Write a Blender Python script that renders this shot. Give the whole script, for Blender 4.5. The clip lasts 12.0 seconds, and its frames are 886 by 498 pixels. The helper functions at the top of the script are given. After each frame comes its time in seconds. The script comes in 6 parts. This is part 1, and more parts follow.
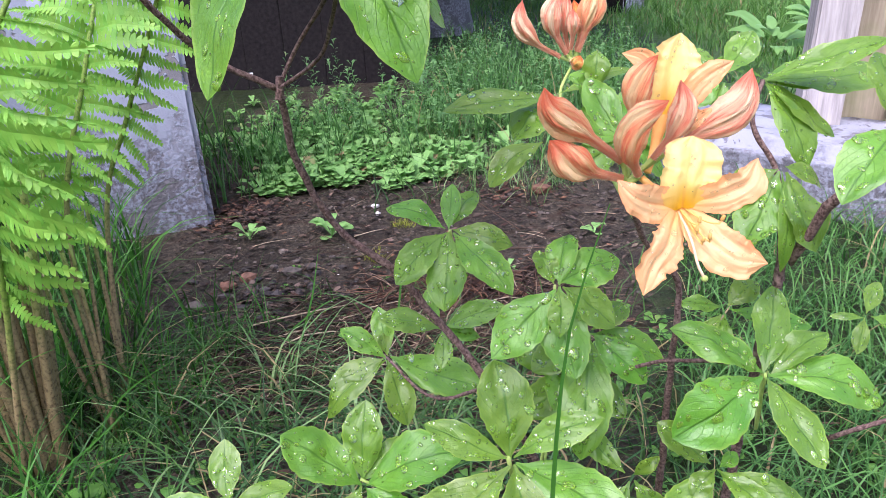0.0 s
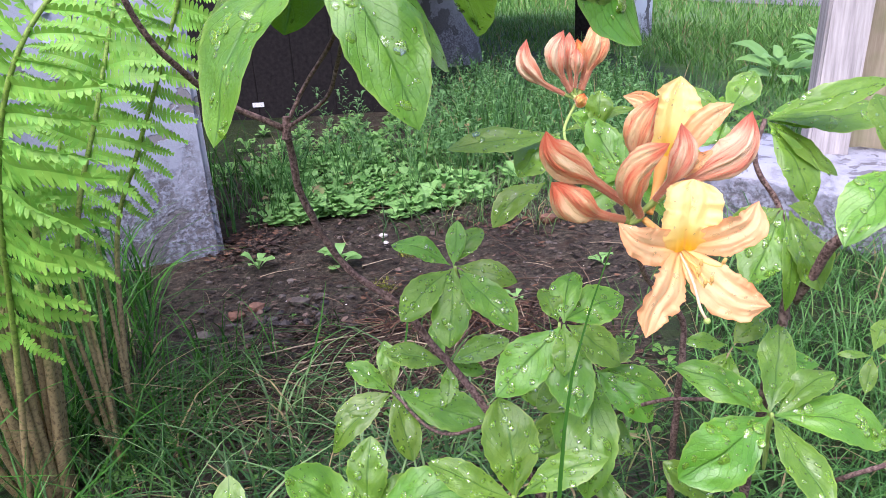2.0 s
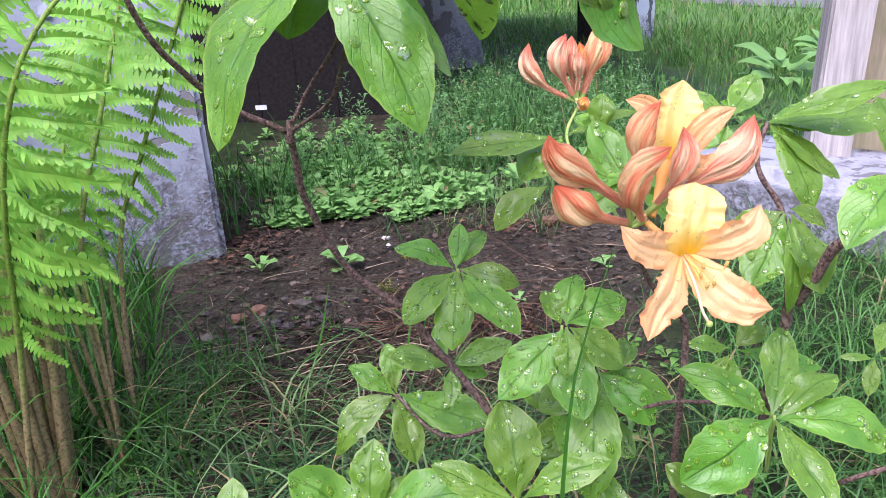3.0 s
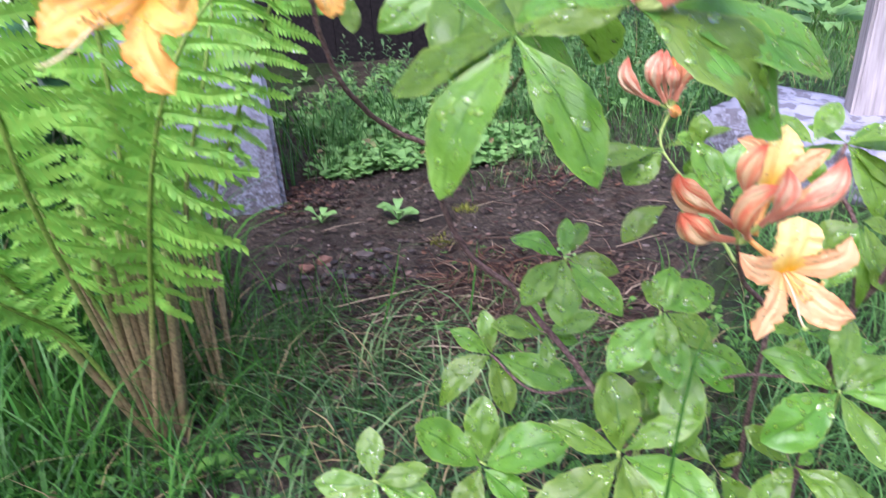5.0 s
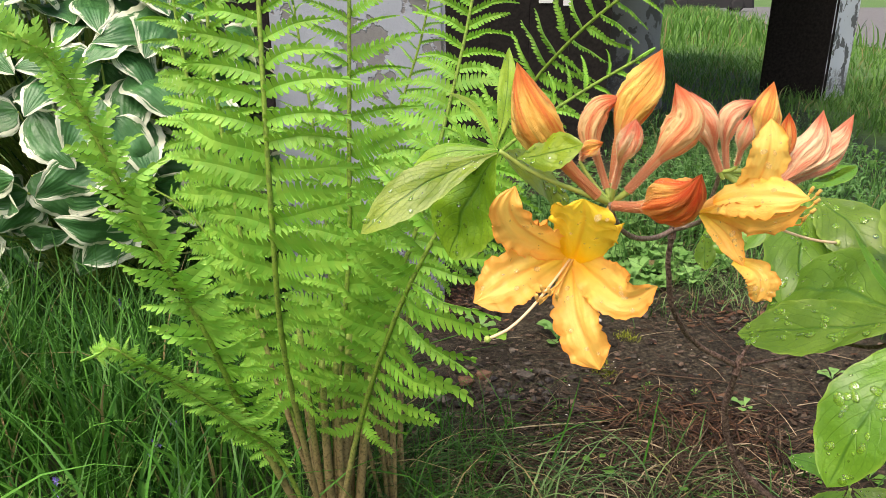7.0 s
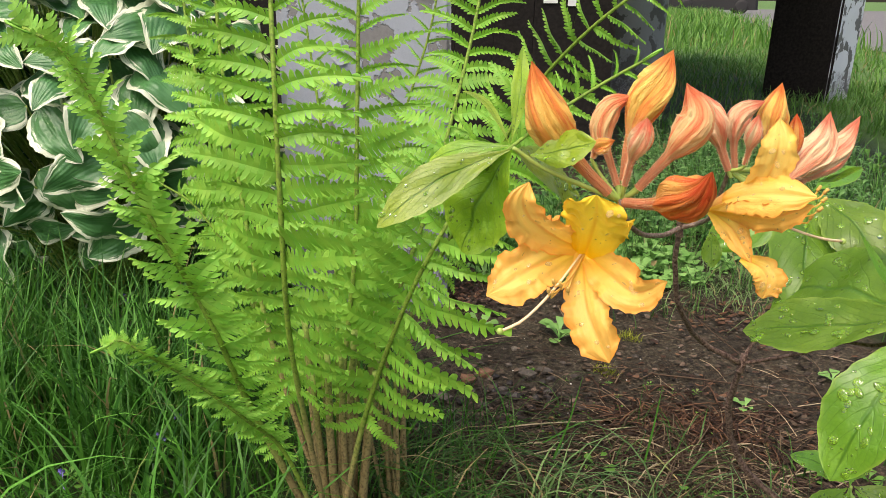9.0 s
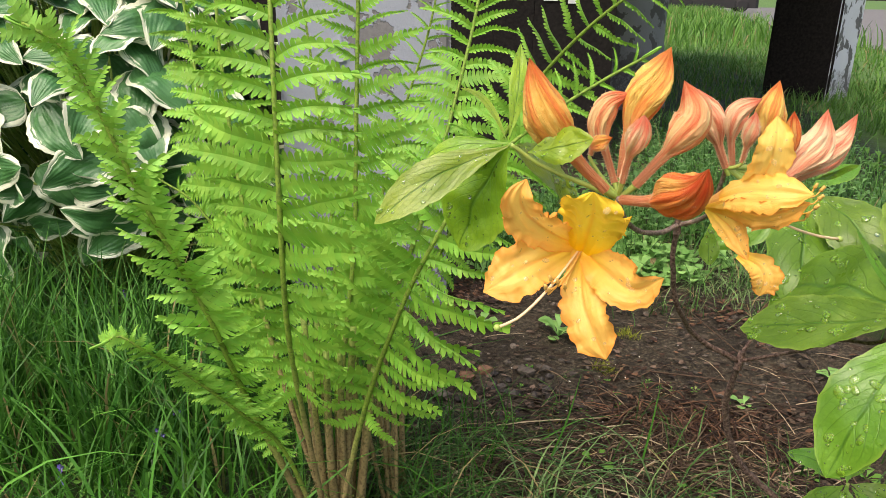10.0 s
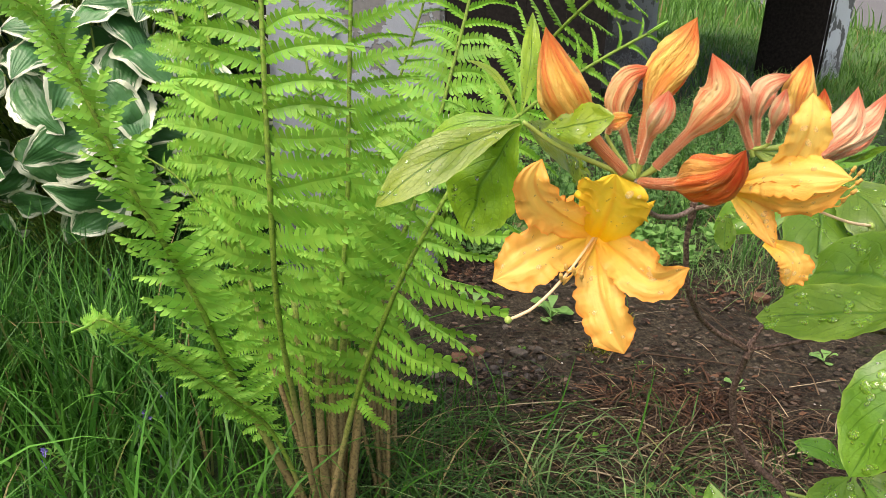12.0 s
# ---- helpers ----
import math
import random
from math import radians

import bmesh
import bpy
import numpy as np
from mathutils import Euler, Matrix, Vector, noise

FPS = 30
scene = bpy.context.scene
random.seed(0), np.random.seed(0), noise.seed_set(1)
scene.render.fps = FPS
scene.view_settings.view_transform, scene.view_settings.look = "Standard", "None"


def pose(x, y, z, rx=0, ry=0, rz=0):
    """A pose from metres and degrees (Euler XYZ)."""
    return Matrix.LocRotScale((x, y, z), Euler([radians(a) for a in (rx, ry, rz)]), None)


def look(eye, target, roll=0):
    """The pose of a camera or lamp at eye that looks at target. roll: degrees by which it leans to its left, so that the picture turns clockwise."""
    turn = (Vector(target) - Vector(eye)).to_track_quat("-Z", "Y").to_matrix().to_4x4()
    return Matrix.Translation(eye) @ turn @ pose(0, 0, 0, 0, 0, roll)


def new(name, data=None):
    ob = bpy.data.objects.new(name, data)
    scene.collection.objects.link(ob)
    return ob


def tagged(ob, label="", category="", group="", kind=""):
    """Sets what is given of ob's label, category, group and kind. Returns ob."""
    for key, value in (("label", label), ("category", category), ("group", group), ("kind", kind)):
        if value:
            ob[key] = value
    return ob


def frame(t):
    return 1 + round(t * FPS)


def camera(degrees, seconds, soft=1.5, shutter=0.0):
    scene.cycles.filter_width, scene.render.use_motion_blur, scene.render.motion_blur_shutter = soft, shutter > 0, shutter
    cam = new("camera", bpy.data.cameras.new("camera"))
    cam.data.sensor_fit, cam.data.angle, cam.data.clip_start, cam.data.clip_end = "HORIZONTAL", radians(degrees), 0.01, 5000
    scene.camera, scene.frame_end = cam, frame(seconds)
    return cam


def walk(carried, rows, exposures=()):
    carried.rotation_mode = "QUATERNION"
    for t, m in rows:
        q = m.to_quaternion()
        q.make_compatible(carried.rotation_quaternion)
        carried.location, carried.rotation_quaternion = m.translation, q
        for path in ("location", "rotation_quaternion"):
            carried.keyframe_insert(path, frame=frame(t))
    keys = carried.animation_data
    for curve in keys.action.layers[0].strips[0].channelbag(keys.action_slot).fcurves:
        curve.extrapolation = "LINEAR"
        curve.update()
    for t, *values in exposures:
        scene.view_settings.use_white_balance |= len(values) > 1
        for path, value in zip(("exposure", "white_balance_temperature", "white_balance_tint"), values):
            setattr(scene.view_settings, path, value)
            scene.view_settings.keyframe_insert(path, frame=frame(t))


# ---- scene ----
cam = camera(63.0, 12.0, soft=0.85, shutter=0.25)
PATH = [
    (0, (0.2535, 0.7241, 0.5269), (0.2215, 2.5696, -0.2431), -3.17),
    (0.5, (0.2543, 0.7249, 0.5291), (0.2122, 2.5853, -0.2038), -3.32),
    (1, (0.2555, 0.7225, 0.5337), (0.1991, 2.5947, -0.1676), -3.49),
    (1.5, (0.2544, 0.7230, 0.5340), (0.1943, 2.5941, -0.1699), -3.64),
    (2, (0.2566, 0.7245, 0.5337), (0.2030, 2.5971, -0.1669), -3.38),
    (2.5, (0.2565, 0.7238, 0.5344), (0.2008, 2.5989, -0.1592), -3.38),
    (4.3, (0.2535, 0.7222, 0.5349), (0.1836, 2.5775, -0.2088), -3.74),
    (4.5, (0.2433, 0.7065, 0.5458), (0.1802, 2.5398, -0.2511), -3.41),
    (4.8, (0.2183, 0.6747, 0.5761), (0.1229, 2.4609, -0.3187), -2.77),
    (5, (0.1883, 0.6610, 0.6090), (0.0731, 2.4626, -0.2518), -3.60),
    (5.2, (0.1532, 0.6529, 0.6354), (-0.0396, 2.4815, -0.1514), -3.70),
    (5.5, (0.1044, 0.6675, 0.6524), (-0.1729, 2.4917, -0.1193), -1.07),
    (6, (0.0648, 0.6915, 0.6705), (-0.3101, 2.5295, -0.0231), -0.43),
    (6.5, (0.0542, 0.6873, 0.6866), (-0.3302, 2.5304, 0.0117), -0.11),
    (7, (0.0544, 0.6820, 0.6892), (-0.3422, 2.5282, 0.0303), 0.13),
    (9, (0.0504, 0.6740, 0.6892), (-0.3482, 2.5190, 0.0283), 0.72),
    (9.5, (0.0504, 0.6734, 0.6887), (-0.3483, 2.5178, 0.0257), 0.75),
    (10, (0.0515, 0.6735, 0.6890), (-0.3457, 2.5165, 0.0215), 0.89),
    (10.5, (0.0511, 0.6755, 0.6887), (-0.3477, 2.5184, 0.0218), 0.77),
    (11, (0.0512, 0.6781, 0.6865), (-0.3409, 2.5216, 0.0174), 1.03),
    (11.5, (0.0502, 0.6822, 0.6839), (-0.3446, 2.5239, 0.0113), 0.94),
    (12, (0.0398, 0.6939, 0.6839), (-0.3214, 2.5234, -0.0389), 1.54),
]
walk(cam, [(t, look(eye, target, roll)) for t, eye, target, roll in PATH], exposures=[(0, 1.14, 5580, 33), (4.5, 1.11, 5580, 33), (5.0, 1.14, 5400, 37), (5.5, 1.20, 4850, 39), (6.0, 0.96, 6350, 15), (6.5, 0.78, 6950, 16), (12, 0.70, 6950, 16)])

# ---- light: an overcast, bright sky after rain ----
world = bpy.data.worlds.new("overcast_sky")
scene.world = world
world.use_nodes = True
wn, wl = world.node_tree.nodes, world.node_tree.links
sky = wn.new("ShaderNodeTexSky")
sky.sky_type, sky.sun_disc = "NISHITA", False
sky.sun_elevation, sky.sun_rotation = radians(59), radians(203)
sky.dust_density, sky.air_density = 5.0, 1.4
wl.new(sky.outputs[0], wn["Background"].inputs[0])
wn["Background"].inputs[1].default_value = 0.14
sun = new("sun", bpy.data.lights.new("sun", "SUN"))
sun.data.energy, sun.data.angle, sun.data.color = 1.9, radians(55), (1.0, 0.97, 0.92)
sun.matrix_world = look((-1.3, -2.5, 5.5), (0, 0.5, 0))
scene.view_settings.exposure = 0.55


# ---- materials ----
class Mat:
    """A small hand for node materials."""

    def __init__(self, name, rough=0.6, spec=0.5):
        self.m = bpy.data.materials.new(name)
        self.m.use_nodes = True
        self.n, self.l = self.m.node_tree.nodes, self.m.node_tree.links
        self.bsdf = self.n["Principled BSDF"]
        self.set(self.bsdf, "Roughness", rough)
        self.set(self.bsdf, "Specular IOR Level", spec)

    def set(self, node, key, value):
        if hasattr(value, "is_output"):
            self.l.new(value, node.inputs[key])
        else:
            node.inputs[key].default_value = value

    def node(self, kind, **inputs):
        nd = self.n.new(kind)
        for k, v in inputs.items():
            self.set(nd, k.replace("_", " "), v)
        return nd

    def math(self, op, a, b=0.0, c=0.0):
        nd = self.n.new("ShaderNodeMath")
        nd.operation = op
        for i, v in enumerate((a, b, c)):
            self.set(nd, i, v)
        return nd.outputs[0]

    def coords(self, which="Object"):
        return self.n.new("ShaderNodeTexCoord").outputs[which]

    def place(self):
        return self.n.new("ShaderNodeNewGeometry").outputs["Position"]

    def noise(self, scale, detail=4.0, vector=None, rough=0.55):
        nd = self.node("ShaderNodeTexNoise", Scale=scale, Detail=detail, Roughness=rough)
        if vector is not None:
            self.l.new(vector, nd.inputs["Vector"])
        return nd.outputs[0]

    def ramp(self, fac, stops):
        nd = self.n.new("ShaderNodeValToRGB")
        els = nd.color_ramp.elements
        while len(els) < len(stops):
            els.new(0.5)
        for e, (p, c) in zip(els, stops):
            e.position, e.color = p, (*c, 1) if len(c) == 3 else c
        self.l.new(fac, nd.inputs[0])
        return nd.outputs[0]

    def step(self, fac, lo, hi):
        return self.ramp(fac, [(lo, (0, 0, 0)), (hi, (1, 1, 1))])

    def mix(self, fac, a, b, blend="MIX"):
        nd = self.n.new("ShaderNodeMix")
        nd.data_type, nd.blend_type = "RGBA", blend
        for i, v in ((0, fac), (6, a), (7, b)):
            if hasattr(v, "is_output"):
                self.l.new(v, nd.inputs[i])
            else:
                nd.inputs[i].default_value = v if i == 0 else (*v, 1)
        return nd.outputs[2]

    def random(self):
        return self.n.new("ShaderNodeObjectInfo").outputs["Random"]

    def island(self):
        return self.n.new("ShaderNodeNewGeometry").outputs["Random Per Island"]

    def uv(self):
        sep = self.n.new("ShaderNodeSeparateXYZ")
        self.l.new(self.coords("UV"), sep.inputs[0])
        return sep.outputs[0], sep.outputs[1]

    def hsv(self, col, hue=0.5, sat=1.0, val=1.0):
        nd = self.n.new("ShaderNodeHueSaturation")
        for k, v in (("Hue", hue), ("Saturation", sat), ("Value", val), ("Color", col)):
            self.set(nd, k, v)
        return nd.outputs[0]

    def bump(self, height, strength=0.4, distance=0.002):
        nd = self.node("ShaderNodeBump", Strength=strength, Distance=distance, Height=height)
        self.l.new(nd.outputs[0], self.bsdf.inputs["Normal"])
        return nd.outputs[0]

    def colour(self, col):
        self.set(self.bsdf, "Base Color", col if hasattr(col, "is_output") else (*col, 1))
        self.col = col
        return self

    def sheer(self, share, tint=None):
        """Lets part of the light through, as leaves and petals do."""
        tr = self.n.new("ShaderNodeBsdfTranslucent")
        self.set(tr, "Color", tint if tint is not None else self.col)
        mx = self.node("ShaderNodeMixShader", Fac=share)
        self.l.new(self.bsdf.outputs[0], mx.inputs[1])
        self.l.new(tr.outputs[0], mx.inputs[2])
        self.l.new(mx.outputs[0], self.n["Material Output"].inputs[0])
        return self


def azalea_leaf_material(name="azalea_leaf", young=1.0):
    k = Mat(name, 0.4, 0.42)
    u, v = k.uv()
    across = k.math("ABSOLUTE", k.math("SUBTRACT", v, 0.5))
    p = k.place()
    wob = k.noise(60.0, 2.0, p)
    rib = k.step(across, 0.006, 0.030)
    lat = k.math("ABSOLUTE", k.math("SINE", k.math("ADD", k.math("MULTIPLY", k.math("SUBTRACT", u, k.math("MULTIPLY", k.math("POWER", across, 1.3), 1.1)), 26.0), k.math("MULTIPLY", wob, 2.2))))
    veins = k.step(lat, 0.02, 0.22)
    net = k.n.new("ShaderNodeTexVoronoi")
    net.feature = "DISTANCE_TO_EDGE"
    k.set(net, "Scale", 340.0)
    k.l.new(p, net.inputs["Vector"])
    cell = k.step(net.outputs[0], 0.0, 0.16)
    patch = k.noise(38.0, 4.0, p)
    base = k.ramp(patch, [(0.3, (0.080 * young * young, 0.224 * young, 0.013)), (0.7, (0.170 * young * young, 0.362 * young, 0.031))])
    base = k.hsv(base, k.math("MULTIPLY_ADD", k.random(), 0.036, 0.474), 1.0, k.math("MULTIPLY_ADD", k.random(), 0.36, 0.745))
    base = k.mix(k.math("MULTIPLY_ADD", veins, -0.20, 0.20), base, (0.045, 0.15, 0.010))
    base = k.mix(k.math("MULTIPLY_ADD", cell, -0.16, 0.16), base, (0.045, 0.15, 0.010))
    base = k.mix(k.math("MULTIPLY_ADD", rib, -0.75, 0.75), base, (0.055, 0.17, 0.014))
    base = k.mix(k.math("MULTIPLY", k.step(k.math("ADD", across, k.math("MULTIPLY", wob, 0.10)), 0.50, 0.56), 0.5), base, (0.33, 0.47, 0.07))
    k.colour(base)
    fine = k.noise(700.0, 2.0, p)
    h = k.math("ADD", k.math("MULTIPLY", veins, 0.40), k.math("ADD", k.math("ADD", k.math("MULTIPLY", k.noise(130.0, 3.0, p), 1.6), k.math("MULTIPLY", cell, 0.12)), k.math("MULTIPLY", rib, 1.2)))
    k.bump(h, 0.55, 0.0014)
    k.set(k.bsdf, "Roughness", k.math("MULTIPLY_ADD", k.noise(85.0, 3.0, p), 0.55, 0.10))
    k.set(k.bsdf, "Coat Weight", k.math("MULTIPLY_ADD", k.noise(55.0, 4.0, p), 0.9, -0.12))
    k.set(k.bsdf, "Coat Roughness", 0.24)
    return k.sheer(0.30, k.mix(0.4, base, (0.36, 0.70, 0.04))).m


def fern_material(name="fern_leaf", young=0.0):
    k = Mat(name, 0.5, 0.35)
    n = k.noise(30.0, 3.0, k.place())
    c = k.ramp(n, [(0.25, (0.128 + 0.4 * young, 0.335 + 0.7 * young, 0.028 + 0.1 * young)), (0.75, (0.255 + 0.5 * young, 0.53 + 0.8 * young, 0.070 + 0.3 * young))])
    c = k.hsv(c, k.math("MULTIPLY_ADD", k.island(), 0.02, 0.487), 1.0, k.math("MULTIPLY_ADD", k.random(), 0.3, 0.82))
    k.colour(c)
    k.bump(k.noise(500.0, 2.0, k.place()), 0.3, 0.001)
    return k.sheer(0.24, k.mix(0.4, c, (0.38, 0.72, 0.05))).m


def rachis_material():
    k = Mat("fern_stalk", 0.6, 0.3)
    u, v = k.uv()
    n = k.noise(260.0, 3.0, k.place())
    low = k.mix(k.step(n, 0.48, 0.66), (0.24, 0.188, 0.082), (0.095, 0.068, 0.029))
    high = k.mix(k.step(n, 0.5, 0.6), (0.18, 0.29, 0.036), (0.115, 0.18, 0.028))
    k.colour(k.mix(k.step(k.math("ADD", u, k.math("MULTIPLY", n, 0.12)), 0.24, 0.38), low, high))
    k.bump(n, 0.6, 0.001)
    return k.m


def bark_material(name, dark, light):
    k = Mat(name, 0.75, 0.25)
    p = k.place()
    n, fine = k.noise(150.0, 5.0, p, 0.65), k.noise(520.0, 4.0, p, 0.65)
    c = k.mix(k.step(fine, 0.40, 0.62), dark, light)
    c = k.mix(k.math("MULTIPLY", k.step(n, 0.54, 0.68), 0.5), c, tuple(0.6 * a for a in dark))
    c = k.mix(k.math("MULTIPLY", k.step(k.noise(75.0, 4.0, p), 0.60, 0.68), 0.8), c, tuple(min(1.0, 1.5 * a) for a in light))
    k.colour(c)
    k.bump(k.math("ADD", n, k.math("MULTIPLY", fine, 0.8)), 1.0, 0.0018)
    return k.m


def stalk_material():
    k = Mat("green_stalk", 0.5, 0.4)
    n = k.noise(200.0, 3.0, k.place())
    k.colour(k.mix(n, (0.20, 0.34, 0.05), (0.42, 0.50, 0.14)))
    k.bump(n, 0.3, 0.0006)
    return k.m


def petal_material(name, pale, deep, heart):
    k = Mat(name, 0.42, 0.4)
    u, v = k.uv()
    across = k.math("ABSOLUTE", k.math("SUBTRACT", v, 0.5))
    n = k.noise(110.0, 4.0, k.place())
    cmb = k.n.new("ShaderNodeCombineXYZ")
    k.set(cmb, 0, k.math("MULTIPLY", u, 2.2))
    k.set(cmb, 1, k.math("MULTIPLY", v, 3.2))
    k.set(cmb, 2, k.math("MULTIPLY", k.random(), 50.0))
    blot = k.noise(1.5, 4.0, cmb.outputs[0], 0.55)
    thin = k.n.new("ShaderNodeCombineXYZ")
    k.set(thin, 0, k.math("MULTIPLY", u, 2.4))
    k.set(thin, 1, k.math("MULTIPLY", v, 11.0))
    k.set(thin, 2, k.math("MULTIPLY", k.random(), 31.0))
    crease = k.noise(1.4, 4.0, thin.outputs[0], 0.55)
    edge = k.step(k.math("ADD", k.math("MULTIPLY", across, 0.75), k.math("ADD", k.math("MULTIPLY", u, 0.36), k.math("ADD", k.math("MULTIPLY_ADD", n, 0.22, -0.11), k.math("MULTIPLY_ADD", blot, 0.6, -0.30)))), 0.30, 0.86)
    c = k.mix(edge, pale, deep)
    c = k.mix(k.step(k.math("ADD", u, k.math("MULTIPLY", across, 0.5)), 0.14, 0.52), heart, c)
    warm = tuple(a * b for a, b in zip(deep, (0.97, 0.72, 0.55)))
    c = k.mix(k.math("MULTIPLY", k.math("SUBTRACT", 1.0, k.step(across, 0.010, 0.050)), 0.35), c, warm)
    c = k.mix(k.math("MULTIPLY", k.math("SUBTRACT", 1.0, k.step(k.math("ABSOLUTE", k.math("SUBTRACT", crease, 0.5)), 0.0, 0.030)), 0.09), c, warm)
    c = k.mix(k.math("MULTIPLY", k.step(k.math("ADD", across, k.math("MULTIPLY_ADD", n, 0.10, -0.05)), 0.455, 0.505), 0.5), c, warm)
    k.colour(c)
    k.bump(k.math("ADD", k.math("ADD", k.math("MULTIPLY", crease, 0.7), k.math("MULTIPLY", blot, 0.5)), k.noise(240.0, 5.0, k.place())), 0.42, 0.0013)
    return k.sheer(0.40).m


def bud_material(name, pale, mid, rib):
    """Folded petals: pale margins and a deep veined panel on each of the five."""
    k = Mat(name, 0.40, 0.30)
    u, v = k.uv()
    ang = k.math("MULTIPLY", v, 6.28318)
    cmb = k.n.new("ShaderNodeCombineXYZ")
    k.set(cmb, 0, k.math("MULTIPLY", u, 1.5))
    k.set(cmb, 1, k.math("MULTIPLY", k.math("COSINE", ang), 1.3))
    k.set(cmb, 2, k.math("MULTIPLY_ADD", k.math("SINE", ang), 1.3, k.math("MULTIPLY", k.random(), 40.0)))
    big, fine = k.noise(0.75, 2.0, cmb.outputs[0], 0.5), k.noise(4.5, 5.0, cmb.outputs[0], 0.6)
    fan = k.n.new("ShaderNodeCombineXYZ")
    k.set(fan, 0, k.math("MULTIPLY", u, 2.6))
    k.set(fan, 1, k.math("MULTIPLY", k.math("COSINE", ang), 5.0))
    k.set(fan, 2, k.math("MULTIPLY_ADD", k.math("SINE", ang), 5.0, k.math("MULTIPLY", k.random(), 40.0)))
    vein = k.noise(1.5, 5.0, fan.outputs[0], 0.6)
    g = k.math("FRACT", k.math("ADD", k.math("MULTIPLY", v, 5.0), k.math("MULTIPLY_ADD", fine, 0.24, -0.12)))
    tone = k.math("ADD", k.math("MULTIPLY_ADD", big, 1.6, -0.30), k.math("MULTIPLY_ADD", fine, 0.30, -0.15))
    # each folded petal shows a deep panel between pale margins
    c = k.mix(k.step(tone, 0.44, 0.90), pale, mid)
    c = k.mix(k.math("MULTIPLY", k.step(vein, 0.52, 0.64), 0.22), c, rib)
    off = k.math("ABSOLUTE", k.math("SUBTRACT", g, 0.52))
    panel = k.math("SUBTRACT", 1.0, k.step(k.math("ADD", off, k.math("MULTIPLY_ADD", big, 0.30, -0.15)), 0.19, 0.27))
    deep = k.mix(k.step(vein, 0.38, 0.62), mid, rib)
    c = k.mix(k.math("MULTIPLY", panel, 0.74), c, deep)
    c = k.mix(k.math("MULTIPLY", k.step(k.math("ADD", u, k.math("MULTIPLY", fine, 0.2)), 0.88, 1.10), 0.7), c, rib)
    foot = k.math("SUBTRACT", 1.0, k.step(k.math("ADD", u, k.math("MULTIPLY_ADD", fine, 0.3, -0.15)), 0.22, 0.50))
    c = k.mix(k.math("MULTIPLY", foot, 0.8), c, k.mix(fine, (0.80, 0.20, 0.10), (0.93, 0.46, 0.28)))
    k.colour(c)
    k.bump(k.math("ADD", k.math("MULTIPLY", vein, 3.0), k.math("ADD", k.math("MULTIPLY", g, 0.5), k.noise(340.0, 4.0, k.place()))), 0.8, 0.0014)
    return k.sheer(0.22).m


def hosta_material():
    k = Mat("hosta_leaf", 0.36, 0.5)
    u, v = k.uv()
    across = k.math("ABSOLUTE", k.math("SUBTRACT", v, 0.5))
    along = k.n.new("ShaderNodeCombineXYZ")
    k.set(along, 0, k.math("MULTIPLY", u, 2.6))
    k.set(along, 1, k.math("MULTIPLY", v, 15.0))
    k.set(along, 2, k.math("MULTIPLY", k.random(), 40.0))
    streak = k.noise(1.6, 4.0, along.outputs[0], 0.6)
    n = k.noise(26.0, 4.0, k.place())
    rim = k.math("ADD", across, k.math("ADD", k.math("MULTIPLY", k.step(u, 0.74, 1.0), 0.13), k.math("ADD", k.math("MULTIPLY_ADD", n, 0.30, -0.15), k.math("MULTIPLY_ADD", streak, 0.44, -0.22))))
    green = k.ramp(k.noise(15.0, 3.0, k.place()), [(0.3, (0.036, 0.130, 0.040)), (0.7, (0.075, 0.225, 0.066))])
    green = k.mix(k.math("MULTIPLY", k.step(rim, 0.26, 0.36), 0.22), green, (0.16, 0.30, 0.12))
    c = k.mix(k.step(rim, 0.375, 0.400), green, k.mix(n, (0.78, 0.80, 0.66), (0.62, 0.68, 0.46)))
    k.colour(c)
    ribs = k.math("SINE", k.math("MULTIPLY", across, 58.0))
    k.bump(k.math("ADD", k.math("MULTIPLY", ribs, 0.10), k.math("MULTIPLY", k.noise(70.0, 3.0, k.place()), 1.0)), 0.6, 0.004)
    return k.sheer(0.12).m


def blade_material(name, lo, hi, dry=(0.30, 0.24, 0.11), share=0.05):
    k = Mat(name, 0.45, 0.25)
    r = k.island()
    c = k.ramp(r, [(0.0, lo), (1.0 - share - 0.02, hi), (1.0 - share, dry)])
    k.colour(c)
    return k.sheer(0.28).m


def litter_material(name, stops, rough=0.75):
    k = Mat(name, rough, 0.3)
    n = k.noise(120.0, 3.0, k.place())
    c = k.ramp(k.island(), stops)
    k.colour(k.hsv(c, 0.5, 1.0, k.math("MULTIPLY_ADD", n, 0.8, 0.55)))
    k.bump(n, 0.5, 0.001)
    return k.m


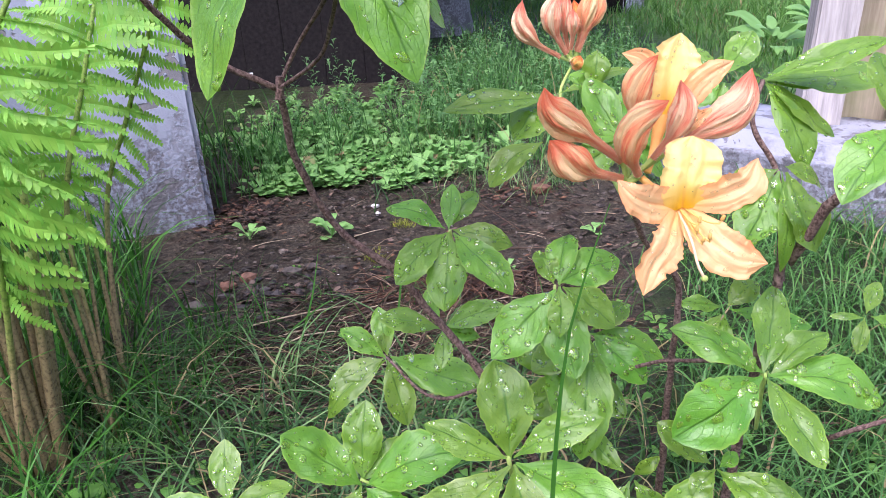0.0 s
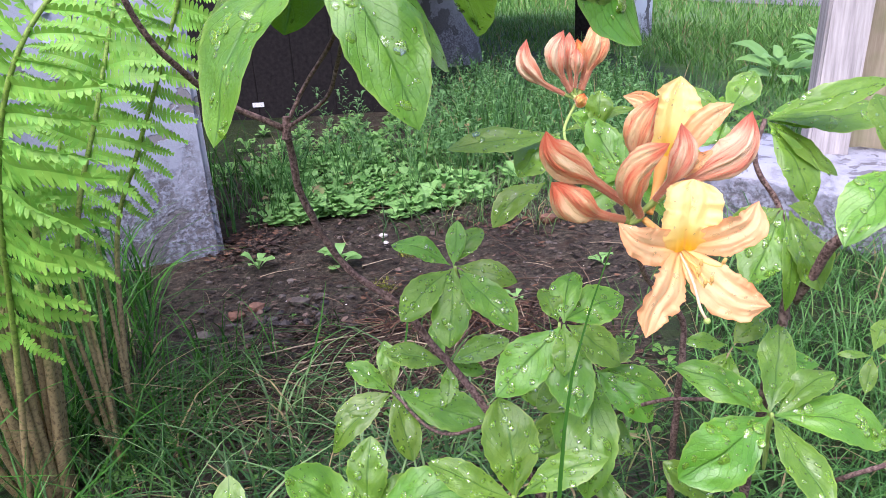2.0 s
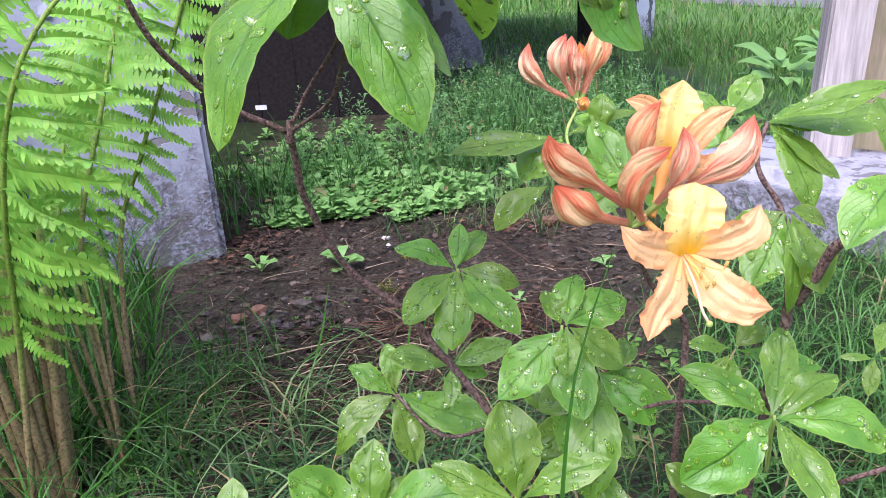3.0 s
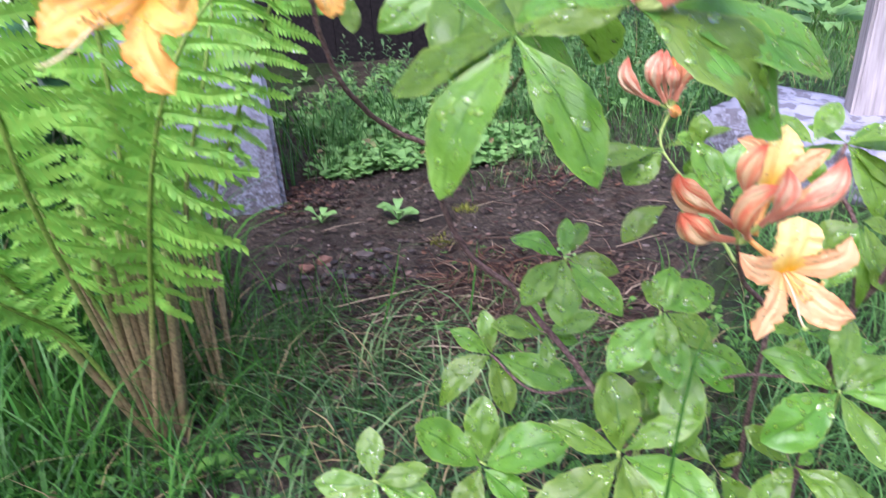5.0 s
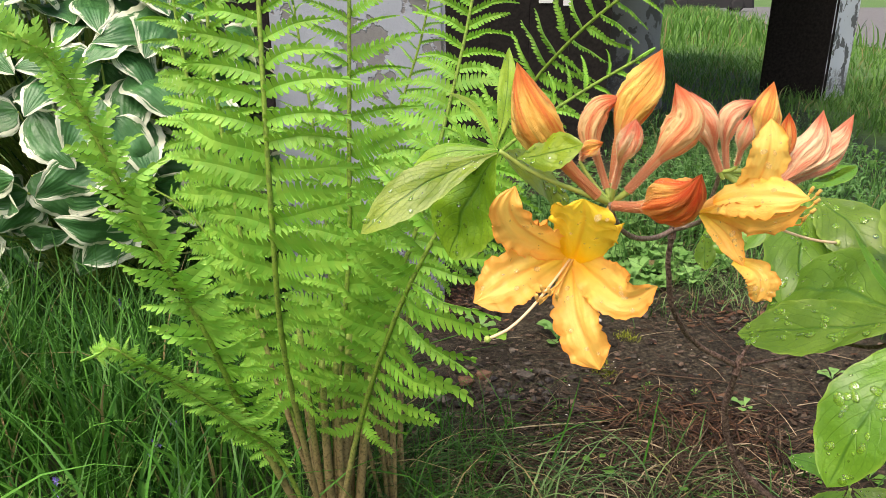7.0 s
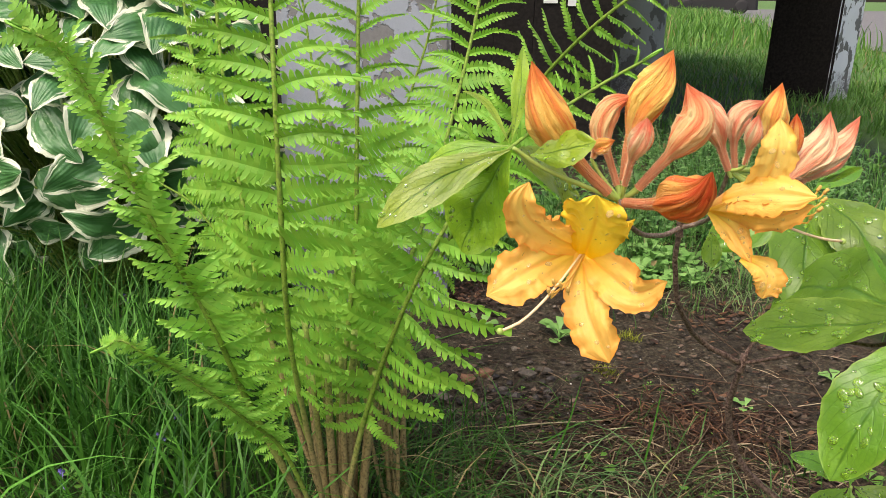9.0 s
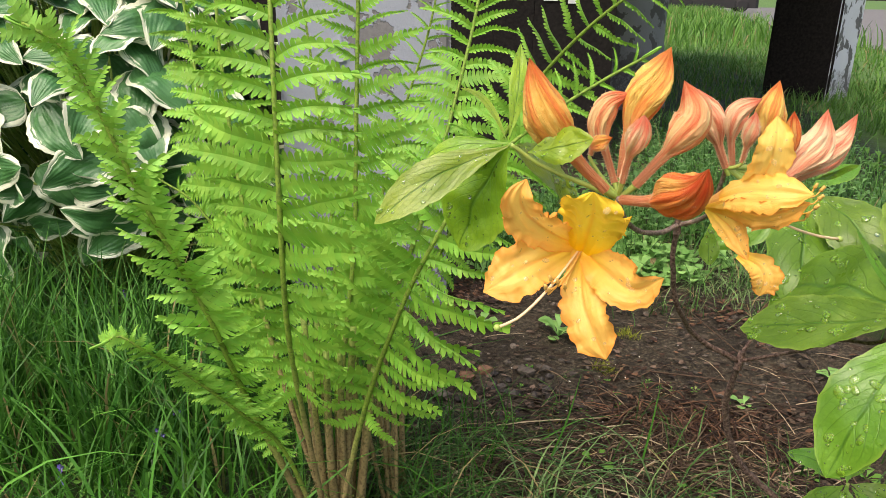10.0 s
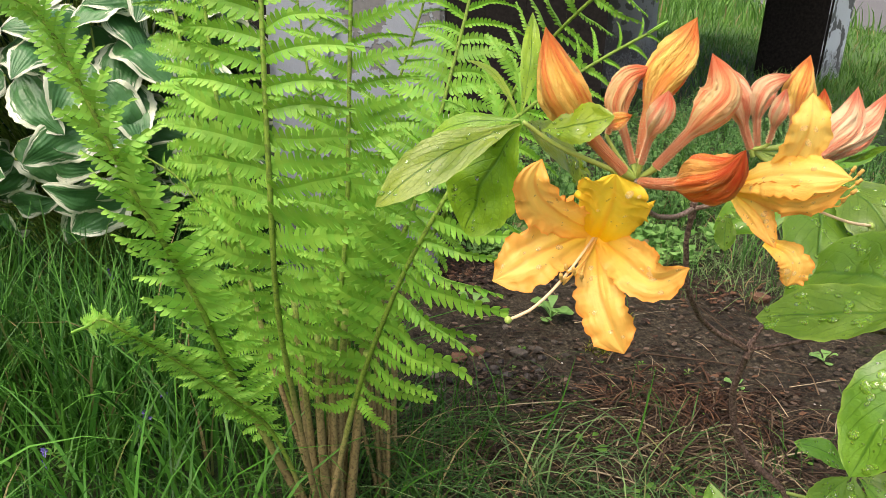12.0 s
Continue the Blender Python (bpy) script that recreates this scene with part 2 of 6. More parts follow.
def soil_material():
    k = Mat("wet_soil", 0.7, 0.22)
    p = k.place()
    fine, mid, big = k.noise(140.0, 6.0, p, 0.65), k.noise(24.0, 5.0, p), k.noise(1.6, 3.0, p)
    soil = k.ramp(fine, [(0.30, (0.009, 0.0072, 0.005)), (0.52, (0.047, 0.0385, 0.0245)), (0.74, (0.150, 0.126, 0.086))])
    soil = k.mix(k.step(mid, 0.55, 0.68), soil, (0.036, 0.023, 0.013))
    wet = k.step(k.noise(6.5, 5.0, p), 0.50, 0.60)
    soil = k.mix(k.math("MULTIPLY", wet, 0.45), soil, (0.010, 0.0075, 0.005))
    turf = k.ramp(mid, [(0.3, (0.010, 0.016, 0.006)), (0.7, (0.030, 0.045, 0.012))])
    sep = k.n.new("ShaderNodeSeparateXYZ")
    k.l.new(p, sep.inputs[0])
    x, y = sep.outputs[0], sep.outputs[1]
    # the bare bed lies between the fern, the shrub and the piers
    dx = k.math("DIVIDE", k.math("SUBTRACT", x, 0.10), 0.62)
    dy = k.math("DIVIDE", k.math("SUBTRACT", y, 2.9), 1.95)
    d = k.math("ADD", k.math("MULTIPLY", dx, dx), k.math("MULTIPLY", dy, dy))
    d = k.math("ADD", d, k.math("MULTIPLY_ADD", k.noise(4.0, 4.0, p), 1.0, -0.5))
    c = k.mix(k.step(d, 0.85, 1.15), soil, turf)
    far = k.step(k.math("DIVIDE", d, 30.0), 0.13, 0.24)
    # thin turf under the porch stays dark: the porch's shade is put into its colour
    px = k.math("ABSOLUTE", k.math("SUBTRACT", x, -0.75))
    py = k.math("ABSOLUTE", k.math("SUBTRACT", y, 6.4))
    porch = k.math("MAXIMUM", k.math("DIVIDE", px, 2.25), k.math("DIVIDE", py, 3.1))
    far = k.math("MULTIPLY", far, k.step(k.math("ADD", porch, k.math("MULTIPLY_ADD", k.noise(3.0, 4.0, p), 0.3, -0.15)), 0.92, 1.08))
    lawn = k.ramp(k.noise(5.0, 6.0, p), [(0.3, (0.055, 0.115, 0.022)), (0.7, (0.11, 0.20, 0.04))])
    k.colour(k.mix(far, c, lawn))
    k.set(k.bsdf, "Roughness", k.math("MULTIPLY_ADD", mid, 0.6, 0.36))
    k.bump(k.math("ADD", fine, k.math("MULTIPLY", mid, 1.6)), 0.9, 0.006)
    return k.m


def plaster_material(name, paint, bare, chips=0.62, low=0.25, patch=7.5):
    k = Mat(name, 0.6, 0.35)
    p = k.place()
    fine, big = k.noise(95.0, 6.0, p, 0.65), k.noise(patch, 5.0, p, 0.6)
    streak = k.noise(3.0, 4.0, p)
    coat = k.mix(streak, paint, tuple(0.78 * a for a in paint))
    coat = k.mix(k.math("MULTIPLY", k.step(fine, 0.62, 0.75), 0.45), coat, tuple(0.45 * a for a in paint))
    worn = k.step(big, chips, chips + 0.012)
    c = k.mix(worn, coat, k.mix(fine, bare, tuple(0.6 * a for a in bare)))
    sep = k.n.new("ShaderNodeSeparateXYZ")
    k.l.new(p, sep.inputs[0])
    foot = k.math("ADD", k.math("DIVIDE", sep.outputs[2], low), k.math("MULTIPLY_ADD", k.noise(14.0, 4.0, p), 1.6, -0.8))
    pit = k.math("MULTIPLY", k.math("SUBTRACT", 1.0, k.step(foot, 0.55, 1.0)), k.step(fine, 0.40, 0.58))
    c = k.mix(pit, c, (0.13, 0.125, 0.13))
    k.colour(c)
    k.bump(k.math("SUBTRACT", k.math("MULTIPLY", fine, 0.5), k.math("ADD", k.math("MULTIPLY", worn, 0.8), pit)), 0.8, 0.004)
    return k.m


def flat_black_material():
    k = Mat("flat_black", 0.8, 0.06)
    n = k.noise(60.0, 5.0, k.place())
    k.colour(k.ramp(n, [(0.3, (0.011, 0.010, 0.010)), (0.8, (0.030, 0.026, 0.024))]))
    k.bump(n, 0.4, 0.002)
    return k.m


def wood_material(name, a, b, green=0.0):
    k = Mat(name, 0.7, 0.25)
    mp = k.n.new("ShaderNodeMapping")
    mp.inputs["Scale"].default_value = (26.0, 26.0, 1.6)
    k.l.new(k.place(), mp.inputs[0])
    g = k.noise(4.0, 5.0, mp.outputs[0], 0.6)
    c = k.ramp(g, [(0.32, a), (0.68, b)])
    c = k.mix(k.math("MULTIPLY", k.step(k.noise(9.0, 4.0, k.place()), 0.5, 0.72), green), c, (0.17, 0.20, 0.07))
    k.colour(k.hsv(c, 0.5, 1.0, k.math("MULTIPLY_ADD", k.random(), 0.25, 0.88)))
    k.bump(g, 0.6, 0.002)
    return k.m


def stone_material(name, a, b, scale=60.0, rough=0.7):
    k = Mat(name, rough, 0.35)
    n = k.noise(scale, 6.0, k.place(), 0.6)
    c = k.ramp(n, [(0.34, a), (0.66, b)])
    k.colour(k.hsv(c, 0.5, 1.0, k.math("MULTIPLY_ADD", k.island(), 0.9, 0.5)))
    k.bump(n, 0.7, 0.004)
    return k.m


def water_material(name, tone, body, sheen=True):
    """Water: mostly see-through, its body tinted for refracted light, with a bright sheen."""
    k = Mat(name, 0.05, 0.5)
    k.colour(tone)
    clear = k.n.new("ShaderNodeBsdfTransparent")
    mx = k.node("ShaderNodeMixShader", Fac=body)
    k.l.new(clear.outputs[0], mx.inputs[1])
    k.l.new(k.bsdf.outputs[0], mx.inputs[2])
    if not sheen:
        k.l.new(mx.outputs[0], k.n["Material Output"].inputs[0])
        return k.m
    shine = k.node("ShaderNodeBsdfGlossy", Roughness=0.04)
    top = k.node("ShaderNodeMixShader")
    fr = k.node("ShaderNodeFresnel", IOR=1.5)
    k.l.new(fr.outputs[0], top.inputs[0])
    k.l.new(mx.outputs[0], top.inputs[1])
    k.l.new(shine.outputs[0], top.inputs[2])
    k.l.new(top.outputs[0], k.n["Material Output"].inputs[0])
    return k.m


def plain_material(name, a, b, rough=0.5, sheer=0.0, scale=150.0):
    k = Mat(name, rough, 0.4)
    k.colour(k.mix(k.noise(scale, 3.0, k.place()), a, b))
    if sheer:
        k.sheer(sheer)
    return k.m


LEAF, FERN, RACHIS = azalea_leaf_material(), fern_material(), rachis_material()
LEAF_YOUNG = azalea_leaf_material("young_azalea_leaf", 1.36)
FERN_YOUNG = fern_material("young_fern_leaf", 0.16)
bark = bark_material("azalea_bark", (0.070, 0.040, 0.032), (0.24, 0.160, 0.130))
twig = bark_material("pale_twig_bark", (0.16, 0.10, 0.075), (0.34, 0.26, 0.21))
stalk = stalk_material()
PEACH = petal_material("peach_petal", (0.99, 0.64, 0.31), (0.97, 0.39, 0.145), (0.97, 0.64, 0.22))
PEACH_TOP = petal_material("pale_yellow_petal", (0.98, 0.80, 0.26), (0.98, 0.74, 0.30), (0.99, 0.68, 0.012))
ORANGE = petal_material("orange_petal", (0.99, 0.64, 0.15), (0.97, 0.35, 0.055), (0.99, 0.64, 0.06))
AMBER = petal_material("amber_petal", (0.99, 0.72, 0.19), (0.98, 0.50, 0.075), (0.99, 0.66, 0.07))
ORANGE_TOP = petal_material("golden_petal", (1.0, 0.75, 0.060), (0.99, 0.63, 0.045), (0.99, 0.64, 0.010))
BUDS = (bud_material("orange_bud", (1.0, 0.70, 0.18), (1.0, 0.44, 0.085), (0.90, 0.17, 0.040)),
        bud_material("pink_bud", (1.0, 0.76, 0.46), (1.0, 0.48, 0.27), (0.90, 0.16, 0.085)),
        bud_material("red_bud", (1.0, 0.52, 0.14), (0.97, 0.22, 0.045), (0.78, 0.070, 0.020)),
        bud_material("coral_bud", (1.0, 0.74, 0.36), (1.0, 0.43, 0.18), (0.90, 0.13, 0.050)))
TUBE = plain_material("coral_flower_tube", (0.90, 0.44, 0.11), (0.94, 0.56, 0.16), 0.5, 0.2)
FILAMENT = plain_material("yellow_filament", (0.90, 0.55, 0.10), (0.94, 0.66, 0.22), 0.5, 0.2)
STYLE = plain_material("pale_style", (0.86, 0.62, 0.36), (0.90, 0.72, 0.48), 0.5, 0.2)
ANTHER = plain_material("anther", (0.55, 0.30, 0.06), (0.75, 0.48, 0.14), 0.7)
HOSTA = hosta_material()
GRASS = blade_material("meadow_grass", (0.009, 0.056, 0.007), (0.066, 0.215, 0.022), share=0.012)
GRASS_BLUE = blade_material("fine_grass", (0.011, 0.046, 0.009), (0.072, 0.165, 0.032), share=0.07)
LAWN = blade_material("lawn_grass", (0.048, 0.138, 0.020), (0.155, 0.325, 0.060))
SIDE_GRASS = blade_material("side_grass", (0.030, 0.110, 0.022), (0.125, 0.290, 0.065), share=0.03)
BROAD_GRASS = blade_material("broad_grass", (0.035, 0.16, 0.016), (0.12, 0.33, 0.045), share=0.01)
WET_GRASS = blade_material("wet_lying_grass", (0.020, 0.075, 0.020), (0.115, 0.235, 0.080), share=0.10)
MEADOW_TOP = blade_material("bright_meadow_grass", (0.018, 0.085, 0.012), (0.095, 0.275, 0.040), share=0.02)
PALE_GRASS = blade_material("pale_grass", (0.09, 0.18, 0.06), (0.21, 0.33, 0.12))
MOSS = blade_material("moss", (0.12, 0.15, 0.015), (0.30, 0.33, 0.04), share=0.02)
WEED = blade_material("weed_leaf", (0.11, 0.27, 0.055), (0.26, 0.48, 0.14), share=0.01)
# darker copy of the weed leaf, with shade put into its colour
WEED_SHADE = blade_material("shaded_weed_leaf", (0.075, 0.20, 0.055), (0.19, 0.37, 0.12), share=0.01)
WEED_DARK = blade_material("clover_leaf", (0.07, 0.20, 0.03), (0.14, 0.30, 0.05), share=0.01)
STRAW = litter_material("dry_straw", [(0.0, (0.022, 0.013, 0.008)), (0.62, (0.070, 0.045, 0.027)), (0.85, (0.17, 0.120, 0.072)), (1.0, (0.42, 0.34, 0.22))])
CHIPS = litter_material("leaf_litter", [(0.0, (0.012, 0.008, 0.006)), (0.5, (0.034, 0.0255, 0.0165)), (0.85, (0.078, 0.055, 0.036)), (1.0, (0.16, 0.11, 0.08))])
PALE_STRAW = litter_material("pale_straw", [(0.0, (0.30, 0.22, 0.13)), (1.0, (0.42, 0.34, 0.22))])
RED_CHIPS = litter_material("red_mulch", [(0.0, (0.022, 0.011, 0.007)), (0.6, (0.072, 0.035, 0.019)), (1.0, (0.17, 0.090, 0.048))])
PEBBLE = stone_material("pebbles", (0.038, 0.032, 0.025), (0.13, 0.108, 0.084))
CLOD = stone_material("wet_clod", (0.014, 0.011, 0.009), (0.050, 0.040, 0.032), 60.0, 0.5)
RED_STONE = stone_material("reddish_stone", (0.09, 0.045, 0.026), (0.20, 0.105, 0.062))
PALE_STONE = stone_material("pale_pebble", (0.45, 0.42, 0.38), (0.70, 0.67, 0.62))
SOIL = soil_material()
PIER = plaster_material("grey_peeling_paint", (0.335, 0.365, 0.43), (0.23, 0.225, 0.23), 0.585, 0.25, 9.0)
PIER_FAR = plaster_material("rough_grey_render", (0.34, 0.345, 0.355), (0.16, 0.155, 0.15), 0.54, 0.4)
PIER_WHITE = plaster_material("flaking_whitewash", (0.62, 0.65, 0.72), (0.12, 0.12, 0.13), 0.56, 0.2)
KERB = plaster_material("whitewashed_stone", (0.33, 0.35, 0.40), (0.18, 0.18, 0.20), 0.56, 0.14, 24.0)
BLACK = flat_black_material()
POST_WOOD = wood_material("weathered_grey_wood", (0.24, 0.225, 0.21), (0.47, 0.44, 0.41))
BOARD_WOOD = wood_material("mossy_fence_wood", (0.24, 0.20, 0.13), (0.38, 0.33, 0.22), 0.6)
DECK_WOOD = wood_material("dark_deck_wood", (0.06, 0.05, 0.04), (0.13, 0.11, 0.09))
ROAD = stone_material("gravel_road", (0.09, 0.088, 0.086), (0.17, 0.165, 0.16), 30.0, 0.9)
WATER = water_material("rain_drop_on_leaf", (0.22, 0.44, 0.03), 0.45)
WATER_PETAL = water_material("rain_drop", (0.98, 0.74, 0.36), 0.24, False)
PURPLE = plain_material("violet_blossom", (0.22, 0.16, 0.62), (0.38, 0.30, 0.78), 0.5, 0.2)
PAPER = plain_material("white_tag", (0.75, 0.75, 0.75), (0.82, 0.82, 0.82), 0.5)
RUBBER = plain_material("black_rubber", (0.010, 0.010, 0.011), (0.022, 0.022, 0.024), 0.7)


# ---- helpers for meshes ----
def mesh_of(name, verts, faces, material, uvs=None, smooth=True):
    """A mesh from plain vertices and faces; uvs hold one pair for each vertex."""
    me = bpy.data.meshes.new(name)
    me.from_pydata([tuple(v) for v in verts], [], faces)
    me.materials.append(material)
    if uvs is not None:
        layer = me.uv_layers.new(name="UVMap")
        idx = np.empty(len(me.loops), dtype=np.int32)
        me.loops.foreach_get("vertex_index", idx)
        layer.data.foreach_set("uv", np.asarray(uvs, dtype=np.float32)[idx].ravel())
    if smooth:
        me.polygons.foreach_set("use_smooth", np.ones(len(me.polygons), dtype=bool))
    me.update()
    return me


def anchor(name, base, label, category, group=""):
    e = new(name)
    e.location = base
    e.empty_display_size = 0.05
    return tagged(e, label, category, group)


def child(ob, parent):
    """Parents ob, whose mesh is in world metres, without moving it."""
    top = parent
    at = Vector((0, 0, 0))
    while top is not None:
        at += Vector(top.location)
        top = top.parent
    ob.parent = parent
    if parent.parent is None and parent.type == "EMPTY":
        ob.matrix_parent_inverse = Matrix.Translation(-Vector(parent.location))
    return ob


def part(name, me, parent, label="", kind=""):
    return tagged(child(new(name, me), parent), label, "", "", kind)


def grid_faces(rows, cols, closed=False):
    fs = []
    for i in range(rows - 1):
        for j in range(cols if closed else cols - 1):
            a, b = i * cols + j, i * cols + (j + 1) % cols
            fs.append((a, b, b + cols, a + cols))
    return fs


def smooth_line(points, n):
    """Catmull-Rom through the points, n places, even along the length."""
    p = [Vector(q) for q in points]
    p = [2 * p[0] - p[1]] + p + [2 * p[-1] - p[-2]]
    fine = []
    for i in range(1, len(p) - 2):
        a, b, c, d = p[i - 1:i + 3]
        for k in range(12):
            t = k / 12
            fine.append(0.5 * (2 * b + (c - a) * t + (2 * a - 5 * b + 4 * c - d) * t * t + (3 * b - a - 3 * c + d) * t ** 3))
    fine.append(p[-2])
    run = [0.0]
    for a, b in zip(fine, fine[1:]):
        run.append(run[-1] + (b - a).length)
    out, j = [], 0
    for i in range(n):
        want = run[-1] * i / (n - 1)
        while j < len(run) - 2 and run[j + 1] < want:
            j += 1
        f = (want - run[j]) / max(run[j + 1] - run[j], 1e-9)
        out.append(fine[j].lerp(fine[j + 1], min(max(f, 0), 1)))
    return out, run[-1]


def tube(line, r0, r1, sides=8, lumps=0.0, rng=random, power=1.0):
    """Vertices, faces and uvs of a tapered tube along a line of vectors."""
    vs, uv = [], []
    n = len(line)
    side = Vector((1, 0.2, 0.1))
    for i, c in enumerate(line):
        t = (line[min(i + 1, n - 1)] - line[max(i - 1, 0)]).normalized()
        side = (side - t * side.dot(t)).normalized()
        up = t.cross(side)
        s = i / (n - 1)
        r = (r0 + (r1 - r0) * s ** power) * (1 + lumps * (rng.random() - 0.3))
        for k in range(sides):
            a = 2 * math.pi * k / sides
            vs.append(c + (side * math.cos(a) + up * math.sin(a)) * r * (1 + lumps * 0.4 * (rng.random() - 0.5)))
            uv.append((s, k / sides))
    fs = grid_faces(n, sides, True)
    fs.append(tuple(range(sides))[::-1])
    fs.append(tuple((n - 1) * sides + k for k in range(sides)))
    return vs, fs, uv


def merge(pieces):
    """Joins (verts, faces, uvs) pieces."""
    V, F, U = [], [], []
    for v, f, u in pieces:
        o = len(V)
        V += v
        F += [tuple(i + o for i in q) for q in f]
        U += u
    return V, F, U


def box_verts(w, d, h):
    return [(x, y, z) for z in (0, h) for x, y in ((-w / 2, -d / 2), (w / 2, -d / 2), (w / 2, d / 2), (-w / 2, d / 2))]


def worn_box(w, d, h, bevel, cuts, rough, seed):
    """A box with rounded, slightly uneven edges, its foot at z = 0."""
    bm = bmesh.new()
    bmesh.ops.create_cube(bm, size=1.0)
    for v in bm.verts:
        v.co = Vector((v.co.x * w, v.co.y * d, (v.co.z + 0.5) * h))
    bmesh.ops.bevel(bm, geom=bm.edges[:], offset=bevel, segments=2, affect="EDGES")
    bmesh.ops.subdivide_edges(bm, edges=[e for e in bm.edges if e.calc_length() > 0.08], cuts=cuts, use_grid_fill=True)
    off = Vector((seed * 3.1, seed * 1.7, seed))
    for v in bm.verts:
        v.co += noise.noise_vector(v.co * 9 + off) * rough + noise.noise_vector(v.co * 30 + off) * rough * 0.35
    me = bpy.data.meshes.new("block")
    bm.to_mesh(me)
    bm.free()
    return me


def hill(x, y):
    """The height of the ground."""
    near = max(0.0, 1.0 - max(0.0, y - 3.0) / 4.0)
    h = 0.018 * noise.noise(Vector((x * 1.3, y * 1.3, 0.3))) + 0.008 * noise.noise(Vector((x * 6, y * 6, 2.0)))
    dip = -0.035 * math.exp(-((x + 0.1) ** 2 / 0.5 + (y - 1.75) ** 2 / 0.12))
    return (h + dip - 0.008) * near


# ---- ground, road, building ----
def build_ground():
    def steps(lo, hi, fine_lo, fine_hi, d):
        a = list(np.arange(fine_lo, fine_hi, d))
        x, s = fine_hi, d
        while x < hi:
            a.append(x)
            s *= 1.25
            x += s
        a.append(hi)
        x, s, b = fine_lo - d, d, []
        while x > lo:
            b.append(x)
            s *= 1.25
            x -= s
        return [lo] + b[::-1] + a
    xs, ys = steps(-300, 300, -1.6, 1.8, 0.025), steps(-200, 600, 0.6, 3.6, 0.025)
    vs = []
    for y in ys:
        for x in xs:
            z = hill(x, y)
            if 0.5 < y < 3.7 and -1.7 < x < 1.9:
                z += 0.006 * noise.noise(Vector((x * 28, y * 28, 5.0))) + 0.004 * noise.noise(Vector((x * 60, y * 60, 9.0)))
            vs.append((x, y, z))
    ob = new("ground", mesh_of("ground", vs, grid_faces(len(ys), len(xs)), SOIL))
    tagged(ob, "damp dark brown garden soil running into rough lawn", "ground", "", "structure")


build_ground()


def road_edge(y):
    """The near side of the road, which runs off at a slant."""
    return float(np.interp(y, (8.0, 11.5, 18.0, 30.0, 43.0, 60.0), (4.6, 3.9, 3.5, 4.2, 5.2, 6.4)))


def build_road():
    vs = []
    for y in np.linspace(9.0, 62.0, 28):
        e = road_edge(y)
        for j in range(30):
            vs.append((e + 0.35 * noise.noise(Vector((y * 0.7, j, 0.0))) * (j == 0) + 120.0 * (j / 29) ** 2.2, y, 0.012))
    tagged(new("road", mesh_of("road", vs, grid_faces(28, 30), ROAD)), "grey gravel road beyond the rough grass", "road", "", "structure")


build_road()


def peeling_flakes(parent, front_y, seed):
    """Curled plates of old paint that stand off the face of a pier."""
    rng = random.Random(seed)
    for _ in range(9):
        cx, cz = rng.uniform(-0.62, -0.36), rng.uniform(0.42, 0.95)
        n, r = rng.randint(6, 8), rng.uniform(0.012, 0.030)
        ring = []
        for k in range(n):
            a = 2 * math.pi * k / n
            q = r * rng.uniform(0.6, 1.25)
            dx, dz = q * math.cos(a), q * 1.2 * math.sin(a)
            ring.append((cx + dx, front_y - 0.002 - max(0.0, -dz) * 0.28 - 0.002 * rng.random(), cz + dz))
        turn = Matrix.Translation((-0.508, 2.346, 0)) @ Matrix.Rotation(radians(20), 4, "Z") @ Matrix.Translation((0.5, -2.528, 0))
        back = [turn @ Vector((x, y + 0.0016, z)) for x, y, z in ring]
        ring = [turn @ Vector(p) for p in ring]
        fs = [tuple(range(n)), tuple(range(2 * n - 1, n - 1, -1))] + [(k, n + k, n + (k + 1) % n, (k + 1) % n) for k in range(n)]
        part("paint_flake", mesh_of("paint_flake", ring + back, fs, PIER, None, False), parent)


def build_piers():
    pier = anchor("pier", (-0.508, 2.346, 0), "square porch pier in grey peeling paint, black on its inner sides", "pillar")
    me = worn_box(0.36, 0.40, 1.75, 0.012, 5, 0.004, 2)
    me.materials.append(PIER)
    me.materials.append(BLACK)
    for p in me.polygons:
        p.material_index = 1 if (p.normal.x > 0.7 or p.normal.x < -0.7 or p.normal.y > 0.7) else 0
        p.use_smooth = False
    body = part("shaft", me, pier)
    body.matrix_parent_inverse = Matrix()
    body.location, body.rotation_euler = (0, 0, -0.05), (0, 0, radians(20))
    peeling_flakes(pier, 2.328, 4)

    far = anchor("pier", (1.52, 6.62, 0), "square porch pier, one face black, one flaking white", "pillar")
    me = worn_box(0.46, 0.46, 1.75, 0.015, 4, 0.006, 7)
    me.materials.append(BLACK)
    me.materials.append(PIER_WHITE)
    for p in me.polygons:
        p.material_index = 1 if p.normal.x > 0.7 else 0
        p.use_smooth = False
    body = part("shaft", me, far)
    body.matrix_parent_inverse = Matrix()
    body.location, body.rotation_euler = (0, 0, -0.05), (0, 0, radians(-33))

    mid = anchor("pier", (0.17, 5.75, 0), "rough rendered grey porch pier standing in shade", "pillar")
    n, rows = 20, 12
    vs = []
    for i in range(rows):
        z = -0.05 + 1.8 * i / (rows - 1)
        r = 0.235 * (1.0 + 0.22 * math.exp(-z * 5))
        for k in range(n):
            a = 2 * math.pi * k / n
            q = r * (1 + 0.05 * noise.noise(Vector((math.cos(a) * 2, math.sin(a) * 2, z * 3))))
            vs.append((0.17 + q * math.cos(a), 5.75 + q * math.sin(a), z))
    part("shaft", mesh_of("shaft", vs, grid_faces(rows, n, True), PIER_FAR), mid)


build_piers()


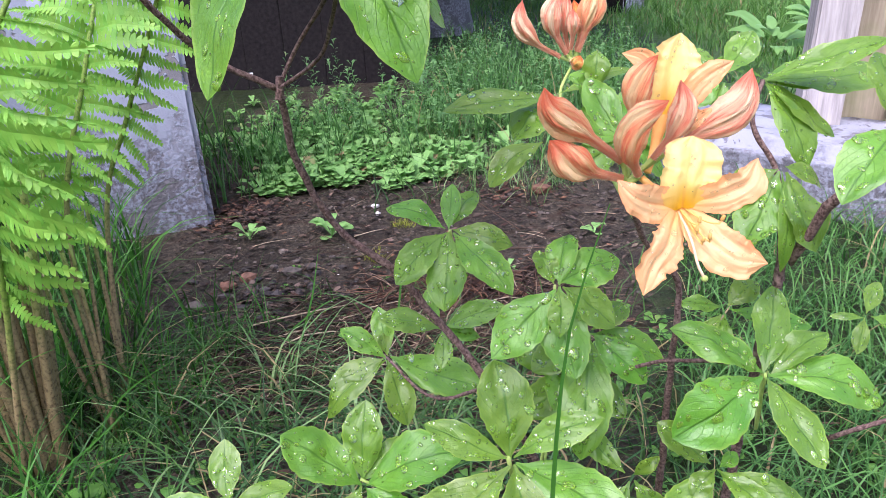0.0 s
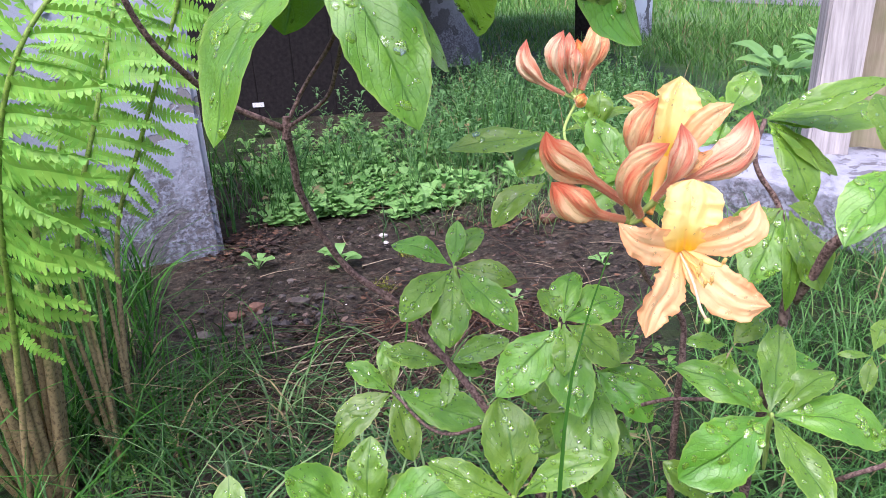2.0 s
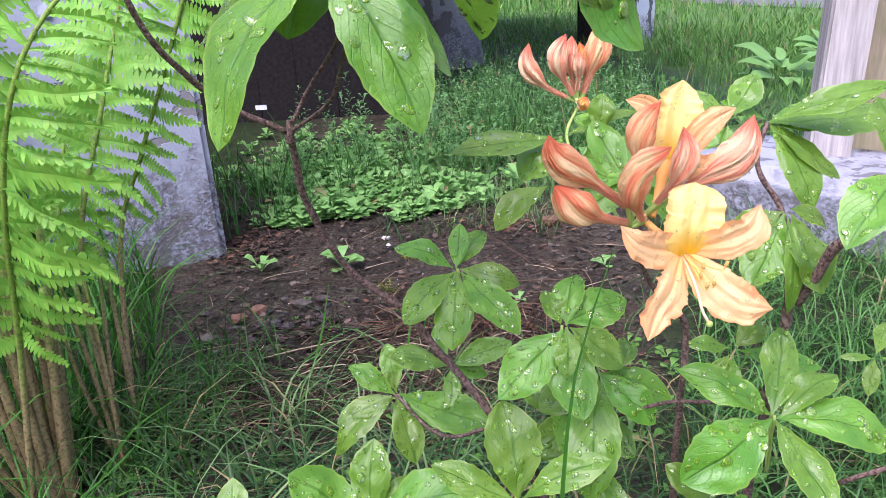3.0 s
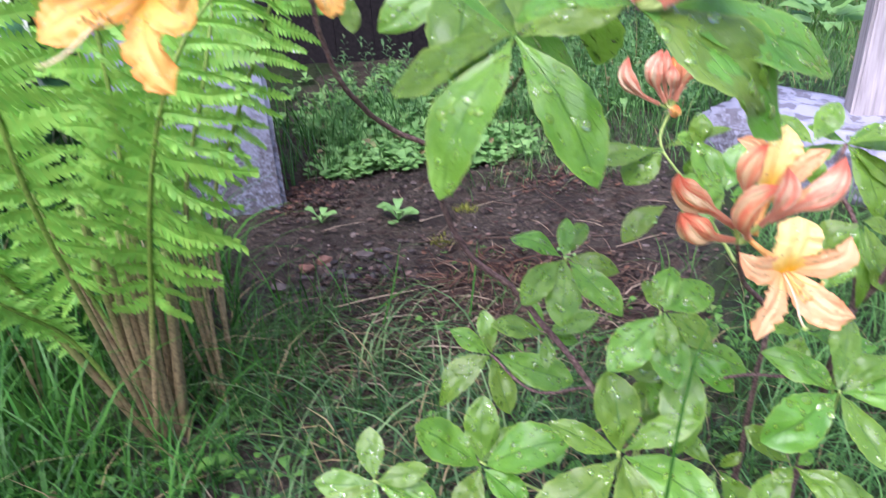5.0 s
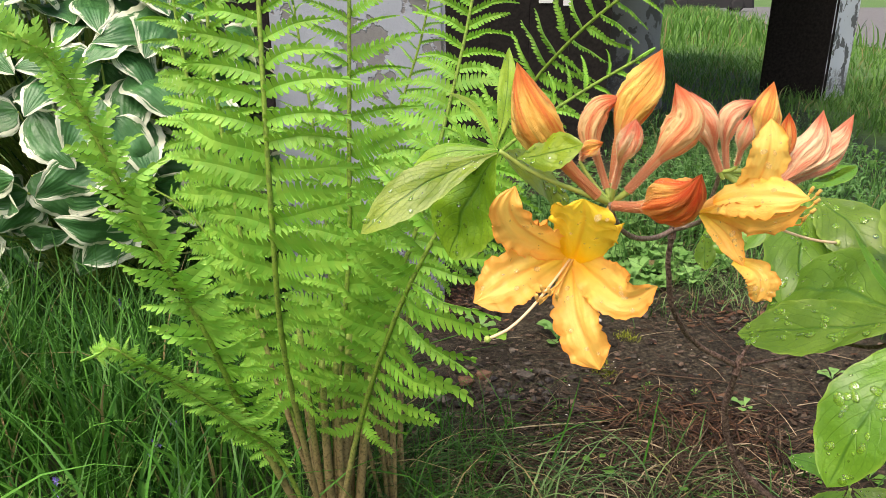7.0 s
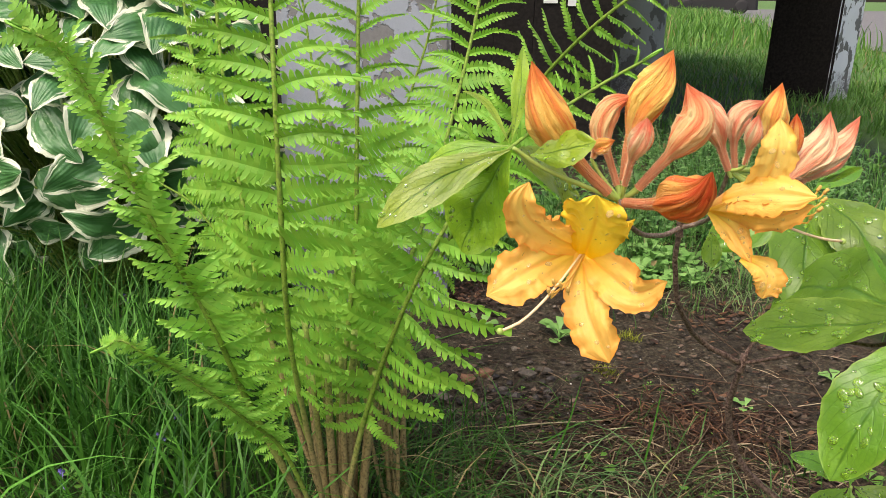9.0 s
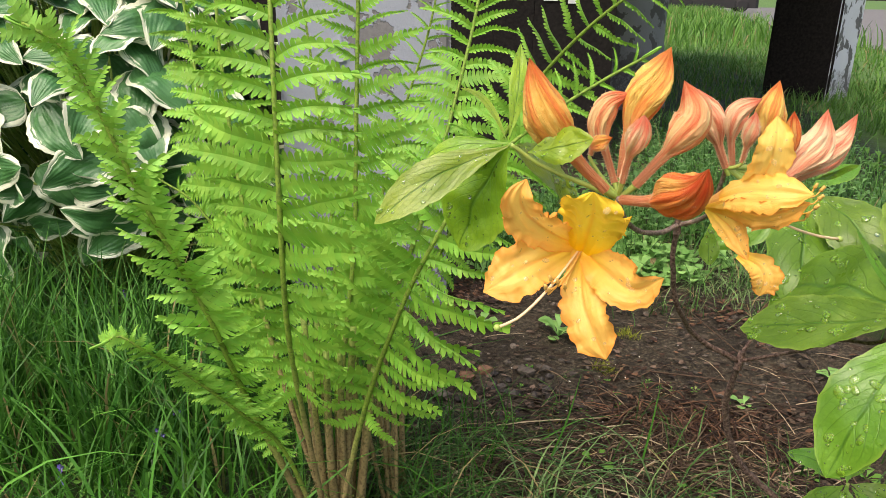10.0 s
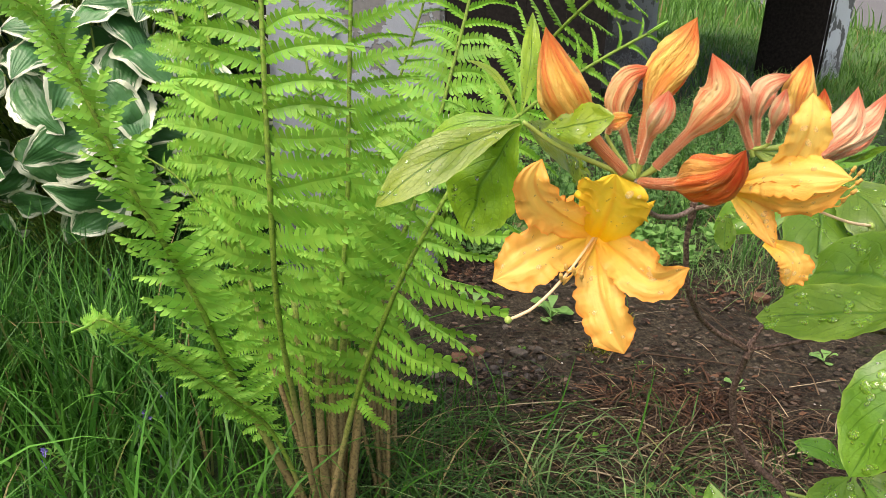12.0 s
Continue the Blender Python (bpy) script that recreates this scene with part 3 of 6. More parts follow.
def build_dark_wall():
    """Black boards in place of the dark, unlit space under the porch."""
    wall = tagged(new("wall_back", None), "black board wall standing in for deep shade under the porch", "wall", "", "structure")
    wall.location = (-1.3, 3.95, 0)
    me = None
    for i in range(16):
        w = 0.172
        if me is None:
            me = worn_box(w - 0.0012, 0.03, 1.75, 0.0012, 1, 0.0006, 3)
            me.materials.append(BLACK)
        b = part("board", me, wall)
        b.matrix_parent_inverse = Matrix()
        b.location = (-1.29 + i * w, 0.0, -0.03)


build_dark_wall()


# This deck is never in view; it is added to darken what lies below.
def build_shade_deck():
    deck = tagged(new("ceiling", None), "unseen dark boarded porch deck, added to shade the ground below", "ceiling", "", "structure")
    pieces = []
    for i in range(46):
        y = 3.40 + 0.14 * i
        vs = [(x - 0.75, y + yy, 1.66 + z) for x, yy, z in box_verts(4.4, 0.132, 0.035)]
        pieces.append((vs, [(0, 3, 2, 1), (4, 5, 6, 7), (0, 1, 5, 4), (1, 2, 6, 5), (2, 3, 7, 6), (3, 0, 4, 7)], [(0, 0)] * 8))
    V, F, U = merge(pieces)
    deck.location = (0, 0, 0)
    ob = new("boards", mesh_of("boards", V, F, DECK_WOOD, None, False))
    ob.parent = deck


build_shade_deck()


def build_fence():
    kerb = tagged(new("low_wall", worn_box(1.5, 0.34, 0.17, 0.03, 9, 0.014, 5)), "low whitewashed rough stone wall under a fence", "low wall")
    kerb.data.materials.append(KERB)
    for p in kerb.data.polygons:
        p.use_smooth = True
    kerb.location, kerb.rotation_euler = (1.30, 1.93, -0.035), (0, 0, radians(-50))
    d = Vector((math.cos(radians(-50)), math.sin(radians(-50)), 0))
    fence = anchor("fence", (1.1, 2.32, 0.12), "weathered wooden board fence with a pale grey end post", "fence")
    post = worn_box(0.085, 0.085, 1.1, 0.006, 2, 0.002, 8)
    post.materials.append(POST_WOOD)
    ob = part("post", post, fence, "pale grey weathered post")
    ob.matrix_parent_inverse = Matrix()
    ob.location, ob.rotation_euler = (-0.03, 0.0, 0.0), (0, radians(2), radians(-14))
    bd = worn_box(0.10, 0.028, 1.05, 0.004, 2, 0.0015, 9)
    bd.materials.append(BOARD_WOOD)
    for i in range(9):
        ob = part("board", bd, fence)
        ob.matrix_parent_inverse = Matrix()
        q = Vector((0.072, 0.012, 0)) + d * (0.002 + 0.107 * i)
        ob.location, ob.rotation_euler = q, (0, radians(0.6 * math.sin(i * 2.1)), radians(-50 if i else -20))


build_fence()


def build_car():
    """A dark car parked far off beyond the road."""
    cx, cy = 5.0, 41.5
    car = anchor("car", (cx, cy, 0.02), "dark car parked far off by the gravel road", "car")
    prof = [(-2.1, 0.16), (-2.1, 0.85), (-1.3, 0.98), (-0.7, 1.42), (0.8, 1.45), (1.5, 1.0), (2.1, 0.9), (2.15, 0.18)]
    V, k = [], len(prof)
    for y, f in ((-0.85, 0.94), (-0.70, 1.0), (0.70, 1.0), (0.85, 0.94)):
        V += [(cx + x * f, cy + y, 0.02 + 0.35 + (z - 0.35) * f) for x, z in prof]
    F = [(i * k + j, i * k + (j + 1) % k, (i + 1) * k + (j + 1) % k, (i + 1) * k + j) for i in range(3) for j in range(k)]
    F += [tuple(range(k))[::-1], tuple(3 * k + j for j in range(k))]
    part("body", mesh_of("body", V, F, RUBBER, None, False), car)
    for wx in (-1.3, 1.35):
        for wy in (-0.80, 0.80):
            V = []
            for i in range(20):
                a = 2 * math.pi * i / 20
                for r, d in ((0.20, 0.1), (0.31, 0.1), (0.33, 0.05), (0.33, -0.05), (0.31, -0.1), (0.20, -0.1)):
                    V.append((cx + wx + r * math.cos(a), cy + wy + d, 0.35 + r * math.sin(a)))
            F = [(i * 6 + j, i * 6 + j + 1, ((i + 1) % 20) * 6 + j + 1, ((i + 1) % 20) * 6 + j) for i in range(20) for j in range(5)]
            F += [tuple(i * 6 for i in range(20)), tuple(i * 6 + 5 for i in range(19, -1, -1))]
            part("wheel", mesh_of("wheel", V, F, RUBBER), car)


build_car()


def build_tags():
    for at, size, name in (((-0.612, 3.931, 0.045), (0.050, 0.020), "wall_tag"), ((-0.20, 3.925, 0.665), (0.06, 0.03), "notice"), ((-0.11, 3.925, 0.655), (0.035, 0.045), "notice")):
        me = worn_box(size[0], 0.002, size[1], 0.0006, 1, 0.0003, 1)
        me.materials.append(PAPER)
        ob = new(name, me)
        ob.location = at
        tagged(ob, "small blank white tag low on black boards" if name == "wall_tag" else "small white paper notice on black boards", "tag")


build_tags()


# ---- the azalea ----
rng = random.Random(11)
drop_rng = random.Random(12)
azalea = anchor("azalea_shrub", (0.40, 1.17, 0.0), "small deciduous azalea with wet green leaves and orange flowers", "shrub")
LEAN_UP = Vector((0.05, -0.55, 0.85))


def drop_dome():
    """Unit dome of a rain drop: vertices and faces."""
    vs = [(math.cos(a), math.sin(a), 0.0) for a in (i * math.pi / 4 for i in range(8))]
    vs += [(0.80 * math.cos(a), 0.80 * math.sin(a), 0.24) for a in (i * math.pi / 4 for i in range(8))]
    vs += [(0.0, 0.0, 0.36)]
    fs = [(i, (i + 1) % 8, 8 + (i + 1) % 8, 8 + i) for i in range(8)] + [(8 + i, 8 + (i + 1) % 8, 16) for i in range(8)]
    fs.append(tuple(range(7, -1, -1)))
    return vs, fs


DROP = drop_dome()


def drops_on(surface, count, size, parent, spread=0.85):
    """Rain drops on a surface(s, v) that gives a place and a normal."""
    V, F = [], []
    for _ in range(count):
        s, v = rng.uniform(0.10, 0.95), rng.uniform(-spread, spread)
        at, n = surface(s, v)
        r = size * rng.choice((0.25, 0.3, 0.35, 0.45, 0.6, 0.8, 1.0, 1.3, 1.6, 2.1))
        x = n.orthogonal().normalized()
        y = n.cross(x)
        a = rng.random() * 3.14
        x, y = x * math.cos(a) + y * math.sin(a), y * math.cos(a) - x * math.sin(a)
        kx, ky = r * rng.uniform(0.8, 1.5), r * rng.uniform(0.75, 1.1)
        edge = [drop_rng.uniform(0.72, 1.22) for _ in range(8)]
        edge = [(edge[i] * 2 + edge[i - 1] + edge[(i + 1) % 8]) / 4 for i in range(8)] * 2 + [1.0]
        o = len(V)
        V += [at + x * (px * kx * e) + y * (py * ky * e) + n * (pz * r * 0.5 - 0.00005) for (px, py, pz), e in zip(DROP[0], edge)]
        F += [tuple(i + o for i in q) for q in DROP[1]]
    part("rain_water", mesh_of("rain_water", V, F, WATER), parent, "rain drops tinted for refracted light", "stuff")


def blade(base, tip, ratio, up, arch, fold, wave, power=(1.16, 0.70), n=16, m=11, stem=0.06, twist=0.0, sway=0.0):
    """A leaf from base to tip. Returns vertices, uvs and the surface function."""
    base, tip = Vector(base), Vector(tip)
    run = tip - base
    length = run.length
    d = run.normalized()
    side = d.cross(up).normalized()
    nrm = side.cross(d).normalized()
    half = length * ratio * 0.5
    ph = rng.random() * 6.28

    def width(s):
        if s < stem:
            return half * (0.05 + 0.05 * s / stem)
        q = (s - stem) / (1 - stem)
        return half * max(0.012, math.sin(math.pi * min(q ** power[0], 1.0)) ** power[1] + 0.07 * (1 - q))

    def at(s, v):
        w = width(s)
        tw = twist * s
        sd = side * math.cos(tw) + nrm * math.sin(tw)
        nn = nrm * math.cos(tw) - side * math.sin(tw)
        lift = arch * length * math.sin(math.pi * s ** 1.2) + 0.20 * w * noise.noise(Vector((s * 4.5, v * 2.2, ph))) - fold * abs(v) ** 1.3 * w * -1.0 - 0.10 * w * v * v
        rip = wave * w * math.sin(9.0 * s + ph + (1.2 if v > 0 else 0)) * v * v
        edge = 1.0 + 0.035 * math.sin(47 * s + ph) * abs(v)
        return base + d * (length * s) + sd * (v * w * edge + sway * length * math.sin(math.pi * s)) + nn * (lift + rip)

    def surface(s, v):
        p = at(s, v)
        n3 = (at(min(s + 0.02, 1), v) - p).cross(at(s, v + 0.05) - p)
        n3 = n3.normalized() if n3.length > 1e-12 else nrm
        return p, (n3 if n3.dot(nrm) > 0 else -n3)

    vs, uv = [], []
    for i in range(n):
        s = i / (n - 1)
        for j in range(m):
            v = -1 + 2 * j / (m - 1)
            vs.append(at(s, v))
            uv.append((s, 0.5 + v / 2))
    return vs, uv, surface


def azalea_leaf(base, tip, ratio, lean=0.0, fore=0.0, material=None):
    base, tip = Vector(base), Vector(tip)
    up = (LEAN_UP + Vector((lean + rng.uniform(-0.25, 0.25), fore + rng.uniform(-0.2, 0.2), rng.uniform(-0.15, 0.15)))).normalized()
    vs, uv, surface = blade(base, tip, ratio, up, rng.uniform(-0.02, 0.15), rng.uniform(0.05, 0.25), rng.uniform(0.05, 0.24), (rng.uniform(1.05, 1.30), rng.uniform(0.66, 0.84)), 26, 11, twist=rng.uniform(-0.28, 0.28), sway=rng.uniform(-0.05, 0.05))
    ob = part("leaf", mesh_of("leaf", vs, grid_faces(26, 11), material or LEAF, uv), azalea)
    length = (tip - base).length
    drops_on(surface, int(18 + 420 * length), (0.0010 if material else 0.0015) * min(1.0, length * ratio / 0.030), ob)


def whorl(centre, tips, material=None):
    c = Vector(centre)
    for x, y, z, ratio, *lean in tips:
        t = Vector((x, y, z))
        b = c + (t - c).normalized() * 0.002 + Vector((rng.uniform(-1, 1), rng.uniform(-1, 1), rng.uniform(-1, 1))) * 0.0015
        azalea_leaf(b, t, ratio * 1.04, *(list(lean) + [0.0, 0.0])[:2], material)


def branch(points, r0, r1, material):
    line, length = smooth_line(points, max(8, int(6 + 9 * len(points))))
    line = [p + noise.noise_vector(p * 55) * r0 * 0.35 for p in line]
    vs, fs, uv = tube(line, r0 * 0.84, r1 * 0.84, 9, 0.14 if material is bark else 0.1, rng)
    part("branch", mesh_of("branch", vs, fs, material, uv), azalea, "" if material is bark else ("pale grey-brown twig" if material is twig else "soft green stalk"))


TRUSSES = ((0.335, 1.050, 0.420), (0.062, 1.004, 0.602), (0.111, 1.030, 0.613), (0.345, 1.254, 0.446), (0.250, 0.950, 0.569))


def fuzz(spots, parent):
    """Fine hairs that stand off a bud or a stalk."""
    V, F = [], []
    for p, o in spots:
        w = o.orthogonal().normalized() * 0.00006
        k = len(V)
        V += [p - w, p + w, p + o.normalized() * rng.uniform(0.0004, 0.0011)]
        F.append((k, k + 1, k + 2))
    part("hairs", mesh_of("hairs", V, F, STYLE), parent, "fine pale hairs", "stuff")


def flower_bud(points, width, tone, tube_share=0.36, tip=1.5):
    """A closed flower: a slim hairy tube that swells into overlapping folded petals with a pointed tip."""
    n, m = 40, 70
    line, length = smooth_line(points, n)
    tw, ph, off = rng.choice((-1, 1)) * rng.uniform(0.10, 0.22), rng.random(), rng.random() * 50
    top = tube_share * 0.8 + 0.38
    vs, uv, hairs = [], [], []
    x = (line[1] - line[0]).normalized().orthogonal().normalized()
    for i, c in enumerate(line):
        s = i / (n - 1)
        t = (line[min(i + 1, n - 1)] - line[max(i - 1, 0)]).normalized()
        x = (x - t * x.dot(t)).normalized()
        y = t.cross(x)
        if s < tube_share:
            r = 0.27 + 0.07 * (s / tube_share) ** 2
        elif s < top:
            r = 0.34 + 0.66 * math.sin((s - tube_share) / (top - tube_share) * math.pi / 2) ** 1.15
        else:
            r = max(0.02, 1 - ((s - top) / (1 - top)) ** tip)
        r *= width * 0.48
        full = min(1.0, max(0.0, (s - tube_share * 0.7) / 0.25))
        for k in range(m):
            a = 2 * math.pi * k / m
            g = (5 * (k / m + ph + tw * s)) % 1.0
            fold = 0.34 * (g - 0.5) * (1.0 if g < 0.92 else 0.6) - 0.10 * math.exp(-((g - 0.30) / 0.06) ** 2)
            ca, sa = math.cos(a), math.sin(a)
            wrinkle = 0.26 * noise.noise(Vector((ca * 1.5, sa * 1.5, s * 2.0 + off))) + 0.15 * noise.noise(Vector((ca * 5.0, sa * 5.0, s * 2.6 + off))) + 0.06 * noise.noise(Vector((ca * 11, sa * 11, s * 9 + off)))
            q = r * (0.98 + (0.25 + 0.75 * full) * fold + (0.25 + 0.75 * full) * wrinkle)
            p = c + (x * ca + y * sa) * q
            vs.append(p)
            uv.append((s, k / m + ph + tw * s))
            if s < 0.85 and rng.random() < (0.55 if s < 0.5 else 0.28):
                hairs.append((p, (p - c).normalized() + t * rng.uniform(-0.1, 0.7)))
    ob = part("flower_bud", mesh_of("flower_bud", vs, grid_faces(n, m, True), BUDS[tone], uv), azalea,
              ("swollen orange bud with yellow folds", "slim pink flower bud", "deep red-orange flower bud", "coral flower bud with cream folds")[tone])
    base, d = line[0], (line[1] - line[0]).normalized()
    hub = Vector(min(TRUSSES, key=lambda h: (Vector(h) - base).length))
    if (hub - base).length < 0.002:
        hub = base - d * 0.004
    stem, _ = smooth_line([hub, base.lerp(hub, 0.45) - d * 0.0015, base - d * 0.001, base + d * 0.002], 10)
    v2, f2, u2 = tube(stem, 0.0009, width * 0.115, 8, 0.12, rng)
    part("flower_stalk", mesh_of("flower_stalk", v2, f2, stalk, u2), ob, "short green stalk")
    for p in stem[1:-1]:
        for _ in range(7):
            o = Vector((rng.uniform(-1, 1), rng.uniform(-1, 1), rng.uniform(-1, 1))).normalized()
            hairs.append((p + o * 0.0010, o))
    fuzz(hairs, ob)


def petal(points, width, facing, material, parent, base=0.34, peak=0.56, blunt=2.4, cup=0.20, frill=1.0):
    """A ruffled petal along a line from the throat to its tip; facing: the way its inner side looks."""
    n, m = 44, 25
    line, length = smooth_line(points, n)
    face = Vector(facing).normalized()
    ph = rng.random() * 60
    frames = []
    for i in range(n):
        t = (line[min(i + 1, n - 1)] - line[max(i - 1, 0)]).normalized()
        side = t.cross(face)
        side = side.normalized() if side.length > 1e-6 else t.orthogonal().normalized()
        frames.append((line[i], side, side.cross(t).normalized()))

    def at(s, v):
        f = min(max(s, 0.0), 1.0) * (n - 1)
        j = min(int(f), n - 2)
        c, side, nn = (a.lerp(b, f - j) for a, b in zip(frames[j], frames[j + 1]))
        rise = base + (1 - base) * math.sin(min(s / peak, 1.0) * math.pi / 2) ** 1.4
        w = width * 0.5 * rise * max(0.03, 1 - max(0.0, (s - peak) / (1 - peak)) ** blunt)
        hand = 7.0 if v > 0 else 0.0
        go = min(1.0, 2.0 * s)
        edge = abs(v) ** 2.2
        rip = 0.34 * noise.noise(Vector((s * 5.0, hand, ph))) + 0.42 * noise.noise(Vector((s * 13.0, hand + 3.0, ph))) + 0.28 * noise.noise(Vector((s * 31.0, hand + 5.0, ph)))
        dent = 0.14 * noise.noise(Vector((s * 9.0, hand, ph + 9.0))) + 0.17 * noise.noise(Vector((s * 26.0, hand, ph + 5.0)))
        crease = 0.20 * noise.noise(Vector((s * 1.8, v * 2.2, ph + 4.0))) + 0.06 * noise.noise(Vector((s * 3.6, v * 6.0, ph + 2.0))) + 0.045 * noise.noise(Vector((s * 16.0, v * 13.0, ph + 6.0)))
        rib = -0.10 * math.exp(-(v / 0.09) ** 2) + 0.05 * math.exp(-((abs(v) - 0.35) / 0.10) ** 2)
        lift = w * (cup * v * v + frill * rip * edge * go + crease * go + rib)
        return c + side * (v * w * (1 + frill * dent * abs(v) * go)) + nn * lift

    def surface(s, v):
        p = at(s, v)
        n3 = (at(min(s + 0.02, 1), v) - p).cross(at(s, v + 0.05) - p)
        n3 = n3.normalized() if n3.length > 1e-12 else face
        return p, (n3 if n3.dot(face) > 0 else -n3)

    vs, uv = [], []
    for i in range(n):
        for j in range(m):
            v = -1 + 2 * j / (m - 1)
            vs.append(at(i / (n - 1), v))
            uv.append((i / (n - 1), 0.5 + v / 2))
    ob = part("petal", mesh_of("petal", vs, grid_faces(n, m), material, uv), parent)
    V, F = [], []
    for _ in range(11):
        p, q = surface(rng.uniform(0.3, 0.92), rng.uniform(-0.75, 0.75))
        r = rng.choice((0.0003, 0.0004, 0.0005, 0.0007, 0.0010, 0.0014))
        a = q.orthogonal().normalized()
        b = q.cross(a)
        o = len(V)
        V += [p + a * (d * r * 1.3) + b * (e * r) + q * (h * r * 0.55) for d, e, h in DROP[0]]
        F += [tuple(i + o for i in f) for f in DROP[1]]
    part("rain_water", mesh_of("rain_water", V, F, WATER_PETAL), ob, "rain drops tinted for refracted light", "stuff")


def open_flower(tube_line, petals, stamens, style, golden):
    """A five-petalled funnel flower: tube, petals, stamens and a long style."""
    side_tone, top_tone = ((PEACH, PEACH_TOP), (ORANGE, ORANGE_TOP), (ORANGE, AMBER))[golden]
    line, _ = smooth_line(tube_line, 12)
    vs, fs, uv = tube(line, 0.0017, 0.0042, 12, 0.06, rng, 2.0)
    flower = part("flower", mesh_of("flower_tube", vs, fs[:-1], TUBE, uv), azalea,
                  "open golden orange flower with ruffled petals" if golden else "open peach flower with a yellow upper petal")
    fuzz([(v, (v - line[min(i // 12, 11)])) for i, v in enumerate(vs) for _ in range(3)], flower)
    for points, width, facing, top, shape in petals:
        petal(points, width, facing, top_tone if top else side_tone, flower, *shape)
    throat = line[-1]
    for e in stamens:
        e = Vector(e)
        reach = (e - throat).length
        fil, _ = smooth_line([line[-3], throat.lerp(e, 0.55) + Vector((rng.uniform(-0.05, 0.05), 0, -0.10)) * reach, e, e + Vector((rng.uniform(-0.2, 0.5), -0.2, 0.8)) * 0.003], 12)
        v, f, u = tube(fil, 0.00045, 0.00034, 6)
        part("stamen", mesh_of("stamen", v, f, FILAMENT, u), flower)
        v, f, u = tube([fil[-1] + (fil[-1] - fil[-2]).normalized() * (0.0008 * k) for k in range(-1, 3)], 0.0008, 0.0006, 6, 0.3, rng)
        part("anther", mesh_of("anther", v, f, ANTHER, u), flower)
    pistil, _ = smooth_line([line[-3]] + [Vector(p) for p in style], 16)
    v, f, u = tube(pistil, 0.0005, 0.00066, 7)
    part("style", mesh_of("style", v, f, STYLE, u), flower, "long pale style with a wet round tip")
    bm = bmesh.new()
    bmesh.ops.create_icosphere(bm, subdivisions=2, radius=0.0015, matrix=Matrix.Translation(pistil[-1]))
    me = bpy.data.meshes.new("stigma")
    bm.to_mesh(me)
    bm.free()
    me.materials.append(stalk)
    part("stigma", me, flower)


# branches
branch([(0.410, 1.180, -0.020), (0.330, 1.165, 0.120), (0.275, 1.167, 0.233), (0.232, 1.185, 0.289), (0.212, 1.185, 0.319), (0.177, 1.180, 0.354), (0.158, 1.165, 0.405), (0.156, 1.145, 0.456)], 0.0037, 0.0026, bark)
branch([(0.156, 1.145, 0.450), (0.157, 1.145, 0.457), (0.158, 1.145, 0.463)], 0.0034, 0.0026, bark)
branch([(0.098, 1.077, 0.564), (0.098, 1.077, 0.573)], 0.0026, 0.0020, bark)
branch([(0.156, 1.145, 0.456), (0.126, 1.130, 0.477), (0.107, 1.100, 0.510), (0.099, 1.085, 0.543), (0.098, 1.077, 0.569)], 0.0022, 0.0017, bark)
branch([(0.098, 1.077, 0.569), (0.087, 1.060, 0.569), (0.073, 1.030, 0.579), (0.065, 1.005, 0.594), (0.062, 1.000, 0.603)], 0.0017, 0.0013, twig)
branch([(0.098, 1.077, 0.569), (0.106, 1.070, 0.574), (0.110, 1.050, 0.586), (0.111, 1.030, 0.613)], 0.0016, 0.0012, twig)
branch([(0.156, 1.145, 0.456), (0.168, 1.150, 0.477), (0.196, 1.120, 0.512), (0.210, 1.036, 0.548)], 0.0015, 0.0012, bark)
branch([(0.156, 1.145, 0.456), (0.184, 1.130, 0.474), (0.199, 1.100, 0.499), (0.211, 1.060, 0.522), (0.235, 1.050, 0.575)], 0.0014, 0.0012, bark)
branch([(0.235, 1.050, 0.575), (0.250, 1.000, 0.585), (0.250, 0.950, 0.569)], 0.0018, 0.0015, twig)
branch([(0.400, 1.170, -0.020), (0.381, 1.100, 0.290), (0.377, 1.090, 0.348), (0.357, 1.080, 0.374), (0.345, 1.065, 0.397), (0.335, 1.050, 0.422)], 0.0040, 0.0016, bark)
branch([(0.440, 1.160, -0.020), (0.436, 1.100, 0.329), (0.440, 1.090, 0.357), (0.446, 1.075, 0.392), (0.457, 1.060, 0.415), (0.470, 1.050, 0.430)], 0.0046, 0.0030, bark)
branch([(0.440, 1.100, 0.340), (0.440, 1.120, 0.395), (0.426, 1.130, 0.426), (0.433, 1.140, 0.448)], 0.0024, 0.0016, bark)
branch([(0.337, 1.130, 0.254), (0.356, 1.120, 0.271), (0.378, 1.100, 0.290), (0.407, 1.080, 0.300)], 0.0014, 0.0014, bark)
branch([(0.447, 1.050, 0.264), (0.452, 1.030, 0.287), (0.474, 1.020, 0.304)], 0.0016, 0.0014, bark)
branch([(0.351, 1.090, 0.387), (0.344, 1.160, 0.406), (0.331, 1.220, 0.426), (0.345, 1.254, 0.446)], 0.0014, 0.0012, stalk)
branch([(0.212, 1.185, 0.319), (0.251, 1.176, 0.324), (0.251, 1.171, 0.354)], 0.0016, 0.0013, stalk)
branch([(0.275, 1.167, 0.233), (0.230, 1.220, 0.190), (0.191, 1.260, 0.205)], 0.0018, 0.0014, bark)
branch([(0.360, 1.150, -0.020), (0.300, 1.120, 0.120), (0.279, 1.072, 0.246)], 0.0026, 0.0016, stalk)
branch([(0.300, 1.120, 0.120), (0.220, 1.150, 0.140), (0.178, 1.142, 0.176)], 0.0018, 0.0013, stalk)
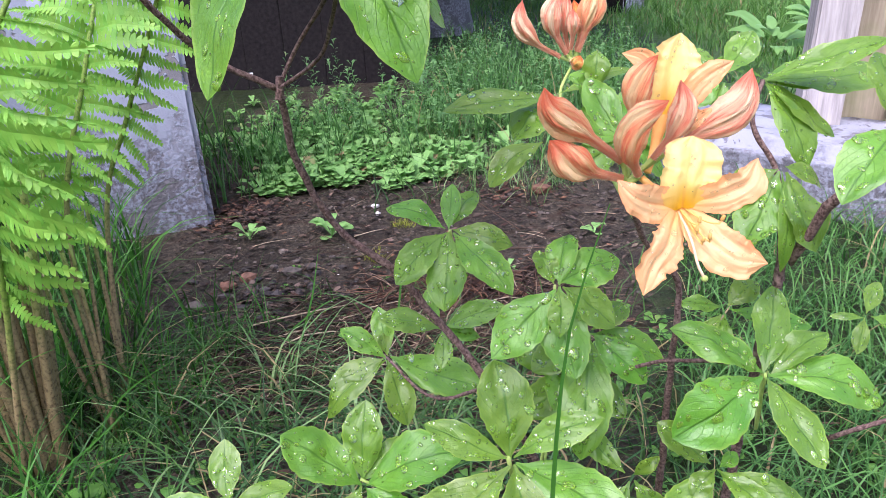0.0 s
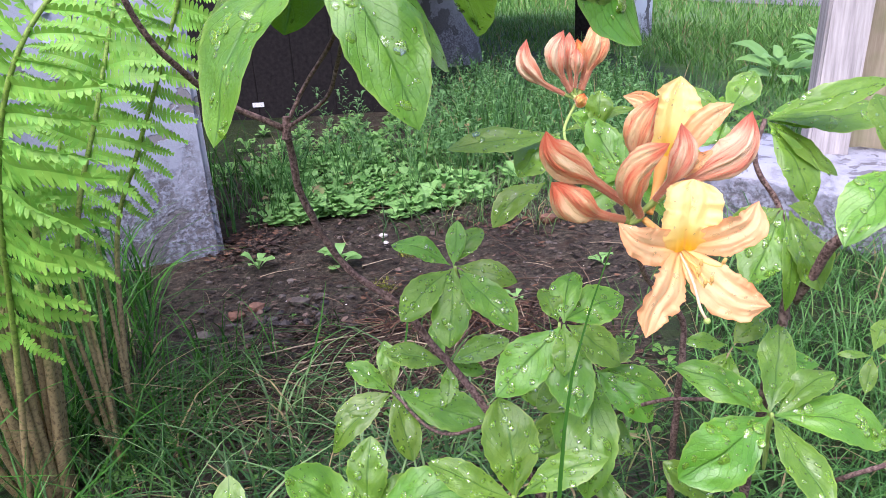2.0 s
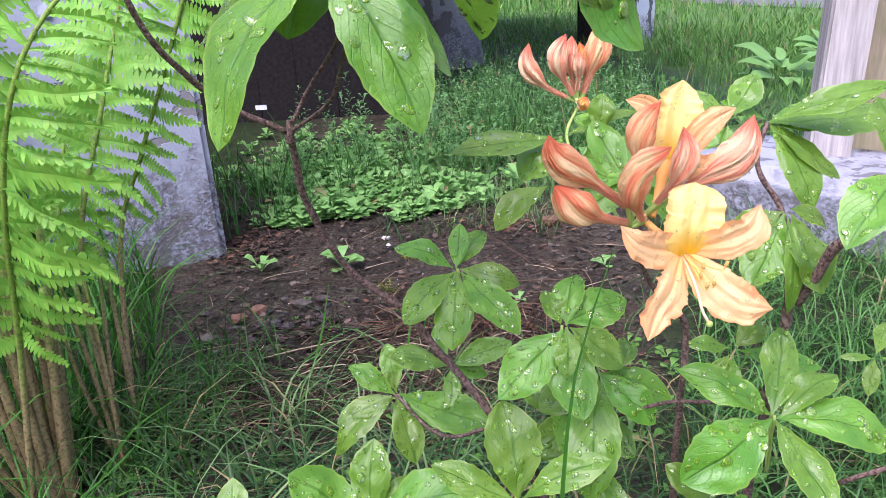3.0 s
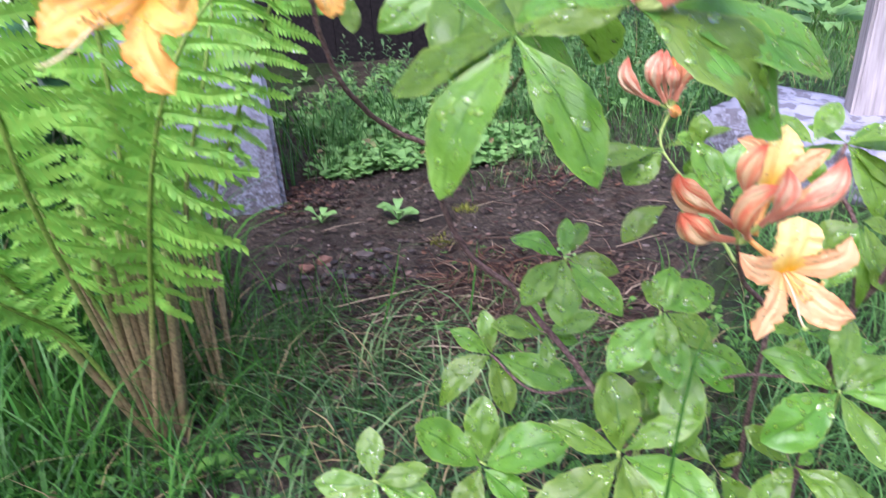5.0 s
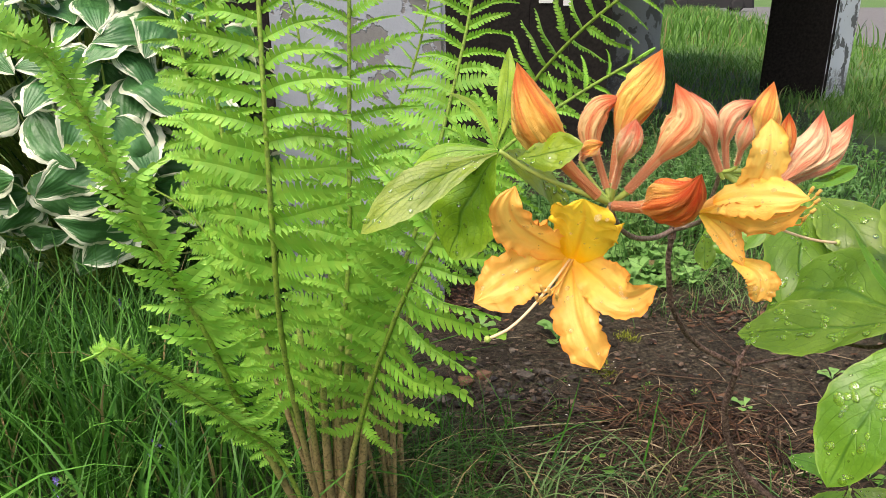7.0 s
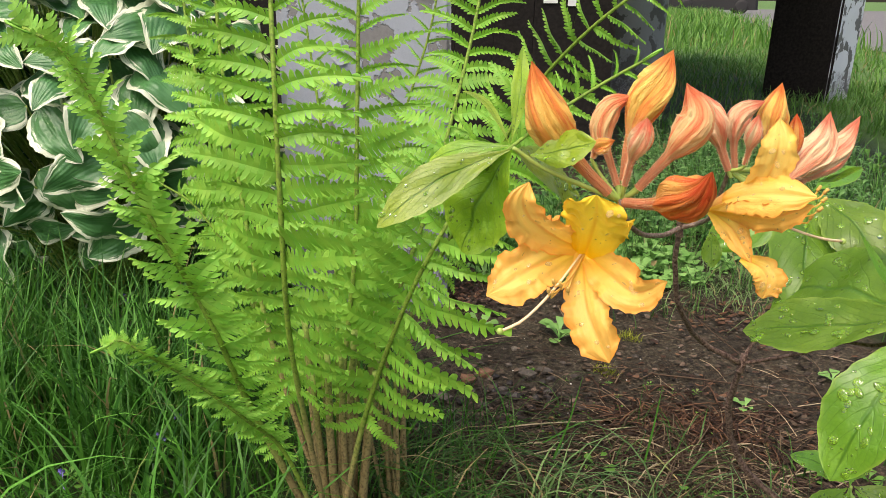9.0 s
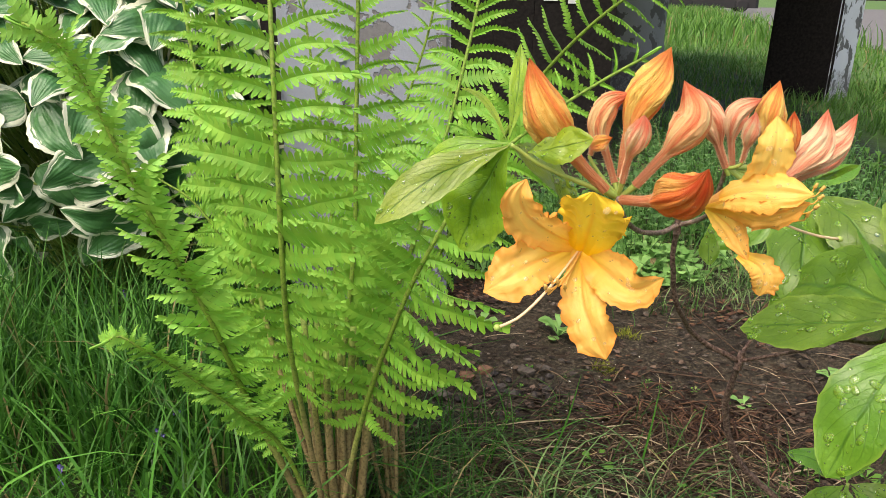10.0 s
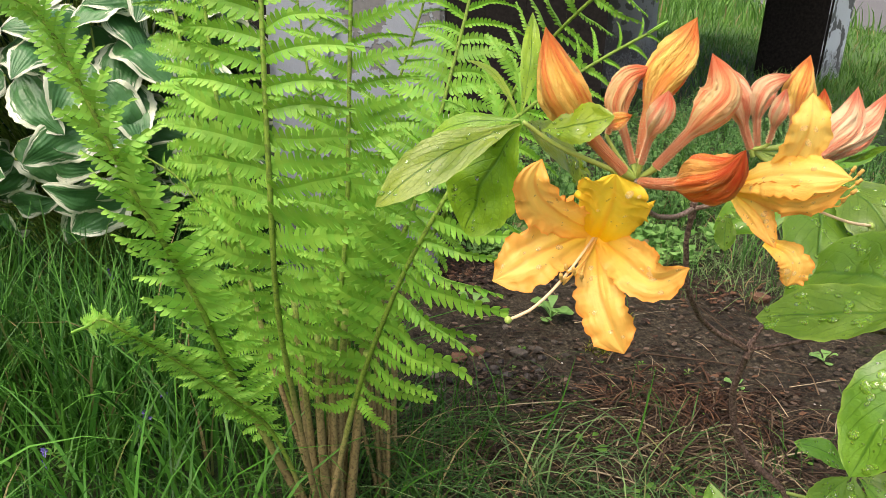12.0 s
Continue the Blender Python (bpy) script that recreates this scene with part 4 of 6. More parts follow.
branch([(0.300, 1.120, 0.100), (0.170, 1.130, 0.120), (0.090, 1.111, 0.186)], 0.0018, 0.0013, stalk)
branch([(0.436, 1.100, 0.329), (0.430, 1.085, 0.250), (0.420, 1.062, 0.303)], 0.0013, 0.0011, stalk)
branch([(0.300, 1.120, 0.120), (0.315, 1.140, 0.240), (0.312, 1.110, 0.339)], 0.0012, 0.0010, stalk)
branch([(0.300, 1.120, 0.120), (0.310, 1.140, 0.200), (0.338, 1.140, 0.289)], 0.0016, 0.0013, stalk)
# leaf whorls
whorl((0.251, 1.171, 0.354), [(0.209, 1.180, 0.368, 0.42), (0.254, 1.189, 0.380, 0.42), (0.271, 1.201, 0.369, 0.42), (0.292, 1.165, 0.343, 0.42), (0.288, 1.126, 0.326, 0.42), (0.215, 1.141, 0.330, 0.42), (0.245, 1.141, 0.309, 0.50)])
whorl((0.191, 1.260, 0.205), [(0.138, 1.240, 0.160, 0.34), (0.140, 1.250, 0.185, 0.40), (0.151, 1.275, 0.227, 0.42), (0.184, 1.280, 0.226, 0.42), (0.271, 1.250, 0.178, 0.42), (0.207, 1.230, 0.156, 0.42), (0.184, 1.290, 0.239, 0.42)])
whorl((0.281, 1.072, 0.243), [(0.274, 1.102, 0.295, 0.55), (0.335, 1.072, 0.271, 0.34), (0.348, 1.042, 0.215, 0.45), (0.293, 1.022, 0.208, 0.50), (0.213, 1.032, 0.198, 0.45), (0.230, 1.082, 0.265, 0.36)])
whorl((0.179, 1.142, 0.171), [(0.125, 1.142, 0.217, 0.50), (0.183, 1.172, 0.223, 0.50), (0.256, 1.142, 0.196, 0.50), (0.216, 1.112, 0.148, 0.50), (0.156, 1.112, 0.143, 0.55), (0.218, 1.167, 0.190, 0.42)])
whorl((0.092, 1.111, 0.185), [(0.041, 1.111, 0.184, 0.45), (0.086, 1.141, 0.217, 0.50), (0.137, 1.111, 0.198, 0.42), (0.145, 1.101, 0.163, 0.50), (0.037, 1.081, 0.157, 0.45), (0.083, 1.081, 0.148, 0.40)])
whorl((0.420, 1.062, 0.302), [(0.369, 1.072, 0.328, 0.42), (0.435, 1.097, 0.339, 0.40), (0.459, 1.077, 0.318, 0.40), (0.485, 1.057, 0.284, 0.42), (0.438, 1.022, 0.270, 0.42), (0.365, 1.042, 0.278, 0.55)])
whorl((0.313, 1.110, 0.339), [(0.303, 1.130, 0.353, 0.60), (0.325, 1.140, 0.359, 0.50), (0.354, 1.130, 0.345, 0.55), (0.346, 1.100, 0.315, 0.55), (0.272, 1.090, 0.303, 0.50), (0.320, 1.080, 0.293, 0.50), (0.312, 1.090, 0.315, 0.50)])
whorl((0.336, 1.130, 0.295), [(0.370, 1.110, 0.268, 0.50), (0.312, 1.110, 0.250, 0.45), (0.299, 1.120, 0.274, 0.50), (0.386, 1.130, 0.271, 0.40), (0.366, 1.150, 0.303, 0.50), (0.324, 1.080, 0.235, 0.40)])
whorl((0.240, 1.220, 0.253), [(0.191, 1.220, 0.265, 0.50), (0.230, 1.240, 0.278, 0.40), (0.270, 1.220, 0.244, 0.45), (0.239, 1.200, 0.229, 0.45), (0.290, 1.230, 0.266, 0.40)])
whorl((0.335, 1.160, 0.253), [(0.295, 1.140, 0.225, 0.50), (0.318, 1.130, 0.208, 0.45), (0.366, 1.140, 0.221, 0.45), (0.290, 1.160, 0.262, 0.45)])
whorl((0.322, 1.180, 0.439), [(0.250, 1.170, 0.433, 0.30), (0.294, 1.170, 0.413, 0.70), (0.367, 1.170, 0.453, 0.25)])
whorl((0.301, 1.078, 0.435), [(0.272, 1.063, 0.417, 0.42)])
whorl((0.351, 1.120, 0.423), [(0.318, 1.110, 0.408, 0.50), (0.333, 1.140, 0.454, 0.50), (0.365, 1.140, 0.452, 0.55), (0.316, 1.120, 0.433, 0.55), (0.384, 1.130, 0.422, 0.50), (0.375, 1.120, 0.398, 0.50)])
whorl((0.408, 1.130, 0.452), [(0.388, 1.150, 0.467, 0.50), (0.429, 1.150, 0.474, 0.50), (0.408, 1.120, 0.427, 0.50), (0.390, 1.130, 0.437, 0.50)])
whorl((0.340, 1.160, 0.440), [(0.326, 1.160, 0.453, 0.90), (0.345, 1.170, 0.465, 0.60), (0.362, 1.160, 0.433, 0.80), (0.348, 1.150, 0.412, 0.70), (0.362, 1.150, 0.415, 0.60), (0.335, 1.160, 0.423, 0.60)])
whorl((0.433, 1.140, 0.448), [(0.406, 1.140, 0.461, 0.40), (0.485, 1.110, 0.471, 0.30), (0.456, 1.120, 0.400, 0.38), (0.474, 1.130, 0.415, 0.40), (0.404, 1.140, 0.435, 0.45), (0.487, 1.170, 0.436, 0.35), (0.516, 1.160, 0.447, 0.40)])
whorl((0.432, 1.100, 0.408), [(0.400, 1.100, 0.390, 0.50), (0.447, 1.080, 0.366, 0.55), (0.407, 1.080, 0.371, 0.50), (0.460, 1.110, 0.392, 0.40), (0.429, 1.080, 0.355, 0.20)])
whorl((0.458, 1.050, 0.441), [(0.422, 1.020, 0.415, 0.45), (0.454, 1.020, 0.421, 0.45), (0.460, 1.080, 0.470, 0.40)])
whorl((0.413, 1.110, 0.318), [(0.386, 1.110, 0.323, 0.40), (0.436, 1.120, 0.330, 0.60), (0.394, 1.100, 0.297, 0.40), (0.468, 1.110, 0.303, 0.30), (0.407, 1.090, 0.295, 0.40)])
whorl((0.394, 1.050, 0.251), [(0.378, 1.040, 0.239, 0.60), (0.409, 1.060, 0.252, 0.50), (0.365, 1.070, 0.268, 0.50), (0.417, 1.020, 0.236, 0.40), (0.360, 1.020, 0.222, 0.45), (0.448, 1.020, 0.221, 0.40)])
whorl((0.357, 1.090, 0.212), [(0.380, 1.070, 0.176, 0.50), (0.330, 1.110, 0.238, 0.40), (0.329, 1.060, 0.182, 0.50), (0.375, 1.090, 0.227, 0.40)])
whorl((0.507, 1.120, 0.303), [(0.483, 1.120, 0.304, 0.25), (0.523, 1.140, 0.316, 0.40), (0.492, 1.100, 0.288, 0.35), (0.537, 1.120, 0.290, 0.40)])
whorl((0.207, 1.020, 0.550), [(0.167, 0.986, 0.480, 0.40, -0.5, -0.3), (0.243, 0.988, 0.482, 0.35, 0.1, -0.4), (0.138, 1.072, 0.513, 0.34, 0.0, -0.3), (0.224, 1.100, 0.597, 0.46, 0.1, -0.9), (0.261, 1.000, 0.577, 0.36, 0.0, -0.5), (0.166, 1.011, 0.593, 0.14, 0.4, 0.0), (0.166, 1.125, 0.519, 0.52, 0.0, -0.2), (0.254, 1.090, 0.492, 0.42, 0.1, -0.3)])
branch([(0.196, 1.120, 0.512), (0.190, 1.150, 0.540), (0.188, 1.176, 0.568)], 0.0014, 0.0011, bark)
whorl((0.188, 1.176, 0.570), [(0.229, 1.216, 0.581, 0.28, 0.0, -0.4), (0.123, 1.150, 0.535, 0.40, 0.0, -0.2), (0.196, 1.130, 0.535, 0.42, 0.0, -0.2), (0.223, 1.118, 0.532, 0.52, 0.0, -0.3), (0.175, 1.090, 0.512, 0.40, -0.1, -0.3)])
whorl((0.235, 1.050, 0.575), [(0.272, 1.185, 0.499, 0.24, 0.2, 0.0)])
whorl((0.250, 0.950, 0.569), [(0.318, 0.968, 0.510, 0.42, 0.0, -0.2), (0.307, 0.960, 0.524, 0.48), (0.345, 0.990, 0.531, 0.30), (0.204, 0.970, 0.564, 0.45)])
branch([(0.061, 1.004, 0.602), (0.040, 0.992, 0.612), (0.025, 0.990, 0.619), (0.014, 0.985, 0.627)], 0.0014, 0.0011, stalk)
whorl((0.014, 0.985, 0.628), [(-0.041, 0.960, 0.594, 0.27, 0.10, -0.60), (-0.011, 1.000, 0.572, 0.58, -0.3, -0.8), (0.011, 1.030, 0.667, 0.14, 0.3, -0.3), (-0.024, 0.985, 0.619, 0.24, 0.2, 0.0), (0.043, 1.030, 0.596, 0.50, 0.0, -0.3), (-0.018, 1.030, 0.645, 0.07)], LEAF_YOUNG)
whorl((0.019, 0.984, 0.623), [(0.049, 0.972, 0.634, 0.50, 0.1, -0.7)], LEAF_YOUNG)
whorl((0.160, 1.070, 0.598), [(0.178, 1.060, 0.612, 0.30), (0.152, 1.080, 0.595, 0.30)])
whorl((0.117, 1.090, 0.567), [(0.118, 1.080, 0.546, 0.50), (0.135, 1.070, 0.565, 0.40)])
# flowers and buds
open_flower([(0.0630, 1.0040, 0.6010), (0.0580, 1.0000, 0.5930), (0.0520, 0.9930, 0.5870), (0.0470, 0.9860, 0.5830)], [
    ([(0.0470, 0.9860, 0.5830), (0.0350, 0.9720, 0.5920), (0.0250, 0.9620, 0.6020), (0.0220, 0.9570, 0.6110), (0.0240, 0.9580, 0.6190)], 0.0211, (-0.1, -1, 0.0), 0, (0.36, 0.6, 2.6, 0.22, 1.0)),
    ([(0.0440, 0.9860, 0.5820), (0.0280, 0.9700, 0.5790), (0.0180, 0.9620, 0.5740), (0.0080, 0.9600, 0.5670)], 0.0233, (-0.2, -1, 0.25), 0, (0.36, 0.52, 3.0, 0.25, 1.0)),
    ([(0.0470, 0.9850, 0.5830), (0.0500, 0.9660, 0.5670), (0.0550, 0.9570, 0.5560), (0.0620, 0.9550, 0.5440)], 0.0205, (-0.15, -1, 0.05), 0, (0.36, 0.62, 3.4, 0.15, 1.0)),
    ([(0.0480, 0.9850, 0.5820), (0.0590, 0.9680, 0.5790), (0.0700, 0.9570, 0.5760), (0.0810, 0.9520, 0.5840)], 0.0198, (0.1, -1, 0.25), 0, (0.36, 0.52, 2.4, 0.15, 1.0)),
    ([(0.0480, 0.9800, 0.5820), (0.0500, 0.9660, 0.5970), (0.0510, 0.9540, 0.6090), (0.0510, 0.9520, 0.6170)], 0.0283, (-0.15, -1, 0.1), 1, (0.62, 0.6, 3.6, -0.25, 0.9)),
], [(0.0350, 0.9500, 0.5740), (0.0360, 0.9520, 0.5720), (0.0430, 0.9550, 0.5730), (0.0400, 0.9550, 0.5750), (0.0370, 0.9550, 0.5760)], [(0.0370, 0.9580, 0.5740), (0.0260, 0.9460, 0.5640), (0.0170, 0.9410, 0.5600)], 1)
open_flower([(0.1000, 1.0220, 0.5940), (0.1020, 1.0180, 0.5970), (0.1050, 1.0120, 0.6010), (0.1090, 1.0040, 0.6050)], [
    ([(0.1140, 1.0040, 0.6070), (0.1200, 0.9900, 0.6200), (0.1210, 0.9850, 0.6330), (0.1210, 0.9900, 0.6440)], 0.0147, (-0.1, -1, 0.15), 1, (0.45, 0.55, 3.0, 0.25, 1.0)),
    ([(0.1020, 1.0140, 0.5990), (0.1100, 0.9940, 0.6100), (0.1200, 0.9800, 0.6150), (0.1350, 0.9720, 0.6170)], 0.0184, (0, -0.85, 0.55), 1, (0.22, 0.6, 3.0, -0.15, 0.8)),
    ([(0.1020, 1.0120, 0.5980), (0.1130, 0.9920, 0.6030), (0.1220, 0.9800, 0.6050), (0.1350, 0.9740, 0.6130)], 0.0145, (0.1, -1, -0.1), 0, (0.25, 0.55, 3.0, 0.1, 0.9)),
    ([(0.1030, 1.0160, 0.5970), (0.1110, 1.0000, 0.5930), (0.1160, 0.9920, 0.5860), (0.1190, 0.9900, 0.5810)], 0.0116, (-0.1, -1, 0.0), 0, (0.4, 0.45, 2.4, 0.1, 0.8)),
    ([(0.1150, 0.9920, 0.5830), (0.1230, 0.9880, 0.5800), (0.1260, 0.9850, 0.5750), (0.1250, 0.9860, 0.5670)], 0.0128, (0.2, -1, 0.1), 0, (0.3, 0.6, 3.2, 0.3, 1.2)),
], [(0.1370, 0.9800, 0.6160), (0.1390, 0.9800, 0.6150), (0.1380, 0.9780, 0.6120), (0.1370, 0.9780, 0.6080), (0.1360, 0.9800, 0.6040)], [(0.1300, 0.9850, 0.6000), (0.1470, 1.0000, 0.5920), (0.1610, 1.0140, 0.5870)], 2)
flower_bud([(0.0560, 1.0000, 0.6060), (0.0450, 0.9960, 0.6170), (0.0330, 0.9900, 0.6320), (0.0260, 0.9860, 0.6460), (0.0200, 0.9850, 0.6640)], 0.0192, 0, 0.34, 1.3)
flower_bud([(0.0480, 1.0020, 0.6210), (0.0490, 1.0020, 0.6240), (0.0530, 1.0010, 0.6280), (0.0570, 1.0000, 0.6300)], 0.0074, 0, 0.15, 1.6)
flower_bud([(0.0600, 1.0060, 0.6080), (0.0560, 1.0100, 0.6180), (0.0510, 1.0120, 0.6320), (0.0540, 1.0130, 0.6430), (0.0630, 1.0140, 0.6480)], 0.0117, 3, 0.34, 2)
flower_bud([(0.0630, 1.0080, 0.6100), (0.0640, 1.0120, 0.6270), (0.0680, 1.0150, 0.6430), (0.0750, 1.0170, 0.6570), (0.0790, 1.0180, 0.6680)], 0.0190, 0, 0.34, 1.7)
flower_bud([(0.0630, 1.0000, 0.6100), (0.0650, 0.9960, 0.6230), (0.0680, 0.9920, 0.6330), (0.0690, 0.9900, 0.6420)], 0.0099, 1, 0.38, 2.2)
flower_bud([(0.0690, 1.0000, 0.6090), (0.0760, 0.9980, 0.6190), (0.0850, 0.9960, 0.6320), (0.0900, 0.9960, 0.6430), (0.0840, 0.9970, 0.6560)], 0.0161, 3, 0.36, 1.5)
flower_bud([(0.0640, 1.0000, 0.6020), (0.0730, 0.9850, 0.6060), (0.0820, 0.9600, 0.6150), (0.0880, 0.9440, 0.6230), (0.0900, 0.9370, 0.6320)], 0.0172, 2, 0.36, 1.9)
flower_bud([(0.1110, 1.0300, 0.6130), (0.1070, 1.0300, 0.6220), (0.1020, 1.0300, 0.6350), (0.0940, 1.0300, 0.6490)], 0.0129, 1, 0.3, 1.5)
flower_bud([(0.1140, 1.0320, 0.6140), (0.1120, 1.0340, 0.6280), (0.1140, 1.0360, 0.6390), (0.1240, 1.0380, 0.6450)], 0.0109, 1, 0.32, 1.7)
flower_bud([(0.1280, 1.0360, 0.6160), (0.1290, 1.0380, 0.6260), (0.1290, 1.0400, 0.6380), (0.1310, 1.0420, 0.6530)], 0.0135, 0, 0.25, 1.6)
flower_bud([(0.1170, 1.0260, 0.6170), (0.1180, 1.0240, 0.6270), (0.1190, 1.0220, 0.6410)], 0.0076, 1, 0.3, 1.7)
flower_bud([(0.1370, 1.0400, 0.6100), (0.1400, 1.0420, 0.6210), (0.1400, 1.0440, 0.6390)], 0.0079, 2, 0.25, 2)
flower_bud([(0.1320, 1.0340, 0.6020), (0.1450, 1.0450, 0.6110), (0.1560, 1.0560, 0.6220), (0.1600, 1.0640, 0.6380)], 0.0157, 1, 0.26, 1.5)
flower_bud([(0.1380, 1.0400, 0.6020), (0.1590, 1.0600, 0.6100), (0.1720, 1.0750, 0.6210), (0.1790, 1.0810, 0.6340)], 0.0141, 1, 0.3, 1.6)
open_flower([(0.3430, 1.0500, 0.4220), (0.3480, 1.0440, 0.4180), (0.3500, 1.0300, 0.4190), (0.3510, 1.0200, 0.4200)], [
    ([(0.3520, 1.0200, 0.4190), (0.3390, 1.0100, 0.4230), (0.3280, 1.0040, 0.4290), (0.3210, 1.0060, 0.4360)], 0.0167, (0, -1, 0.15), 0, (0.38, 0.45, 2.2, 0.15, 0.7)),
    ([(0.3510, 1.0200, 0.4180), (0.3430, 1.0040, 0.4080), (0.3350, 0.9960, 0.4010), (0.3310, 0.9940, 0.3890)], 0.0182, (0.1, -1, 0.0), 0, (0.36, 0.52, 2.4, 0.12, 0.7)),
    ([(0.3530, 1.0190, 0.4180), (0.3600, 1.0040, 0.4090), (0.3700, 0.9980, 0.4020), (0.3840, 1.0000, 0.3980)], 0.0192, (0.1, -1, 0.15), 0, (0.36, 0.5, 2.4, 0.12, 0.7)),
    ([(0.3530, 1.0200, 0.4200), (0.3630, 1.0100, 0.4250), (0.3740, 1.0060, 0.4320), (0.3790, 1.0100, 0.4410)], 0.0167, (0, -1, 0.1), 0, (0.34, 0.56, 2.4, 0.15, 0.7)),
    ([(0.3520, 1.0170, 0.4180), (0.3510, 1.0120, 0.4290), (0.3530, 1.0140, 0.4380), (0.3550, 1.0200, 0.4490)], 0.0246, (0, -1, 0.0), 1, (0.58, 0.6, 4.5, 0.15, 0.5)),
], [(0.3530, 1.0000, 0.4130), (0.3550, 0.9980, 0.4090), (0.3580, 0.9980, 0.4100), (0.3620, 1.0000, 0.4170), (0.3540, 1.0020, 0.4160)], [(0.3520, 1.0040, 0.4100), (0.3540, 0.9980, 0.4000), (0.3570, 0.9970, 0.3940)], 0)
open_flower([(0.3460, 1.0520, 0.4240), (0.3500, 1.0580, 0.4320), (0.3530, 1.0620, 0.4420), (0.3550, 1.0640, 0.4480)], [
    ([(0.3560, 1.0640, 0.4440), (0.3560, 1.0620, 0.4610), (0.3590, 1.0640, 0.4730), (0.3620, 1.0680, 0.4850)], 0.0232, (-0.1, -1, 0.0), 1, (0.45, 0.55, 2.8, 0.3, 0.8)),
    ([(0.3540, 1.0660, 0.4490), (0.3510, 1.0680, 0.4640), (0.3450, 1.0680, 0.4740), (0.3360, 1.0700, 0.4770)], 0.0117, (0, -1, 0.2), 0, (0.5, 0.55, 2.2, 0.2, 0.7)),
    ([(0.3570, 1.0620, 0.4440), (0.3630, 1.0560, 0.4570), (0.3710, 1.0540, 0.4670), (0.3830, 1.0560, 0.4730)], 0.0129, (0, -1, 0.2), 0, (0.45, 0.55, 2.4, 0.15, 0.7)),
    ([(0.3570, 1.0620, 0.4410), (0.3640, 1.0500, 0.4470), (0.3690, 1.0480, 0.4510), (0.3720, 1.0480, 0.4540)], 0.0129, (0, -1, 0.1), 0, (0.45, 0.55, 2.4, 0.15, 0.7)),
], [(0.3630, 1.0560, 0.4480), (0.3650, 1.0560, 0.4490)], [(0.3630, 1.0540, 0.4510), (0.3670, 1.0540, 0.4520)], 0)
flower_bud([(0.3330, 1.0500, 0.4310), (0.3180, 1.0470, 0.4430), (0.3050, 1.0450, 0.4530), (0.2980, 1.0430, 0.4600), (0.2960, 1.0420, 0.4680)], 0.0159, 3, 0.36, 1.9)
flower_bud([(0.3330, 1.0480, 0.4230), (0.3190, 1.0440, 0.4280), (0.3070, 1.0410, 0.4350), (0.2980, 1.0400, 0.4450)], 0.0155, 3, 0.34, 2.2)
flower_bud([(0.3420, 1.0580, 0.4380), (0.3410, 1.0600, 0.4560), (0.3440, 1.0600, 0.4690), (0.3500, 1.0600, 0.4770)], 0.0131, 3, 0.25, 1.9)
flower_bud([(0.3400, 1.0460, 0.4250), (0.3340, 1.0400, 0.4390), (0.3360, 1.0370, 0.4520), (0.3490, 1.0360, 0.4610)], 0.0150, 3, 0.16, 2.2)
flower_bud([(0.3470, 1.0480, 0.4320), (0.3540, 1.0440, 0.4440), (0.3580, 1.0430, 0.4560), (0.3560, 1.0440, 0.4680)], 0.0121, 1, 0.28, 1.7)
flower_bud([(0.3530, 1.0520, 0.4330), (0.3680, 1.0500, 0.4420), (0.3840, 1.0500, 0.4540), (0.3900, 1.0520, 0.4700)], 0.0170, 1, 0.28, 1.7)
flower_bud([(0.3360, 1.2560, 0.4500), (0.3190, 1.2560, 0.4600), (0.3080, 1.2560, 0.4750), (0.3090, 1.2560, 0.4900)], 0.0134, 1, 0.34, 1.8)
flower_bud([(0.3400, 1.2540, 0.4520), (0.3310, 1.2520, 0.4690), (0.3290, 1.2520, 0.4820), (0.3350, 1.2540, 0.4950)], 0.0144, 1, 0.3, 1.7)
flower_bud([(0.3420, 1.2560, 0.4530), (0.3390, 1.2580, 0.4710), (0.3400, 1.2600, 0.4930)], 0.0114, 1, 0.34, 1.9)
flower_bud([(0.3430, 1.2520, 0.4550), (0.3440, 1.2500, 0.4690), (0.3430, 1.2500, 0.4830)], 0.0096, 1, 0.34, 2)
flower_bud([(0.3470, 1.2560, 0.4540), (0.3500, 1.2600, 0.4660), (0.3460, 1.2620, 0.4880)], 0.0098, 0, 0.4, 1.7)
flower_bud([(0.3480, 1.2540, 0.4530), (0.3530, 1.2540, 0.4670), (0.3570, 1.2540, 0.4820), (0.3580, 1.2560, 0.5010)], 0.0176, 3, 0.3, 1.9)
flower_bud([(0.3420, 1.2460, 0.4490), (0.3450, 1.2440, 0.4450), (0.3480, 1.2420, 0.4520)], 0.0097, 0, 0.3, 2)
flower_bud([(0.2490, 0.9500, 0.5720), (0.2371, 0.9500, 0.5950), (0.2310, 0.9500, 0.6120)], 0.0147, 2)
flower_bud([(0.2520, 0.9500, 0.5730), (0.2562, 0.9500, 0.5960), (0.2560, 0.9500, 0.6130)], 0.0163, 1)
flower_bud([(0.2550, 0.9500, 0.5720), (0.2664, 0.9555, 0.5923), (0.2720, 0.9600, 0.6070)], 0.0152, 0)
flower_bud([(0.2580, 0.9500, 0.5700), (0.2826, 0.9500, 0.5820), (0.2990, 0.9500, 0.5900)], 0.0164, 2)
flower_bud([(0.2540, 0.9500, 0.5730), (0.2752, 0.9610, 0.5905), (0.2890, 0.9700, 0.6030)], 0.0156, 1)


# ---- the fern ----
fern = anchor("ostrich_fern", (-0.237, 1.40, 0.0), "bright green fern with brown stalks in a vase-shaped clump", "fern")


